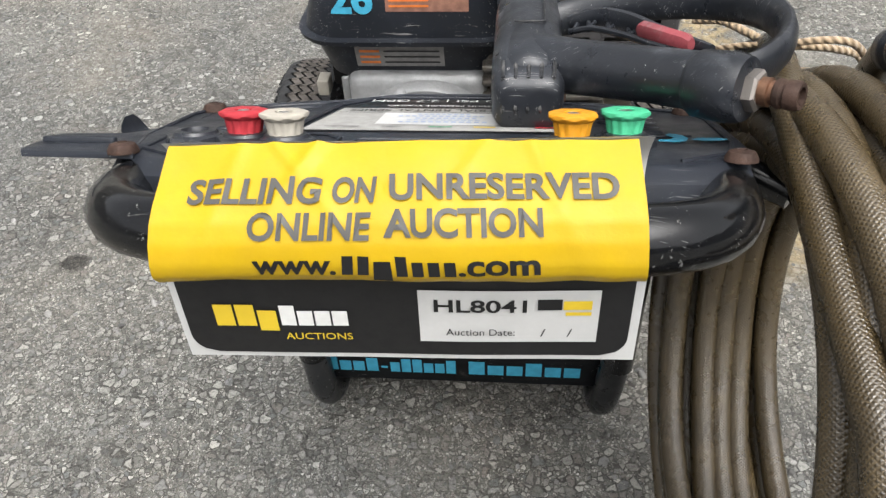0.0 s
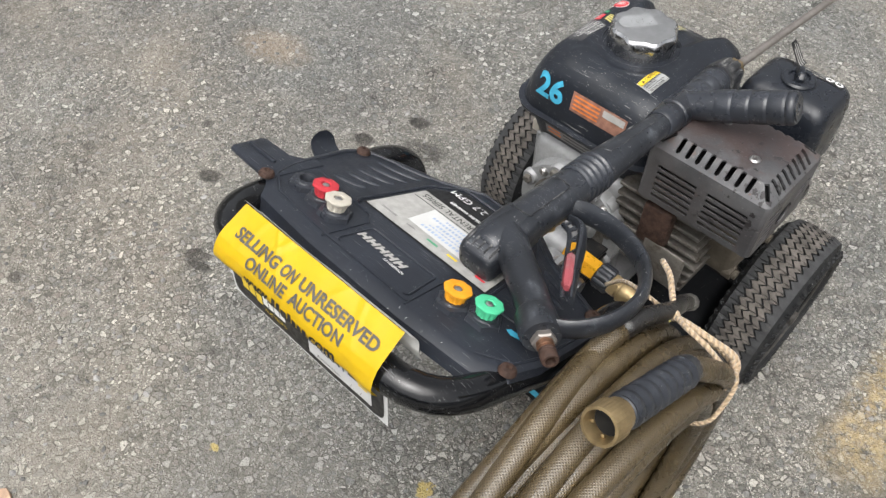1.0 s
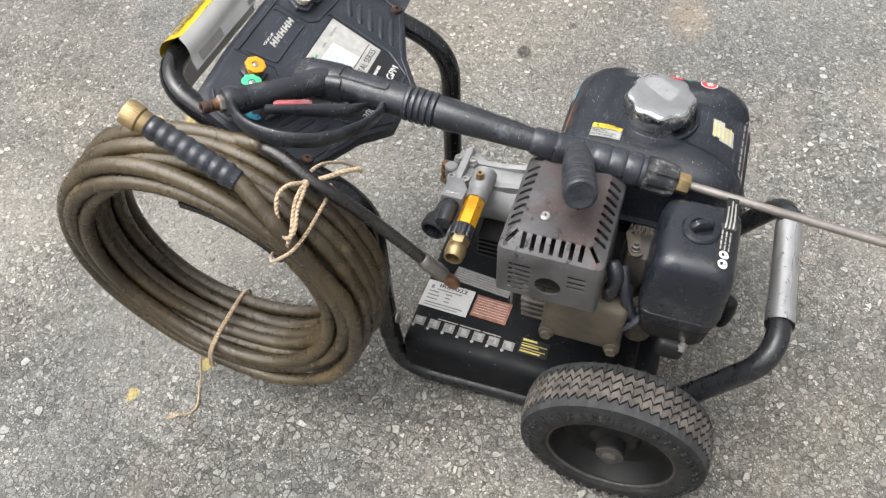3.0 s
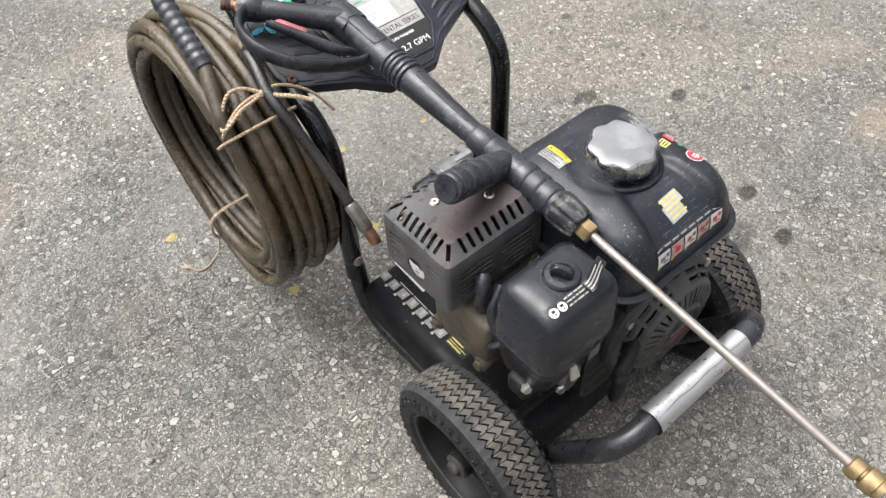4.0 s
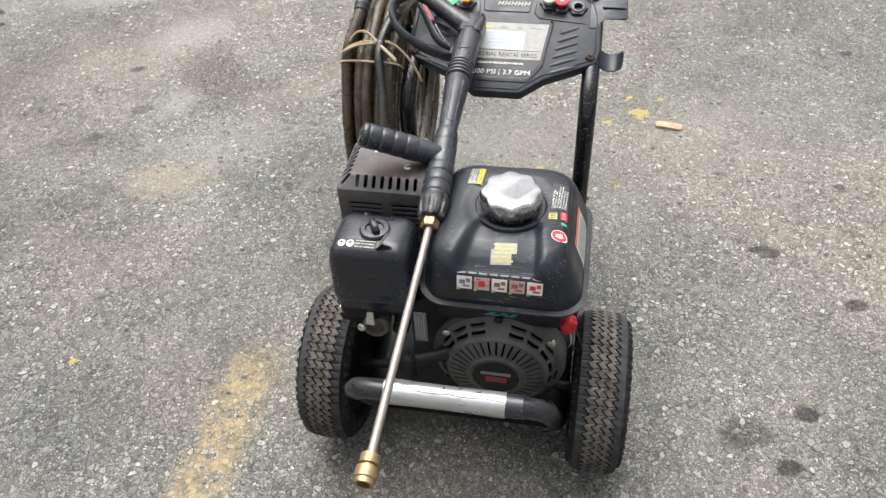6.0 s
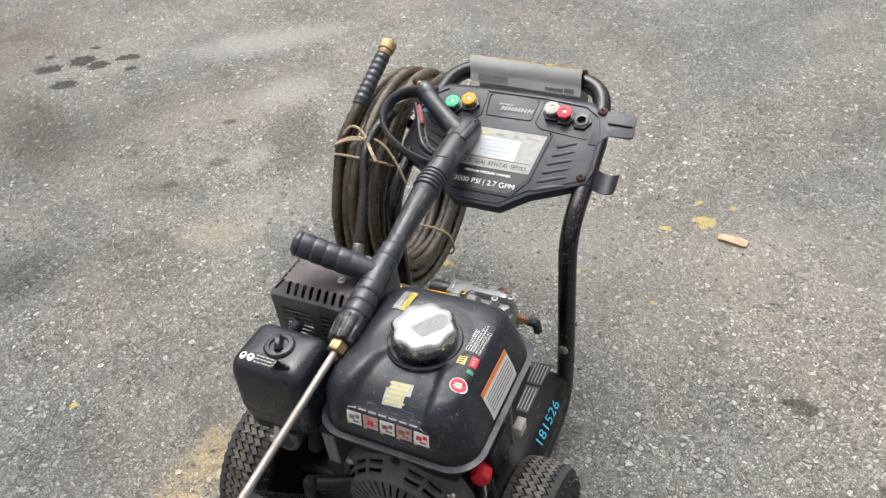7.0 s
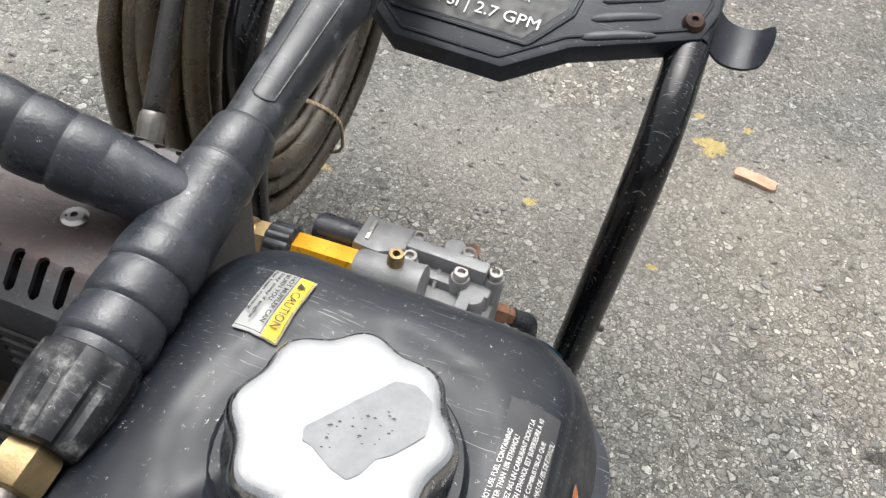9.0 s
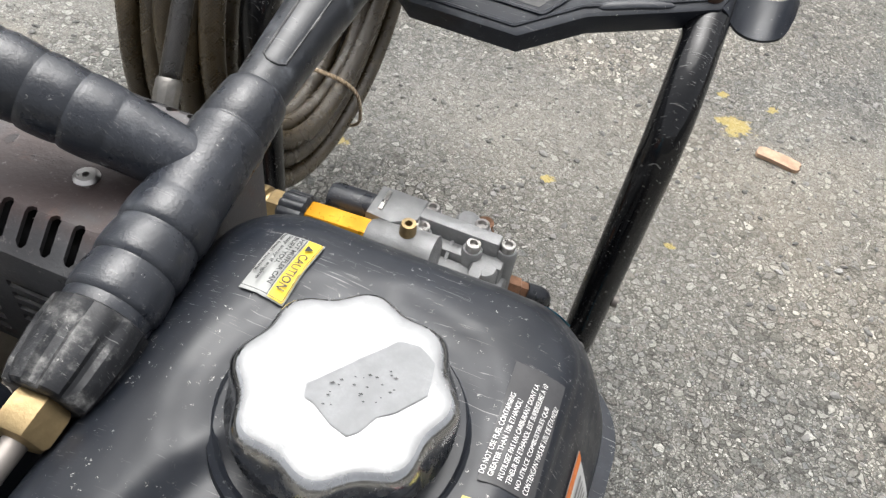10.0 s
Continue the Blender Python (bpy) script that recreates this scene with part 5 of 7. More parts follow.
def word(u0, u1, v0, v1, n, tall=(), low=(), gap=0.16, slant=0.0):
    """Letter-sized bars in a row: n of them, some taller or hanging lower."""
    w = (u1 - u0) / n
    return [(u0 + w * (k + gap / 2), u0 + w * (k + 1 - gap / 2), v0 - (0.3 * (v1 - v0) if k in low else 0), v1 + (0.35 * (v1 - v0) if k in tall else 0)) for k in range(n)]


def bar_parts(name, f, boxes, material, parent, label=""):
    """Each printed bar as a part of its own."""
    for b in boxes:
        part(name, bars(f, [b], n=3), material, parent, label)


part("web_lettering", lettering("www.", yt, -0.0015, -0.0474, 0.0300, 0.0060, 0.03), black_print, notice, "black printed lettering")
bar_parts("web_letter", yt, word(0.0147, 0.0540, -0.0502, -0.0445, 7, (0, 1, 3), (2,), 0.30), black_print, notice, "black printed letter bar")
part("web_lettering", lettering(".com", yt, 0.0680, -0.0470, 0.0280, 0.0060, 0.03), black_print, notice, "black printed lettering")
bt = lambda u, v: on_black(u, -v, 0.0012)
bt2 = lambda u, v: on_black(u, -v, 0.0018)
bar_parts("logo_letter", bt, word(-0.0430, -0.0170, -0.0310, -0.0225, 3, (0, 1), (2,), 0.12), yellow_print, notice, "yellow logo block")
bar_parts("logo_letter", bt, word(-0.0165, 0.0110, -0.0305, -0.0225, 4, (0,), (), 0.12), white_print, notice, "white logo block")
part("small_heading", lettering("AUCTIONS", bt, -0.002, -0.0365, 0.027, 0.0036, 0.0), yellow_print, notice)
lab = part("lot_label", bars(bt, [(0.0385, 0.1065, -0.0385, -0.0112)], n=8), white_paper, notice, "white lot number label")
part("lot_number", lettering("HL8041", bt2, 0.062, -0.0185, 0.035, 0.0066, 0.02), black_print, notice)
part("date_line", lettering("Auction Date:", bt2, 0.062, -0.0325, 0.0265, 0.0036, 0.0), black_print, notice)
part("date_line", lettering("/    /", bt2, 0.091, -0.0328, 0.012, 0.0042, 0.0), black_print, notice)
part("small_logo", bars(bt2, [(0.0835, 0.0925, -0.0205, -0.0150)]), black_print, notice)
part("small_logo", bars(bt2, [(0.0930, 0.1035, -0.0205, -0.0160), (0.0940, 0.1035, -0.0235, -0.0217)]), yellow_print, notice)
bs = lambda u, v: back(u, -v) + V(0, 0.0006, 0)
part("show_through", bars(bs, [(0.060, 0.108, -0.038, -0.027)]), faded_white, notice)
part("show_through", bars(bs, [(-0.045, -0.030, -0.038, -0.031), (-0.028, 0.0, -0.038, -0.033)]), grey_label, notice)

# ---- control panel fittings ----
# reads from the engine's side: right is -x
pt = lambda h: (lambda u, v: on_panel(CX - u, -v, h))


def poly(f, pts, bm=None):
    bm = bm or bmesh.new()
    bm.faces.new([bm.verts.new(f(u, v)) for u, v in pts])
    return bm


# tab and lance hook at one side, hose hook at the other
tabm = prism([(-0.094, -0.060), (-0.147, -0.058), (-0.150, -0.054), (-0.152, -0.022), (-0.149, -0.018), (-0.118, -0.018), (-0.110, -0.010), (-0.106, 0.002), (-0.094, 0.002)], -0.002, 0.001, PANEL, bevel=0.0008)
prism(rrect(0.018, 0.0022, 0.002, 3, -0.130, -0.038), 0.001, 0.0035, PANEL, tabm, 0.001)
part("side_tab", tabm, panel_plastic, panel)
hb = bmesh.new()
prof = [(-0.098, -0.001), (-0.110, -0.004), (-0.116, -0.013), (-0.123, -0.019), (-0.132, -0.021), (-0.141, -0.018), (-0.147, -0.011), (-0.149, -0.003)]
hcurve = spline([V(x, 0, h) for x, h in prof], 4)
ringsh = []
for i, p in enumerate(hcurve):
    k = (p.x + 0.098) / -0.051
    e = max(0.0, (i / (len(hcurve) - 1) - 0.80) / 0.20) ** 2.5 * 0.010
    w0, w1 = 0.031 + 0.003 * k + e, 0.064 - e
    ringsh.append((p, w0, w1))
loft([[PANEL @ V(p.x, w0, p.z + 0.0012), PANEL @ V(p.x, w1, p.z + 0.0012), PANEL @ V(p.x, w1, p.z - 0.0012), PANEL @ V(p.x, w0, p.z - 0.0012)] for p, w0, w1 in ringsh], hb)
part("lance_hook", hb, panel_plastic, panel, "curved black plastic hook", sharp=0.9)
# ribs, raised frames
for sgn in (-1, 1):
    for k in range(6):
        xi, vi = CX + sgn * (0.0855 - 0.0026 * k), 0.0149 + 0.0151 * k
        xo, vo = CX + sgn * (0.1130 + 0.0004 * k), 0.0022 + 0.0142 * k
        rb = sweep([on_panel(xi + (xo - xi) * q, vi + (vo - vi) * q - 0.0012 * math.sin(math.pi * q), 0.0) for q in (0.0, 0.06, 0.2, 0.5, 0.8, 0.94, 1.0)], [0.0008, 0.0026, 0.0034, 0.0034, 0.0030, 0.0022, 0.0008], 10, flat=(1.0, 0.55), up=PANEL.to_3x3() @ V(0, 0, 1))
        part("rib", rb, panel_plastic, panel)
def border(pts, r, h=0.0005):
    loop = fillet([on_panel(x, v, h) for x, v in pts + pts[:2]], 0.004, 3)[1:-1]
    return sweep(loop, r, 6, closed=True)
part("panel_lip", border([(x, v + (0.009 if v < -0.05 else 0.0)) for x, v in inset(outline, 0.0080)], 0.0013, 0.0003), panel_plastic, panel)
for q in (-1, 1):  # stepped edges of the plate and of the nozzle fields
    part("panel_step", sweep([on_panel(CX + q * 0.046, -0.070, 0.0), on_panel(CX + q * 0.043, -0.022, 0.0006), on_panel(CX + q * 0.052, -0.013, 0.0006), on_panel(CX + q * 0.088, -0.009, 0.0006), on_panel(CX + q * 0.124, -0.006, 0.0)], 0.0009, 6), panel_plastic, panel)
part("plate_border", border([(-0.004, -0.0615), (0.075, -0.0615), (0.070, -0.0235), (-0.001, -0.0235)], 0.0009), panel_plastic, panel)
lab_out = [(mirror(-0.036), -0.003), (-0.036, -0.003), (-0.026, 0.073), (-0.006, 0.103), (mirror(-0.006), 0.103), (mirror(-0.026), 0.073)]
part("label_border", border([(x + (0.004 if x > CX else -0.004), v + (-0.004 if v < 0.03 else 0.004)) for x, v in lab_out], 0.0014), panel_plastic, panel)
part("black_label", poly(lambda u, v: on_panel(u, v, 0.0004), lab_out), black_print, panel)
part("white_label", poly(lambda u, v: on_panel(u, v, 0.0007), [(mirror(-0.034), -0.001), (-0.034, -0.001), (-0.0258, 0.0665), (mirror(-0.0258), 0.0665)]), faded_white, panel, "worn white label")
P1, P2 = pt(0.0010), pt(0.0014)
part("label_rule", bars(P1, [(-0.059, 0.059, -0.0515, -0.0505)]), black_print, panel)
part("label_lettering", lettering("INDUSTRIAL RENTAL SERIES", P1, 0.0, -0.0590, 0.109, 0.0074, 0.008), black_print, panel)
part("label_lettering", lettering("PREMIUM PRESSURE WASHER", P1, 0.001, -0.0748, 0.070, 0.0038, 0.02), white_print, panel)
part("label_lettering", lettering("3000 PSI | 2.7 GPM", P2, 0.0010, -0.0925, 0.092, 0.0108, 0.0), white_print, panel)
part("address_sticker", poly(P1, [(-0.034, -0.013), (0.033, -0.015), (0.0325, -0.050), (-0.0345, -0.048)]), white_paper, panel, "white address sticker")
bar_parts("address_line", P2, [b for u0, u1, v0, v1, n in ((-0.026, 0.022, -0.0215, -0.0180, 12), (-0.022, 0.018, -0.0265, -0.0245, 11), (-0.020, 0.014, -0.0325, -0.0292, 9), (-0.024, 0.024, -0.0390, -0.0357, 13), (-0.016, 0.014, -0.0450, -0.0420, 9)) for b in word(u0, u1, v0, v1, n, gap=0.34)], blue_ink, panel)
part("arrow_mark", bars(P1, [(-0.030, -0.019, -0.0095, -0.0070)]), yellow_print, panel)
part("arrow_mark", bars(P1, [(-0.008, 0.004, -0.0095, -0.0070)]), green_print, panel)
part("arrow_mark", bars(P1, [(0.018, 0.028, -0.0095, -0.0075), (0.040, 0.058, -0.0095, -0.0070)]), grey_label, panel)
part("arrow_mark", bars(P1, [(-0.060, -0.050, -0.0095, -0.0070)]), red_print, panel)
part("maker_mark", bars(lambda u, v: P1(u + 0.25 * v, v), [b for k in range(5) for u in (-0.0255 + 0.0103 * k,) for b in ((u, u + 0.0028, 0.0350, 0.0430), (u + 0.0028, u + 0.0060, 0.0376, 0.0404), (u + 0.0060, u + 0.0088, 0.0350, 0.0430))]), faded_white, panel, "white maker's mark")
part("plate_lettering", lettering("POWERED BY", P1, -0.010, 0.0462, 0.022, 0.0028, 0.0), white_print, panel)
for x, v in ((-0.100, -0.056), (mirror(-0.100), -0.056), (-0.100, 0.057), (mirror(-0.100), 0.060)):
    part("screw", lathe([(0.0070, 0.0), (0.0070, 0.0012), (0.0055, 0.0040), (0.0030, 0.0048), (0.0022, 0.0048), (0.0018, 0.0025), (0.0, 0.0025)], PANEL @ Matrix.Translation((x, v, 0.0)), 18), rust_steel, panel, "rusty round-headed screw")
# marks of blue paint
for cx, cv, pts in ((0.1475, -0.013, [(-0.008, -0.008), (-0.002, -0.0105), (0.005, -0.008), (0.0075, -0.001), (0.006, 0.007), (0.001, 0.0105), (-0.003, 0.006), (0.001, 0.001), (-0.001, -0.004), (-0.006, -0.004)]), (0.1655, -0.0155, [(-0.010, -0.001), (-0.004, -0.004), (0.004, -0.003), (0.009, 0.001), (0.003, 0.004), (-0.006, 0.003)])):
    part("paint_mark", poly(lambda u, v: on_panel(u, v, 0.0009), [(cx + a, cv + b) for a, b in pts]), blue_marker, panel, "smear of blue paint")
# nozzle holders
spots = [(-0.075, -0.034, None), (-0.0500, -0.0370, red_rubber), (-0.0300, -0.0410, white_rubber), (0.0990, -0.0370, orange_rubber), (0.1230, -0.0285, green_rubber)]
for x, v, _ in spots:
    hol = lathe([(0.0145, 0.0), (0.0135, 0.0040), (0.0105, 0.0048), (0.0098, 0.0062), (0.0066, 0.0066), (0.0058, 0.0045), (0.0050, -0.006), (0.0, -0.006)], PANEL @ Matrix.Translation((x, v, 0.0)), 36, wob=lambda a, r, h: 1.0 if r < 0.013 else math.cos(math.pi / 6) / math.cos((a % (math.pi / 3)) - math.pi / 6) * 1.06)
    part("nozzle_holder", hol, gun_rubber, panel)


def nozzle(x, v, material, colour):
    """A quick-change spray nozzle standing in its holder."""
    base = on_panel(x, v, 0.0058)
    th = thing("spray_nozzle", base, f"{colour} rubber spray nozzle in the control panel holder", "nozzle", "spray nozzles in the panel")
    m = PANEL @ Matrix.Translation((x, v, 0.0058)) @ Matrix.Diagonal((1, 1, 0.86, 1))
    lob = lambda a, r, h: 1.0 - (0.11 * (0.5 + 0.5 * math.cos(12 * a)) if 0.001 < h < 0.0095 and r > 0.0075 else 0.0) if h < 0.0096 else (1.0 - 0.07 * (0.5 + 0.5 * math.cos(8 * a)) if r > 0.009 else 1.0)
    b = lathe([(0.0050, -0.006), (0.0052, -0.0002), (0.0078, 0.0), (0.0080, 0.0015), (0.0090, 0.0078), (0.0106, 0.0095), (0.0114, 0.0106), (0.0112, 0.0118), (0.0095, 0.0126), (0.0040, 0.0124), (0.0034, 0.0100), (0.0, 0.0100)], m, 72, wob=lob)
    part("nozzle_cap", b, material, th)
    part("nozzle_tip", lathe([(0.0030, 0.0098), (0.0030, 0.0118), (0.0024, 0.0122), (0.0009, 0.0122), (0.0007, 0.0108), (0.0, 0.0108)], m, 14), steel, th)


for (x, v, mt), colour in zip(spots[1:], ("red", "off-white", "orange", "green")):
    nozzle(x, v, mt, colour)
# hose hook: curved saddle plate inside the coil, with an arm to the handle
saddle = bmesh.new()
sad = []
for k in range(15):
    a = radians(88 - 50 * k / 14)
    r = HR - 0.0190
    sad.append([V(xx, HY + (r + dr + lip) * math.cos(a), HZ + (r + dr + lip) * math.sin(a)) for xx, lip, dr in ((0.205, 0.0, 0.0), (0.262, 0.0, 0.0), (0.2650, -0.001, 0.0), (0.2650, -0.009, 0.0), (0.2625, -0.009, 0.0), (0.2615, -0.003, 0.0), (0.205, -0.003, 0.0))])
loft(sad, saddle)
part("hose_hook", saddle, black_paint, washer, "black curved hose hook", sharp=0.9)
part("hook_arm", sweep(fillet([(0.208, 0.402, 0.419), (0.186, 0.418, 0.421), (0.171, 0.430, 0.417)], 0.01), 0.008, 12), black_paint, washer)

# ---- gun details ----
tr = spline([V(0.104, 0.520, 0.449), V(0.120, 0.513, 0.455), V(0.134, 0.494, 0.461), V(0.148, 0.468, 0.467), V(0.166, 0.438, 0.475)], 6)
trig = sweep(tr, [0.0030 + 0.0028 * math.sin(math.pi * min(1, i / 24)) for i in range(len(tr))], 10, flat=(0.7, 1.3))
part("trigger", trig, gun_plastic, gun, sharp=0.9)
tr2 = spline([V(0.104, 0.511, 0.448), V(0.116, 0.503, 0.454), V(0.130, 0.482, 0.461), V(0.145, 0.456, 0.468), V(0.160, 0.436, 0.474)], 6)
web = sweep(tr2, 0.0019, 8)
for k in range(8):
    a, b = tr[2 + k * 2], tr2[3 + k * 2 if k % 2 else 1 + k * 2]
    sweep([a, b], 0.0013, 6, web)
part("trigger_web", web, gun_plastic, gun)
lk0, lk1 = V(0.157, 0.444, 0.4755), V(0.137, 0.476, 0.4675)
part("trigger_lock", sweep([lk0, lk0.lerp(lk1, 0.1), lk0.lerp(lk1, 0.9), lk1], [0.003, 0.0052, 0.0052, 0.003], 8, flat=(0.8, 1.0)), pink_plastic, gun, "faded red trigger lock")
part("handle_collar", lathe([(0.0132, -0.024), (0.0150, -0.021), (0.0156, -0.006), (0.0150, -0.002), (0.0140, 0.001), (0.009, 0.002)], frame_of(hp[-1], ft), 28), gun_plastic, gun)
rear = loft([[axis_at(y) + V(x, 0, z + dz) for x, z in rrect(hx, hz, rr, 5)] for y, hx, hz, rr, dz in ((0.4290, 0.0125, 0.0100, 0.006, -0.0075), (0.4305, 0.0160, 0.0128, 0.007, -0.0070), (0.435, 0.0178, 0.0145, 0.008, -0.0060), (0.446, 0.0186, 0.0158, 0.009, -0.0040), (0.460, 0.0188, 0.0164, 0.009, -0.0025), (0.478, 0.0184, 0.0166, 0.009, -0.0010), (0.488, 0.0176, 0.0160, 0.009, 0.0))])
butt = part("gun_butt", rear, gun_plastic, gun, "dusty grooved rear of the gun", sharp=0.9)
for k in range(5):
    part("groove_rib", sweep([axis_at(0.4325) + V(-0.0135 + 0.0067 * k, 0.0, -0.018), axis_at(0.4292) + V(-0.0125 + 0.0062 * k, 0.0, -0.0075), axis_at(0.4345) + V(-0.0125 + 0.0062 * k, 0.0, 0.0080), axis_at(0.445) + V(-0.0130 + 0.0065 * k, 0.0, 0.0117)], 0.0011, 6), nut_plastic, butt)
grip_r = lambda y: 0.0176 + (0.0128 - 0.0176) * (y - 0.596) / (0.690 - 0.596)
inlay = []
for y, a in [(0.604 + 0.078 * k / 12, -0.42) for k in range(13)] + [(0.6845, -0.2), (0.6850, 0.0), (0.6845, 0.2)] + [(0.682 - 0.078 * k / 12, 0.42) for k in range(13)] + [(0.6015, 0.2), (0.6010, 0.0), (0.6015, -0.2)]:
    r = grip_r(y) + 0.0001
    inlay.append(axis_at(y) + V(r * math.sin(a - 0.25), 0, r * math.cos(a - 0.25)))
part("grip_inlay", sweep(inlay, 0.0006, 6, closed=True), nut_plastic, gun, "thin worn outline of an inlay")
rim_pts = [(-0.0085, 0.484), (-0.0085, 0.538), (0.0085, 0.538), (0.0085, 0.484), (-0.0085, 0.484), (-0.0085, 0.538)]
ring = fillet([axis_at(y) + V(x, 0, 0.0178) for x, y in rim_pts], 0.003, 3)[1:-1]
part("pad_outline", sweep(ring, 0.0006, 6, closed=True), nut_plastic, gun, "worn raised outline")

# ---- engine decals ----
Z = V(0, 0, 1)


def on_tank(x, y, n=Z, lift=0.0004):
    """Right is -x, up is -y, as read from the engine's end."""
    return projected(tank_tree, (x, y, 0.41), (-1, 0, 0), (0, -1, 0), n, lift)


def patch(f, w, h, nu=8, nv=6):
    return sheet(f, nu, nv, -w / 2, w / 2, -h / 2, h / 2)


# caution label, read from the tank's far side
def decal_frame(cx, cy, turn, lift):
    c, s = math.cos(turn), math.sin(turn)
    return projected(tank_tree, (cx, cy, 0.42), (c, s, 0), (-s, c, 0), Z, lift)


caf = decal_frame(0.0276, 0.7635, radians(88), 0.0010)
part("caution_label", patch(caf, 0.033, 0.0185, 20, 14), label_grey, tank, "white and yellow caution label")
caf2 = decal_frame(0.0276, 0.7635, radians(88), 0.0015)
part("caution_band", sheet(caf2, 20, 6, -0.0160, 0.0160, 0.0025, 0.0088), yellow_print, tank)
caf3 = decal_frame(0.0276, 0.7635, radians(88), 0.0026)
part("caution_lettering", lettering("CAUTION", caf3, 0.0025, 0.0056, 0.019, 0.0036, 0.01), black_print, tank)
part("caution_triangle", poly(caf3, [(-0.0125, 0.0040), (-0.0088, 0.0040), (-0.01065, 0.0074)]), black_print, tank)
for a, b, c, d in ((-0.0160, 0.0160, -0.0089, -0.0086), (-0.0160, 0.0160, 0.0086, 0.0089), (-0.0160, 0.0160, 0.0022, 0.0025), (-0.0160, -0.0157, -0.0089, 0.0089), (0.0157, 0.0160, -0.0089, 0.0089)):
    part("caution_border", sheet(caf3, 12, 4, a, b, c, d), black_print, tank)
for k, line in enumerate(("HOT MUFFLER CAN", "BURN YOU.", "Stay away if engine", "has been running.")):
    part("caution_lettering", lettering(line, caf3, -0.0145 + 0.5 * (0.026, 0.016, 0.026, 0.023)[k], 0.0006 - k * 0.0027, (0.026, 0.016, 0.026, 0.023)[k], 0.0020, 0.03), black_print, tank)
# fuel notice
gff = lambda lift: decal_frame(-0.0795, 0.789, radians(-88), lift)
part("fuel_label", patch(gff(0.0005), 0.048, 0.020, 10, 6), notice_grey, tank, "grey fuel notice with torn edge")
for k, (line, w) in enumerate((("DO NOT USE FUEL CONTAINING", 0.032), ("GREATER THAN 10% ETHANOL!", 0.031), ("N'UTILISEZ PAS UN CARBURANT DONT LA", 0.040), ("TENEUR EN ETHANOL EST SUPERIEURE A 10", 0.042), ("NO UTILICE COMBUSTIBLES QUE", 0.034), ("CONTENGAN MAS DE 10% DE ETANOL!", 0.036))):
    g2 = decal_frame(-0.0795, 0.789, radians(-92), 0.0009)
    part("fuel_lettering", lettering(line, g2, -0.022 + w / 2, 0.0080 - k * 0.0030 - (k // 2) * 0.0004, w, 0.0019, 0.0), white_print, tank)
part("fuel_pictogram", patch(decal_frame(-0.073, 0.826, 0.05, 0.0005), 0.010, 0.012), faded_yellow, tank)
part("fuel_pictogram", patch(decal_frame(-0.086, 0.823, 0.05, 0.0005), 0.008, 0.014), red_print, tank)
for k in range(3):
    part("pictogram_mark", patch(decal_frame(-0.073, 0.8225 + 0.0034 * k, 0.05, 0.0008), 0.007, 0.0013), black_print, tank)
    part("pictogram_mark", patch(decal_frame(-0.086, 0.8190 + 0.0040 * k, 0.3, 0.0008), 0.004, 0.0016), faded_white, tank)
part("fuel_pictogram", patch(decal_frame(-0.087, 0.837, 0.05, 0.0005), 0.007, 0.005), green_print, tank)
disc = lambda f, r: poly(f, [(r * math.cos(a), r * math.sin(a)) for a in (2 * math.pi * k / 20 for k in range(20))])
part("stop_badge", disc(decal_frame(-0.083, 0.859, 0.0, 0.0006), 0.0095), white_print, tank)
part("stop_badge", disc(decal_frame(-0.083, 0.859, 0.0, 0.0009), 0.0085), red_print, tank, "round red badge")
part("stop_mark", bars(decal_frame(-0.083, 0.859, 0.3, 0.0012), [(-0.004, 0.005, 0.0005, 0.0020), (-0.004, 0.004, -0.0022, -0.0009), (-0.003, 0.003, 0.003, 0.0042)]), white_print, tank)
yf = decal_frame(-0.022, 0.884, math.pi + 0.06, 0.0005)
part("torn_label", sheet(yf, 12, 10, -0.0155, 0.0145, -0.0125, 0.0120), faded_white, tank, "torn yellow and white label")
yf2 = decal_frame(-0.022, 0.884, math.pi + 0.06, 0.0008)
for k in range(5):
    part("label_stripe", sheet(yf2, 10, 2, -0.013 + 0.001 * (k % 2), 0.012 - 0.0015 * (k % 3), 0.0088 - 0.0047 * k, 0.0106 - 0.0047 * k), faded_yellow, tank)
part("label_tear", sheet(yf2, 4, 4, 0.0085, 0.0150, -0.0130, -0.0010), tank_plastic, tank)
part("label_tear", sheet(yf2, 4, 2, -0.0160, -0.0115, 0.0040, 0.0125), tank_plastic, tank)
# row of pictograms on the rear face
rf = lambda lift: projected(tank_tree, (-0.0205, 0.914, 0.372), (-1, 0, 0), (0, 0, 1), (0, 1, 0.12), lift)
part("start_strip", sheet(rf(0.0004), 12, 3, -0.053, 0.053, -0.011, 0.014), black_print, tank)
part("strip_lettering", bars(rf(0.0008), [(-0.050 + 0.0125 * k, -0.0405 + 0.0125 * k, 0.0110, 0.0121) for k in range(8)]), grey_label, tank)
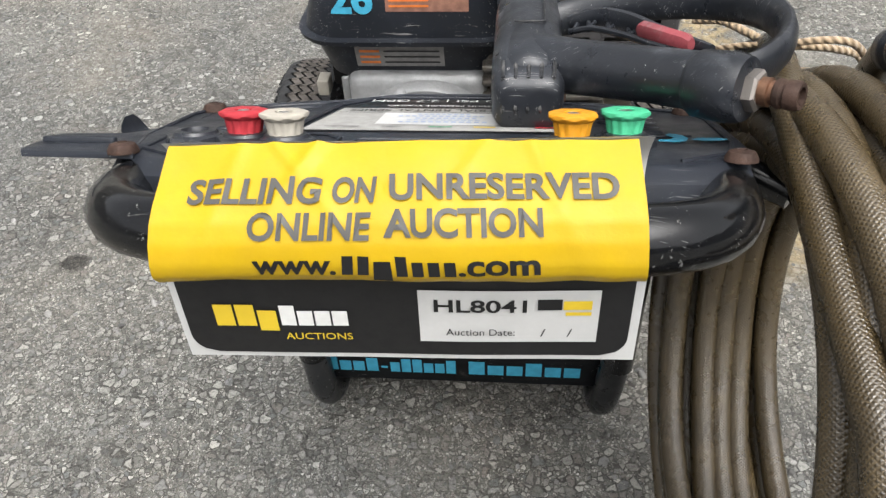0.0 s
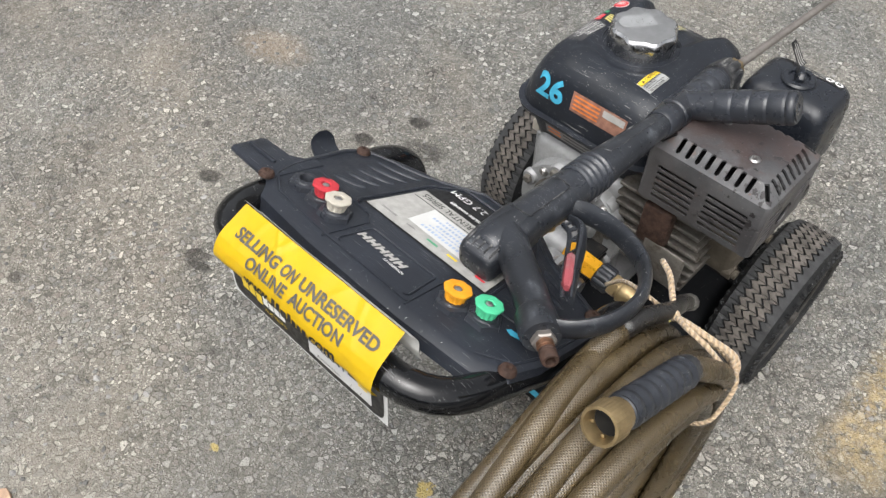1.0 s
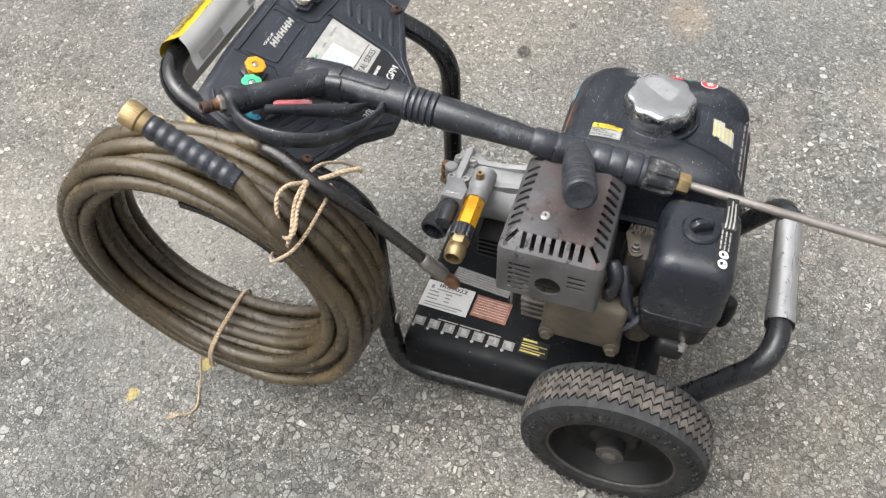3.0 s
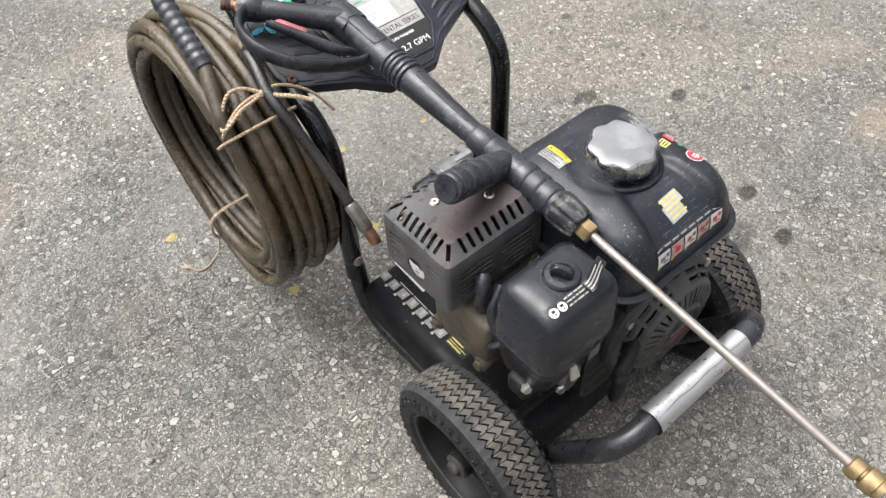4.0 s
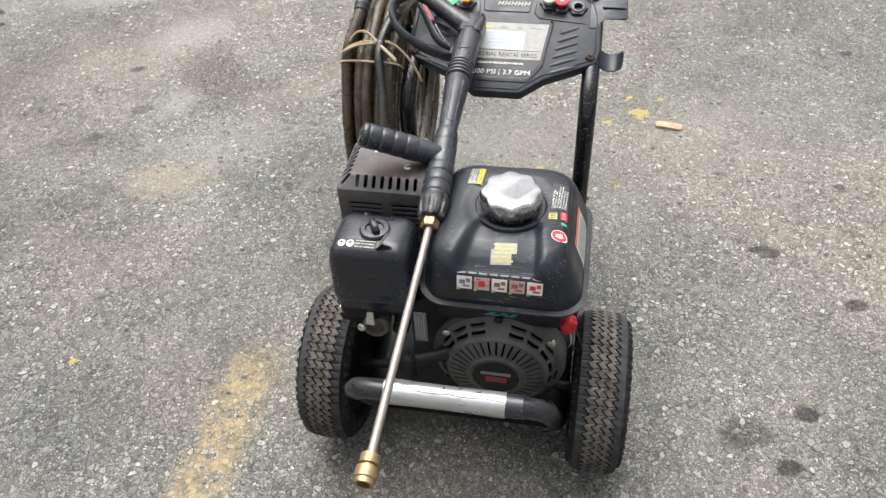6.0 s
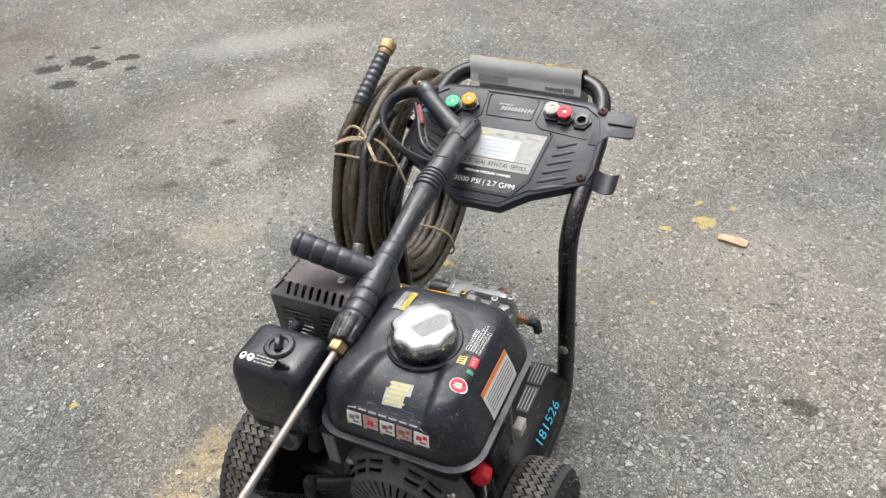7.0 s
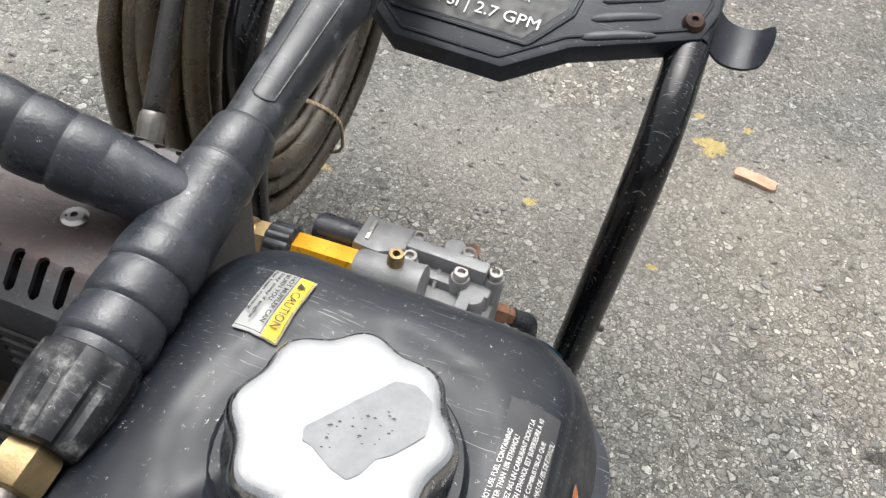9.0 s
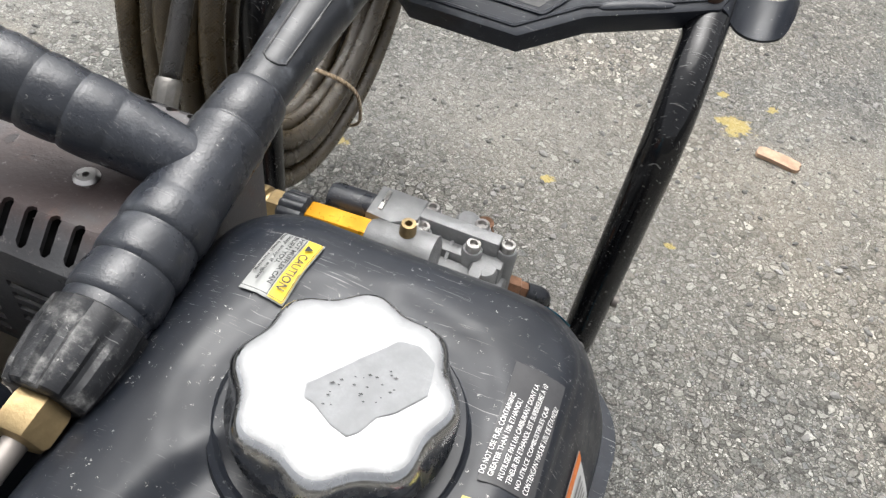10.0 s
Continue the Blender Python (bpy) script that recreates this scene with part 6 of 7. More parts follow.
for k in range(5):
    u = -0.0415 + k * 0.0205
    part("start_pictogram", sheet(rf(0.0008), 4, 2, u - 0.0090, u + 0.0090, -0.0095, 0.0085), white_print if k % 2 == 0 else pink_print, tank)
    part("pictogram_mark", bars(rf(0.0012), [(u - 0.004, u + 0.004, -0.004, 0.004), (u - 0.007, u - 0.002, 0.005, 0.0065)] if k == 1 else [(u - 0.006, u + 0.001, -0.002, 0.004), (u - 0.002, u + 0.006, -0.006, -0.003), (u + 0.002, u + 0.007, 0.001, 0.006)]), red_print if k in (1, 4) else (brown_print if k else grey_label), tank)
    part("pictogram_number", poly(rf(0.0014), [(u - 0.0075 + 0.0022 * math.cos(a), -0.0095 + 0.0022 * math.sin(a)) for a in (2 * math.pi * q / 12 for q in range(12))]), faded_yellow, tank)
# orange-topped warning on the side
sf = lambda lift: projected(tank_tree, (-0.110, 0.809, 0.367), (0, -1, 0), (0.25, 0, 1), (-1, 0, 0.3), lift)
part("warning_label", sheet(sf(0.0004), 10, 4, -0.037, 0.034, -0.022, 0.019), white_paper, tank, "white side label with an orange band")
part("warning_band", sheet(sf(0.0008), 10, 2, -0.037, 0.034, 0.0128, 0.019), orange_print, tank)
part("warning_lines", bars(sf(0.0008), [(-0.033, 0.030, 0.0070 - 0.0040 * k, 0.0086 - 0.0040 * k) for k in range(6)], n=8), grey_label, tank)
# front face
ff = lambda lift: projected(tank_tree, (0.0, 0.713, 0.372), (1, 0, 0), (0, 0, 1), (0, -1, 0.15), lift)
part("painted_number", lettering("26", ff(0.0016), -0.066, 0.004, 0.037, 0.030, 0.035), blue_marker, tank, "bright blue hand-painted number")
part("front_label", sheet(ff(0.0004), 10, 4, -0.037, 0.034, -0.009, 0.015), brown_print, tank)
part("front_label_band", bars(ff(0.0008), [(-0.034, 0.000, 0.010 - 0.005 * k, 0.012 - 0.005 * k) for k in range(4)]), orange_print, tank)
part("front_label_band", bars(ff(0.0008), [(0.004, 0.032, 0.005, 0.013)]), faded_white, tank)
fl = lambda lift: projected(tank_tree, (-0.029, 0.722, 0.317), (1, 0, 0), (0, 0, 1), (0, -1, -0.2), lift)
part("lower_label", sheet(fl(0.0004), 8, 3, -0.040, 0.040, -0.012, 0.012), grey_label, tank)
part("lower_label_band", bars(fl(0.0008), [(-0.036, -0.018, 0.006 - 0.007 * k, 0.009 - 0.007 * k) for k in range(3)]), orange_print, tank)
bar_parts("label_line", fl(0.0008), [(-0.014, 0.036, 0.0065 - 0.007 * k, 0.0085 - 0.007 * k) for k in range(3)], black_print, tank)
bf = lambda u, v: V(-0.0215 - u, 0.9092, 0.3215 + v)
part("painted_number", lettering("26", bf, 0.0, 0.0, 0.040, 0.0165, 0.03), surface("faded_blue", (0.03, 0.14, 0.15), 0.6), washer, "faded blue hand-painted number")
# sticker on the cap
cs = [(-0.011, 0.818), (-0.0205, 0.805), (-0.031, 0.791), (-0.038, 0.790), (-0.045, 0.794), (-0.0462, 0.800), (-0.047, 0.806), (-0.040, 0.816), (-0.0355, 0.8195), (-0.033, 0.826), (-0.030, 0.829), (-0.024, 0.8275), (-0.0205, 0.8255), (-0.016, 0.823), (-0.0125, 0.8225)]
random.seed(8)
for k in range(26):
    a, b = random.uniform(-0.038, -0.018), random.uniform(-0.006, 0.007)
    cx, cy = a, 0.812 + b + 0.6 * (a + 0.028)
    w = random.uniform(0.0003, 0.0009)
    part("sticker_fleck", poly(lambda u, v: V(u, v, 0.4338), [(cx - w, cy), (cx, cy - w * 0.5), (cx + w, cy + w * 0.3), (cx, cy + w * 0.6)]), notice_grey, cap)
part("cap_sticker", poly(lambda u, v: V(u, v, 0.4334), cs), surface("silver_sticker", (0.20, 0.205, 0.21), 0.6, var=0.12, scale=120), cap)
# air filter marks
aff = lambda lift: projected(filter_tree, (0.1335, 0.9005, 0.41), (-1, 0, 0), (0, -1, 0.0), Z, lift)
part("filter_sticker", sheet(aff(0.0003), 16, 4, -0.0405, 0.0080, -0.0085, 0.0060), black_print, air, "narrow glossy black sticker")
ring_pts = [(0.0047 * math.cos(a), 0.0047 * math.sin(a)) for a in (2 * math.pi * k / 18 for k in range(18))]
for u in (-0.0345, -0.0240):
    part("care_mark", poly(aff(0.0007), [(u + x, y - 0.0015) for x, y in ring_pts]), white_print, air)
    part("care_mark_inner", bars(aff(0.0010), [(u - 0.0018, u + 0.0018, -0.0020, 0.0010), (u - 0.0006, u + 0.0010, -0.0046, -0.0032)]), black_print, air)
random.seed(3)
for v0, end in ((0.0022, 0.004), (-0.0018, 0.005), (-0.0058, 0.004)):
    u = -0.0180
    while u < end:
        w = random.uniform(0.003, 0.008)
        part("sticker_line", bars(aff(0.0007), [(u, min(u + w, end + 0.002), v0, v0 + 0.0014)], n=2), faded_white, air)
        u += w + 0.0012
FLAP = spline([V(0.1262, 0, 0.4082), V(0.1215, 0, 0.4105), V(0.1165, 0, 0.4172), V(0.1115, 0, 0.4252), V(0.1068, 0, 0.4315)], 4)


def on_flap(u, v, lift=0.0):
    """The sticker's loose end: u from its root (0) to its tip (1), v across it in metres."""
    k = min(len(FLAP) - 2, int(u * (len(FLAP) - 1)))
    q = FLAP[k].lerp(FLAP[k + 1], u * (len(FLAP) - 1) - k)
    d = (FLAP[k + 1] - FLAP[k]).normalized()
    return q + V(-d.z, 0, d.x) * -lift + V(0, 0.9020 - v - 0.002 * u + 0.0008 * math.sin(5 * u), 0)


flap = part("loose_sticker_end", sheet(lambda u, v: on_flap(u, v * (1 - 0.25 * u * u)), 16, 4, 0.0, 1.0, -0.0075, 0.0065), black_print, air, "curled-up loose end of the sticker")
for v0, u1 in ((0.0022, 0.75), (-0.0014, 0.92), (-0.0050, 0.85)):
    for lift in (0.0004, -0.0004):
        part("sticker_line", sheet(lambda u, v: on_flap(u, v * (1 - 0.25 * u * u), lift), 12, 1, 0.06, u1, v0, v0 + 0.0016), faded_white, air)
for x, y, z in ((0.186, 0.893, 0.279), (0.156, 0.912, 0.269)):
    part("bolt", lathe([(0.0062, -0.004), (0.0062, 0.003), (0.0045, 0.005), (0.0, 0.005)], frame_of((x, y, z), (0.3, 1, 0.3)), 6), steel, air)
part("carburettor_lug", rbox(0.146, 0.192, 0.868, 0.897, 0.256, 0.284, 0.007, 3), engine_black, air)
part("choke_body", lathe([(0.0, -0.020), (0.016, -0.020), (0.0175, -0.016), (0.0175, 0.010), (0.015, 0.013), (0.011, 0.013), (0.010, 0.006), (0.0, 0.006)], frame_of((0.140, 0.900, 0.268), (-0.1, 1, 0.1)), 24), dirty_alloy, air, "grimy alloy carburettor throat")
part("intake_elbow", sweep(spline([V(0.122, 0.860, 0.292), V(0.112, 0.880, 0.284), V(0.108, 0.890, 0.268), V(0.112, 0.892, 0.248)], 5), [0.011] * 16, 14), engine_black, air)
# recoil details
part("maker_badge", disc(lambda u, v: rm @ V(-u, -v, 0.0458), 0.030), engine_black, recoil)
rfm = lambda lift: (lambda u, v: V(RC[0] - u, RC[1] + 0.0455 + lift, RC[2] + v))
part("maker_mark", bars(rfm(0.0006), [(-0.019, 0.019, 0.004, 0.010)]), grey_label, recoil)
part("maker_mark", bars(rfm(0.0006), [(-0.013, 0.014, -0.010, 0.001)]), surface("dark_red_print", (0.20, 0.03, 0.035), 0.5), recoil, "dull red mark")
for a in (35, 90, 145, 215, 325):
    q = V(RC[0] + 0.080 * math.cos(radians(a)), RC[1] + 0.017, RC[2] + 0.080 * math.sin(radians(a)))
    part("bolt", lathe([(0.0055, 0.0), (0.0055, 0.004), (0.003, 0.0055), (0.0, 0.0055)], frame_of(q, (0, 1, 0)), 12), steel if a in (35, 145) else engine_black, recoil)
ph = sweep(spline([V(0.040, 0.917, 0.246), V(0.064, 0.928, 0.244), V(0.090, 0.936, 0.242)], 4), 0.009, 14)
part("starter_rope_boss", ph, engine_black, recoil)
part("pull_handle", sweep(spline([V(0.0900, 0.939, 0.256), V(0.0915, 0.941, 0.240), V(0.0925, 0.941, 0.224), V(0.0930, 0.939, 0.205)], 5), [0.0040, 0.0075, 0.0088, 0.0092, 0.0092, 0.0090, 0.0088, 0.0086, 0.0084, 0.0082, 0.0080, 0.0076, 0.0072, 0.0066, 0.0058, 0.0042], 16), engine_black, recoil, "black pull-start handle")
part("serial_plate", rbox(0.075, 0.092, 0.8955, 0.8975, 0.234, 0.290, 0.0008, 1), grey_label, washer, "grey serial plate with illegible print")
part("serial_lines", bars(lambda u, v: V(0.0835 - u, 0.8982, v), [(-0.0065 + 0.0034 * k, -0.0047 + 0.0034 * k, 0.239 + 0.003 * (k % 2), 0.288 - 0.004 * (k % 3)) for k in range(4)]), faded_white, washer)
# switch with a red knob and looped leads
sw = lathe([(0.009, 0.0), (0.010, 0.003), (0.0125, 0.006), (0.0125, 0.017), (0.0105, 0.021), (0.0, 0.0215)], frame_of((-0.099, 0.853, 0.262), (-0.25, 1, 0.05)), 24, wob=lambda a, r, h: 1 - 0.04 * math.cos(8 * a) if h > 0.004 else 1)
part("stop_switch", sw, red_plastic, washer, "shiny red stop switch")
part("switch_body", rbox(-0.114, -0.090, 0.800, 0.853, 0.240, 0.285, 0.004, 2), engine_black, washer)
part("switch_lead", sweep(spline([V(-0.112, 0.86, 0.250), V(-0.122, 0.868, 0.228), V(-0.121, 0.862, 0.205), V(-0.110, 0.855, 0.214), V(-0.106, 0.84, 0.240)], 6), 0.0015, 8), wire_black, washer)
part("switch_lead", sweep(spline([V(-0.106, 0.866, 0.252), V(-0.109, 0.872, 0.235), V(-0.106, 0.868, 0.220)], 6), 0.0013, 8), white_rubber, washer)
part("connector", rbox(-0.124, -0.112, 0.770, 0.790, 0.245, 0.262, 0.002, 2), white_rubber, washer, "pale plug connector")
# carburettor, linkage and hoses between muffler and filter
part("carburettor", rbox(0.075, 0.128, 0.815, 0.842, 0.285, 0.335, 0.006, 2), dirty_alloy, washer)
part("breather_hose", sweep(spline([V(0.150, 0.815, 0.345), V(0.168, 0.822, 0.330), V(0.172, 0.832, 0.300), V(0.165, 0.838, 0.280), V(0.150, 0.845, 0.278)], 6), 0.0065, 12), gun_rubber, washer)
arm = part("governor_arm", prism(rrect(0.0075, 0.0190, 0.007, 5), 0.0, 0.0025, Matrix.Translation((0.1125, 0.8205, 0.3385)) @ Matrix.Rotation(-1.28, 4, "Z"), bevel=0.0006), cover_alloy, washer, "flat dusty governor arm")
part("arm_bolt", lathe([(0.0062, 0.0), (0.0062, 0.0015), (0.0046, 0.0018), (0.0046, 0.006), (0.0025, 0.0065), (0.0025, 0.011), (0.0, 0.0112)], Matrix.Translation((0.1205, 0.8230, 0.341)), 18), dirty_alloy, arm)
# flat dark disc drawn as the shade in a hole
part("arm_hole", lathe([(0.0022, 0.0), (0.0, 0.0002)], Matrix.Translation((0.0995, 0.8165, 0.3412)), 14), hole_shade, arm)
part("carburettor_bowl", lathe([(0.008, 0.232), (0.016, 0.236), (0.0175, 0.242), (0.0175, 0.268), (0.019, 0.270), (0.019, 0.275), (0.0, 0.276)], Matrix.Translation((0.150, 0.846, 0)), 24), cover_alloy, washer, "grimy carburettor bowl")
part("carburettor_bowl_bolt", lathe([(0.0055, 0.226), (0.0055, 0.234), (0.0, 0.234)], Matrix.Translation((0.150, 0.846, 0)), 6), rust_steel, washer)
part("choke_lever", prism([(-0.0042, -0.010), (0.0036, -0.010), (0.0058, 0.008), (-0.0060, 0.008)], 0.0, 0.0035, frame_of((0.1425, 0.9155, 0.291), (0.1, 1, 0.35), (1, 0, 0)) @ Matrix.Rotation(math.pi / 2, 4, "Z"), bevel=0.001), white_rubber, washer, "pale choke lever")
part("fuel_line", sweep(spline([V(0.120, 0.848, 0.262), V(0.105, 0.866, 0.256), V(0.092, 0.872, 0.272), V(0.085, 0.868, 0.300)], 6), 0.0038, 10), wire_black, washer)
part("governor_spring", sweep([V(0.100 + 0.004 * math.cos(k * 1.1), 0.812 + k * 0.0008, 0.348 + 0.004 * math.sin(k * 1.1)) for k in range(36)], 0.0008, 6), dirty_alloy, washer)
part("spark_plug_boot", sweep(spline([V(0.164, 0.803, 0.366), V(0.172, 0.811, 0.352), V(0.171, 0.809, 0.330), V(0.170, 0.808, 0.312)], 5), [0.006, 0.0075, 0.0082, 0.0085, 0.0085, 0.0082, 0.008, 0.0072, 0.0078, 0.0084, 0.0086, 0.0084, 0.008, 0.0075, 0.007, 0.0062], 14), gun_rubber, washer, "ribbed grey spark plug boot")
part("ignition_lead", sweep(spline([V(0.170, 0.808, 0.314), V(0.169, 0.814, 0.282), V(0.174, 0.824, 0.268), V(0.180, 0.834, 0.282), V(0.170, 0.846, 0.292)], 6), 0.0042, 10), gun_rubber, washer)
part("exhaust_flange", rbox(0.085, 0.120, 0.698, 0.716, 0.262, 0.318, 0.004, 2), rust_steel, washer, "rusty exhaust flange")
part("heat_bracket", rbox(0.098, 0.150, 0.697, 0.701, 0.218, 0.272, 0.003, 2), dirty_alloy, washer)

# ---- pump ----
PX, PZ = -0.004, 0.234
body = lathe([(0.052, 0.0), (0.052, 0.008), (0.047, 0.011), (0.039, 0.021), (0.0350, 0.025), (0.0345, 0.048), (0.0358, 0.0485), (0.0358, 0.0545), (0.0345, 0.055), (0.0345, 0.094), (0.031, 0.098), (0.0, 0.098)], frame_of((PX, 0.716, PZ), (0, -1, 0)), 48)
pump = part("pump", body, cast_alloy, washer, "grey cast alloy high-pressure pump")
YZ = Matrix(((0, 0, 1, 0), (1, 0, 0, 0), (0, 1, 0, 0), (0, 0, 0, 1)))  # outline in y, z raised along x
for xx in (0.012, -0.022):
    part("brace", prism([(0.606, 0.258), (0.606, 0.2675), (0.640, 0.2695), (0.694, 0.2790), (0.706, 0.2790), (0.706, 0.250), (0.690, 0.256), (0.655, 0.262)], xx - 0.004, xx + 0.004, YZ, bevel=0.001), cast_alloy, pump)
for xx, zz in ((0.040, 0.270), (-0.048, 0.270), (0.044, 0.200), (-0.052, 0.200)):
    part("flange_ear", lathe([(0.0105, 0.0), (0.0105, 0.012), (0.0095, 0.0135), (0.0, 0.0135)], frame_of((xx, 0.7155, zz), (0, -1, 0)), 18), cast_alloy, pump)
    part("flange_screw", lathe([(0.0055, 0.013), (0.0055, 0.019), (0.0048, 0.020), (0.0028, 0.020), (0.0026, 0.017), (0.0, 0.017)], frame_of((xx, 0.7155, zz), (0, -1, 0)), 12), steel, pump)
hd = rbox(-0.041, 0.036, 0.573, 0.620, 0.206, 0.252, 0.005, 2)
rbox(-0.020, 0.028, 0.604, 0.626, 0.214, 0.262, 0.005, 2, bm=hd)
part("pump_head", hd, cast_alloy, pump)
BOSS = ((0.0210, 0.5820), (0.0206, 0.6008), (-0.0141, 0.5809), (-0.0145, 0.5998), (-0.0354, 0.5902))
mf = rbox(-0.037, 0.030, 0.5765, 0.605, 0.244, 0.2672, 0.003, 2)
for xx, yy in BOSS:
    lathe([(0.0074, 0.232), (0.0070, 0.2705), (0.0062, 0.2722), (0.0, 0.2722)], Matrix.Translation((xx, yy, 0)), 18, mf)
part("manifold", mf, cast_alloy, pump)
part("manifold_bar", rbox(-0.0305, 0.026, 0.5862, 0.5962, 0.258, 0.2795, 0.0016, 2), cast_alloy, pump)
part("valve_cap", lathe([(0.0095, 0.250), (0.0095, 0.2640), (0.0080, 0.2665), (0.0040, 0.2672), (0.0, 0.2672)], Matrix.Translation((-0.0255, 0.6060, 0)), 24), cast_alloy, pump)
part("valve_cap", lathe([(0.0088, 0.250), (0.0088, 0.2680), (0.0070, 0.2705), (0.0, 0.2710)], Matrix.Translation((-0.0030, 0.5745, 0)), 24), cast_alloy, pump)
for k in range(2):
    part("casting_web", prism([(0.596, 0.255), (0.596, 0.2690), (0.606, 0.2650), (0.614, 0.255)], -0.0010 + 0.009 * k, 0.0012 + 0.009 * k, YZ), cast_alloy, pump)
ul = prism([(0.0245, 0.5805), (0.0575, 0.5810), (0.0580, 0.6085), (0.0400, 0.6100), (0.0245, 0.6000)], 0.246, 0.2800, bevel=0.0016)
part("unloader_block", ul, cast_alloy, pump)
part("unloader_slot", rbox(0.0490, 0.0520, 0.5845, 0.6030, 0.2795, 0.2812, 0.0007, 2), steel, pump)
for xx, yy in BOSS:
    part("socket_screw", lathe([(0.0050, 0.0), (0.0050, 0.0050), (0.0044, 0.0057), (0.0028, 0.0057), (0.0026, 0.0025), (0.0, 0.0025)], Matrix.Translation((xx, yy, 0.2718)), 18), steel, pump, "bright socket screw")
part("unloader_knob", lathe([(0.0098, -0.004), (0.0112, -0.001), (0.0114, 0.008), (0.0110, 0.026), (0.0098, 0.0305), (0.0060, 0.0318), (0.0, 0.0318)], frame_of((0.0590, 0.5935, 0.2660), (1, 0.0, -0.03)), 28), gun_rubber, pump, "black rubber-covered knob")
ax = V(1, 0.0, -0.07)
o = V(0.034, 0.6225, 0.2735)
part("outlet_stub", lathe([(0.0150, -0.030), (0.0150, -0.006), (0.0138, 0.0), (0.0138, 0.012), (0.0128, 0.015), (0.0, 0.015)], frame_of(o, ax), 28), cast_alloy, pump)
part("outlet_valve", lathe([(0.0112, 0.014), (0.0124, 0.016), (0.0124, 0.056), (0.0108, 0.059), (0.0, 0.059)], frame_of(o, ax), 36, wob=hexr), gold_anodised, pump, "orange anodised outlet valve")
part("outlet_collar", lathe([(0.0125, 0.057), (0.0152, 0.059), (0.0152, 0.074), (0.0135, 0.076), (0.0, 0.076)], frame_of(o, ax), 60, wob=lambda a, r, h: 1 - 0.09 * max(0, math.cos(12 * a))), gun_plastic, pump, "ribbed black collar")
part("coupling_hex", lathe([(0.0118, 0.075), (0.0126, 0.076), (0.0126, 0.0835), (0.0116, 0.085), (0.0, 0.085)], frame_of(o, ax), 36, wob=hexr), brass, pump)
part("outlet_coupling", lathe([(0.0096, 0.084), (0.0098, 0.087), (0.0122, 0.0880), (0.0128, 0.0895), (0.0128, 0.0965), (0.0118, 0.0980), (0.0118, 0.1030), (0.0112, 0.1045), (0.0086, 0.1045), (0.0082, 0.090), (0.0035, 0.090), (0.003, 0.096), (0.0, 0.096)], frame_of(o, ax), 36), brass, pump, "brass quick coupling")
part("oil_plug", lathe([(0.0090, 0.268), (0.0090, 0.280), (0.0056, 0.2815), (0.0052, 0.294), (0.0046, 0.2975), (0.0024, 0.2975), (0.0022, 0.290), (0.0, 0.290)], Matrix.Translation((0.0239, 0.621, 0)), 36, wob=lambda a, r, h: hexr(a, r, h) if r > 0.006 else 1.0), brass, pump, "brass breather plug")
part("inlet_union", lathe([(0.010, -0.03), (0.012, 0.0), (0.0175, 0.002), (0.0180, 0.020), (0.0165, 0.022), (0.0135, 0.022), (0.0130, 0.004), (0.0, 0.004)], frame_of((0.038, 0.569, 0.207), (1, -0.1, -0.1)), 40, wob=lambda a, r, h: 1 - 0.06 * max(0, math.cos(8 * a)) if r > 0.0155 else 1), gun_plastic, pump, "black garden-hose inlet")
part("inlet_pipe", sweep([(0.012, 0.582, 0.222), (0.042, 0.570, 0.208)], 0.012, 16), gun_rubber, pump)
part("relief_valve", lathe([(0.0092, -0.004), (0.0092, 0.003), (0.0078, 0.004), (0.0078, 0.013), (0.0062, 0.014), (0.0062, 0.021), (0.0, 0.021)], frame_of((-0.036, 0.580, 0.226), (-1, -0.3, -0.3)), 6), copper, pump, "copper relief valve")
part("relief_outlet", sweep(fillet([(-0.054, 0.575, 0.221), (-0.066, 0.571, 0.217), (-0.068, 0.570, 0.200)], 0.006), 0.0068, 14), gun_rubber, pump)
part("bypass_fitting", lathe([(0.0075, -0.010), (0.0075, 0.004), (0.0060, 0.005), (0.0060, 0.013), (0.0040, 0.014), (0.0, 0.014)], Matrix.Translation((-0.0130, 0.5635, 0.2480)), 18), copper, pump, "small copper fitting")
part("bypass_union", lathe([(0.0085, -0.020), (0.0092, -0.018), (0.0092, -0.010), (0.0, -0.009)], Matrix.Translation((-0.0130, 0.5635, 0.2480)), 6), brass, pump)
for k in range(5):
    part("pump_rib", rbox(0.004, 0.058, 0.628, 0.712, 0.176 + k * 0.0088, 0.1800 + k * 0.0088, 0.001, 1), engine_black, pump)

# ---- deck labels ----


def on_deck(cx, cy, turn):
    c, s = math.cos(turn), math.sin(turn)
    return lambda h: (lambda u, v: V(cx - (-u * s + v * c), cy + u * c + v * s, DZ + h))


sp = on_deck(0.098, 0.598, 0.03)
part("spec_label", poly(sp(0.0005), [(-0.034, 0.022), (0.034, 0.022), (0.034, -0.022), (-0.034, -0.022)]), white_paper, deck, "white specification label")
part("spec_lettering", lettering("IR61022", sp(0.0009), 0.004, 0.0165, 0.040, 0.0062, 0.015), black_print, deck)
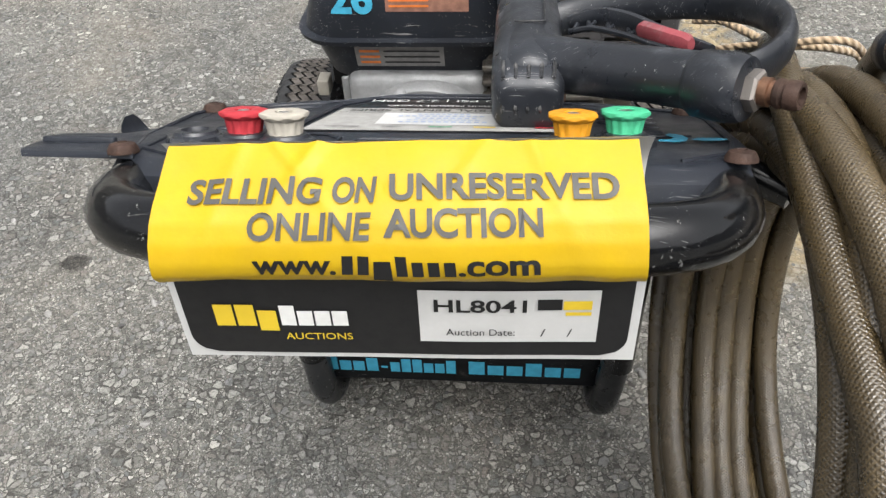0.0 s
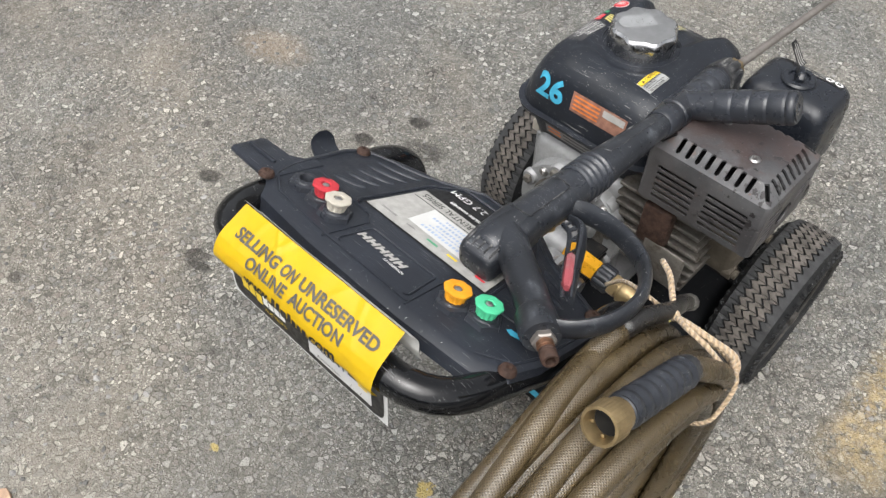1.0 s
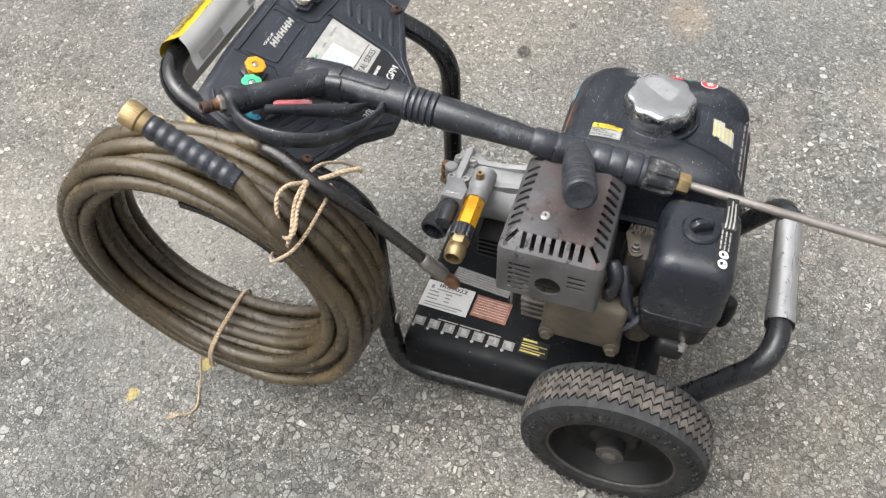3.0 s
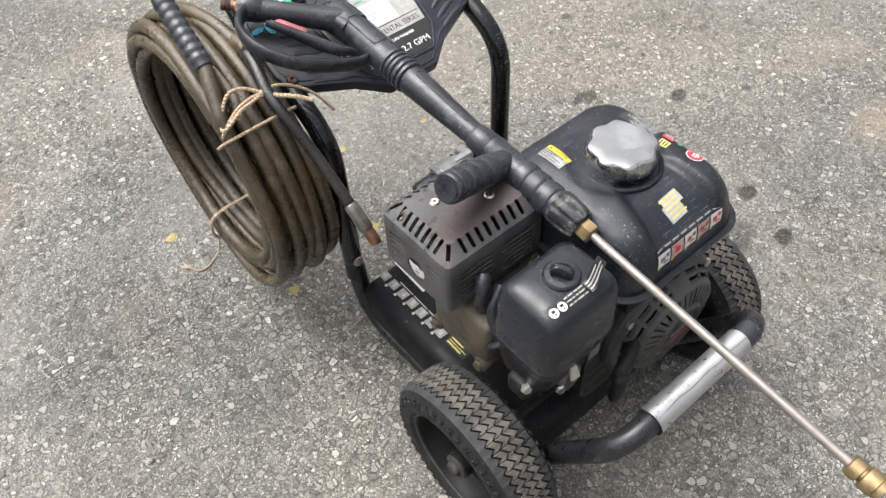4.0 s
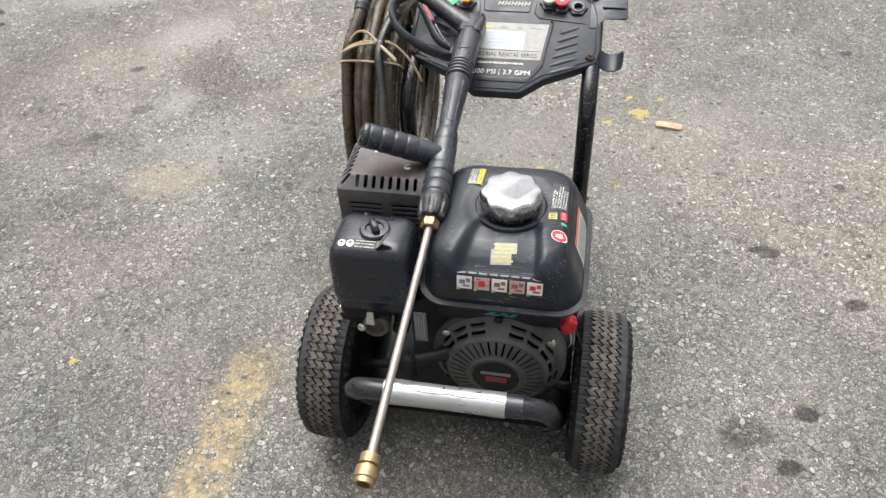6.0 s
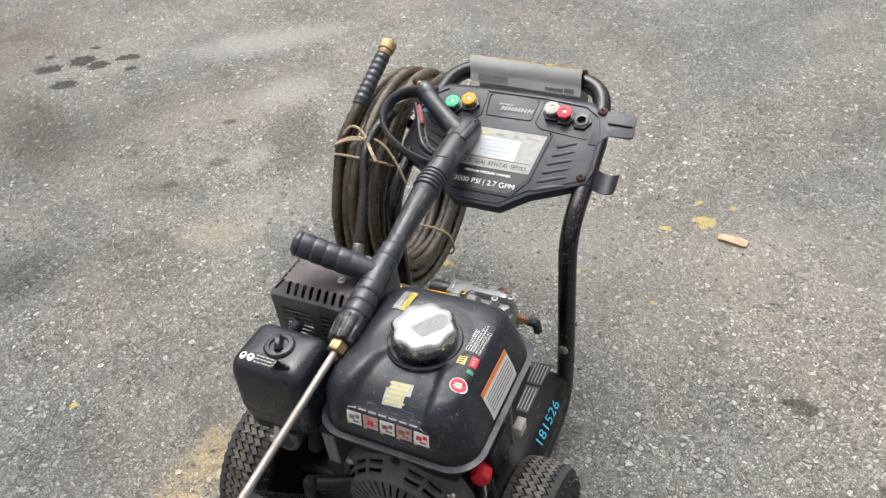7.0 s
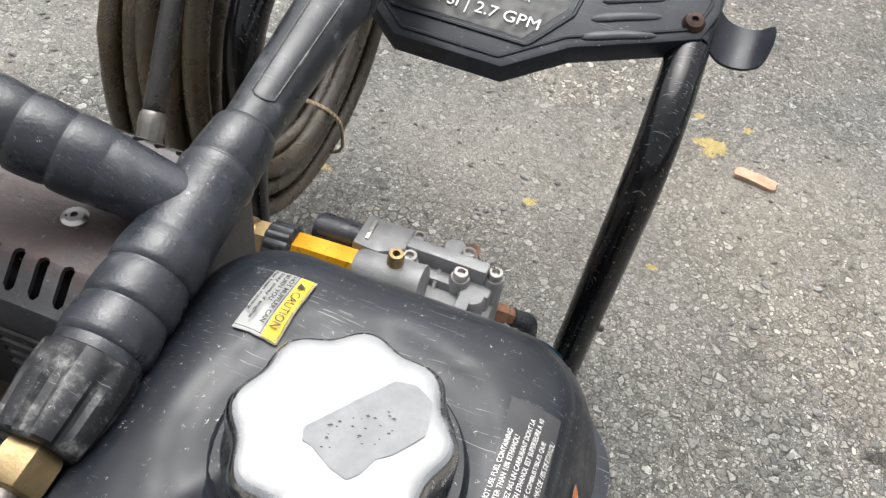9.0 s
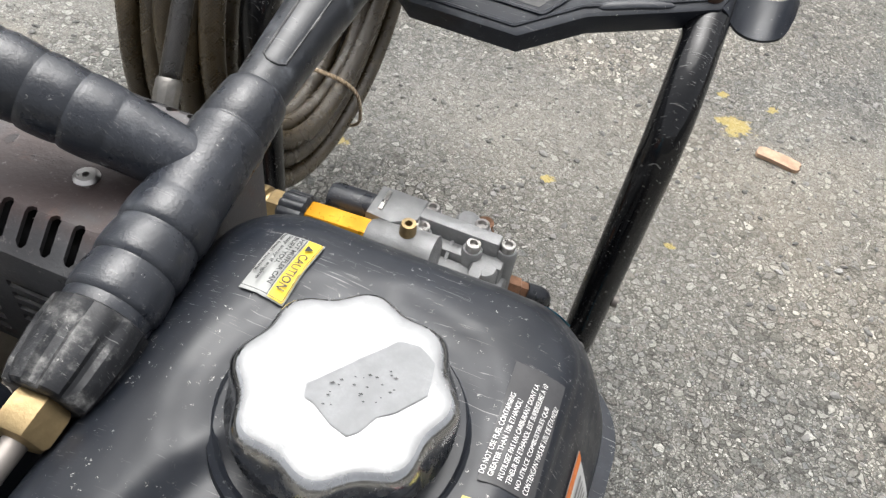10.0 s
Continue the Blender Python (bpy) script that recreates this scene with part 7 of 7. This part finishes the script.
part("spec_lines", bars(sp(0.0009), [(-0.018, 0.018, 0.0085, 0.0105), (-0.028, -0.014, 0.0035, 0.0055), (-0.004, 0.006, 0.0035, 0.0055), (-0.028, -0.012, -0.0025, -0.0005), (-0.003, 0.005, -0.0025, -0.0005), (-0.028, -0.012, -0.0085, -0.0065), (-0.003, 0.005, -0.0085, -0.0065), (-0.028, 0.026, -0.0150, -0.0130), (-0.028, 0.020, -0.0190, -0.0175), (-0.027, -0.023, 0.009, 0.015)]), grey_label, deck)
rd = on_deck(0.098, 0.661, 0.04)
part("danger_label", poly(rd(0.0005), [(-0.025, 0.017), (0.025, 0.017), (0.025, -0.018), (-0.025, -0.018)]), brown_print, deck, "faded red warning label")
part("danger_lines", bars(rd(0.0009), [(-0.022, 0.022, 0.012 - 0.0042 * k, 0.0132 - 0.0042 * k) for k in range(7)]), pink_print, deck)
gy = on_deck(0.058, 0.637, 0.10)
part("notice_label", poly(gy(0.0005), [(-0.042, 0.012), (0.042, 0.012), (0.042, -0.012), (-0.042, -0.012)]), grey_label, deck)
part("notice_lines", bars(gy(0.0009), [(-0.040, 0.040, 0.0085 - 0.0038 * k, 0.0098 - 0.0038 * k) for k in range(6)]), faded_white, deck)
pc2 = on_deck(0.144, 0.637, 0.02)
for k in range(7):
    u = -0.063 + k * 0.0207
    part("deck_pictogram", bars(pc2(0.0006), [(u - 0.0075, u + 0.0075, -0.0070, 0.0065)]), grey_label, deck)
    part("deck_pictogram_mark", bars(pc2(0.0010), [(u - 0.003 + 0.002 * (k % 3), u + 0.004, -0.004, 0.005), (u - 0.006, u - 0.001, -0.001 + 0.001 * k % 3, 0.002)]), faded_white, deck)
    part("deck_number", poly(pc2(0.0010), [(u + 0.0022 * math.cos(a) - 0.006, -0.0095 + 0.0022 * math.sin(a)) for a in (2 * math.pi * q / 12 for q in range(12))]), faded_white, deck)
part("deck_heading", bars(pc2(0.0006), [(-0.040, -0.012, 0.0085, 0.0100), (-0.009, 0.020, 0.0085, 0.0100), (0.023, 0.048, 0.0085, 0.0100)]), faded_white, deck)
yl = on_deck(0.139, 0.731, 0.02)
part("oil_label", poly(yl(0.0005), [(-0.019, 0.012), (0.019, 0.012), (0.019, -0.012), (-0.019, -0.012)]), black_print, deck)
part("oil_lines", bars(yl(0.0009), [(-0.017, 0.002, 0.0075, 0.0105), (-0.017, 0.016, 0.0030, 0.0042), (-0.017, 0.006, -0.0010, 0.0012), (-0.017, 0.016, -0.0050, -0.0038), (-0.017, 0.010, -0.0095, -0.0070)]), faded_yellow, deck)
rl = lambda h: (lambda u, v: V(-0.072 - u, 0.606 - v, DZ + h))
part("side_label", poly(rl(0.0005), [(-0.016, 0.046), (0.015, 0.050), (0.010, 0.003), (-0.013, 0.003)]), notice_grey, deck)
part("side_label", poly(rl(0.0005), [(-0.012, -0.001), (0.011, 0.000), (0.009, -0.052), (-0.010, -0.052)]), notice_grey, deck)
part("side_label_lines", bars(rl(0.0009), [(-0.012 + 0.005 * k, -0.0105 + 0.005 * k, 0.006, 0.044) for k in range(5)] + [(-0.009 + 0.005 * k, -0.0075 + 0.005 * k, -0.048, -0.004) for k in range(4)]), faded_white, deck)
part("asset_number", lettering("181526", lambda u, v: V(-0.1116 + v * 0.66, 0.655 - u, 0.1071 + v * 0.68), 0.0, 0.0, 0.080, 0.0150, 0.0), blue_marker, deck, "blue hand-painted asset number")
hm = lambda u, v: V(u, 0.5574, v)
bar_parts("hire_letter", hm, word(-0.100, -0.048, 0.072, 0.086, 4, (0, 3)) + [(-0.046, -0.040, 0.077, 0.080)] + word(-0.038, 0.026, 0.072, 0.086, 6, (1, 2, 5)) + word(0.036, 0.143, 0.072, 0.086, 6, (0, 3)), blue_marker, deck, "bright blue painted letter bar")
for x, s in ((TR, -1), (TL, 1)):
    part("frame_bolt", lathe([(0.0075, 0.0), (0.0072, 0.002), (0.004, 0.004), (0.0, 0.0043)], frame_of((x, 0.541 + 0.0148, 0.156), (0, 1, 0.1)), 16), steel, washer)
part("screw_end", sweep([(TR + 0.012, 0.541, 0.205), (TR - 0.0165, 0.541, 0.205)], 0.0045, 12), lance_steel, washer)


# ---- twine ----
def strand(name, pts, r, n=8):
    return sweep(spline(pts, n), r, 8, uv=True)


def ring_round(a, grow=0.0, turns=1.0, steps=14, skew=0.0):
    """Points of a loop of twine round the hose bundle at the angle a of the coil."""
    out = []
    fx, fr, push = squeeze(a)
    for k in range(int(steps * turns) + 1):
        p = 2 * math.pi * k / steps
        cp, sp2 = (math.copysign(abs(q) ** 0.6, q) for q in (math.cos(p), math.sin(p)))
        r, x = HR + push + (0.0345 * fr + grow + 0.001) * cp, HX + (0.0500 * fx + grow + 0.001) * sp2
        t = skew * k / steps
        out.append(V(x, HY + r * math.cos(a + t), HZ + r * math.sin(a + t)))
    return out


tie = thing("twine_tie", (0.235, 0.50, 0.42), "knotted loop of pale jute twine tied round the hose", "twine", "twine ties on the hose")
A1 = radians(44)
part("wrap", strand("wrap", ring_round(A1, 0.003, 1.0, 28), 0.0019), jute, tie, keep=True)
K = V(0.2183, 0.5030, 0.4434)
part("bow_loop", strand("bow_loop", [K, V(0.2348, 0.4926, 0.4524), V(0.2518, 0.4896, 0.4524), V(0.2659, 0.4943, 0.4384), V(0.2708, 0.4976, 0.4309), V(0.2753, 0.5036, 0.4254), V(0.2743, 0.5096, 0.4269), V(0.2673, 0.5121, 0.4329), V(0.2503, 0.5076, 0.4394), V(0.2328, 0.5056, 0.4419), K], 0.0021), jute, tie, keep=True)
part("bow_loop", strand("bow_loop", [K, V(0.2328, 0.5021, 0.4439), V(0.2493, 0.5041, 0.4414), V(0.2653, 0.5086, 0.4349), V(0.2723, 0.5083, 0.4257), V(0.2767, 0.5057, 0.4180), V(0.2763, 0.5051, 0.4128), V(0.2740, 0.5030, 0.3990)], 0.0021), jute, tie, keep=True)
part("loose_end", strand("loose_end", [K, V(0.2068, 0.5016, 0.4449), V(0.1942, 0.5042, 0.4426), V(0.1808, 0.5096, 0.4359), V(0.1641, 0.5183, 0.4213), V(0.148, 0.526, 0.394)], 0.0018), jute, tie, keep=True)
part("loose_end", strand("loose_end", [K, V(0.2118, 0.5116, 0.4429), V(0.2042, 0.5211, 0.4433), V(0.1938, 0.5333, 0.4435), V(0.1805, 0.5453, 0.4380)], 0.0025), jute, tie, keep=True)
part("knot", lathe([(0.0, -0.005), (0.004, -0.003), (0.0052, 0.0), (0.004, 0.003), (0.0, 0.005)], frame_of(K, (0.3, 1, 0.2)), 10), jute, tie)
tie2 = thing("twine_tie", (0.235, 0.31, 0.10), "jute twine tied round the hose, trailing on the asphalt", "twine", "twine ties on the hose")
A2 = radians(257)
part("wrap", strand("wrap", ring_round(A2, 0.002, 1.0, 28, 0.02), 0.0017), jute, tie2, keep=True)
part("wrap", strand("wrap", ring_round(A2 - 0.03, 0.002, 1.0, 28, 0.05), 0.0017), jute, tie2, keep=True)
part("trailing_end", strand("trailing_end", [V(0.262, 0.302, 0.098), V(0.268, 0.292, 0.060), V(0.274, 0.283, 0.020), V(0.284, 0.280, 0.003), V(0.298, 0.287, 0.002), V(0.310, 0.290, 0.002), V(0.321, 0.286, 0.002), V(0.328, 0.275, 0.0025)], 0.0016), jute, tie2, keep=True)
for k in range(7):
    e = V(0.334 + 0.0022 * (k - 3) * 0.7, 0.262 - 0.0012 * abs(k - 3), 0.002 + 0.0009 * (k % 3))
    part("frayed_end", strand("frayed_end", [V(0.3225, 0.2855, 0.002), V(0.3275, 0.276, 0.003 + 0.0004 * k), V(0.329 + 0.0009 * k, 0.268, 0.0035), e], 0.0009), jute, tie2, keep=True)
for o in (*tie.children, *tie2.children, coil):
    for f in o.data.polygons:
        f.use_smooth = True

# ---- litter ----
ch = bmesh.new()
pr = [(-0.030, -0.006), (-0.027, -0.012), (-0.012, -0.0105), (0.004, -0.010), (0.016, -0.0125), (0.026, -0.011), (0.030, -0.005), (0.0265, 0.000), (0.030, 0.005), (0.028, 0.009), (0.010, 0.0115), (-0.004, 0.010), (-0.020, 0.0105), (-0.029, 0.006)]
prism(pr, 0.0, 0.0055, Matrix.Translation((-0.290, 0.026, 0.0005)) @ Matrix.Rotation(radians(172), 4, "Z") @ Matrix.Rotation(0.03, 4, "Y"), ch, 0.001)
tagged(part("wood_chip", ch, wood), "small pale splinter of wood lying on asphalt", "wood chip")

# loose and proud stones of the asphalt
random.seed(11)
verts, faces = [], []
ico = bmesh.new()
bmesh.ops.create_icosphere(ico, subdivisions=1, radius=1.0)
iv, jf = [v.co.copy() for v in ico.verts], [[v.index for v in f.verts] for f in ico.faces]
ico.free()
for k in range(9000):
    a, r = random.uniform(0, 6.2832), 1.25 * math.sqrt(random.random())
    cx, cy = 0.05 + r * math.cos(a), 0.62 + r * math.sin(a)
    s = 0.0013 + 0.0034 * random.random() ** 2.5
    rot = Euler((random.uniform(-0.4, 0.4), random.uniform(-0.4, 0.4), random.uniform(0, 6.28))).to_matrix()
    sx, sy, sz = s * random.uniform(0.8, 1.7), s * random.uniform(0.7, 1.1), s * random.uniform(0.4, 0.7)
    base = len(verts)
    up_z = s * (0.05 if k % 12 else 0.35)
    for p in iv:
        q = rot @ Vector((p.x * sx * random.uniform(0.8, 1.15), p.y * sy * random.uniform(0.8, 1.15), p.z * sz))
        verts.append((cx + q.x, cy + q.y, max(-0.001, up_z + q.z)))
    faces += [[base + i for i in f] for f in jf]
gm = bpy.data.meshes.new("gravel")
gm.from_pydata(verts, [], faces)
gm.materials.append(stone_chips)
tagged(new("gravel", gm), "small grey stones set in the worn asphalt", "gravel", kind="stuff")
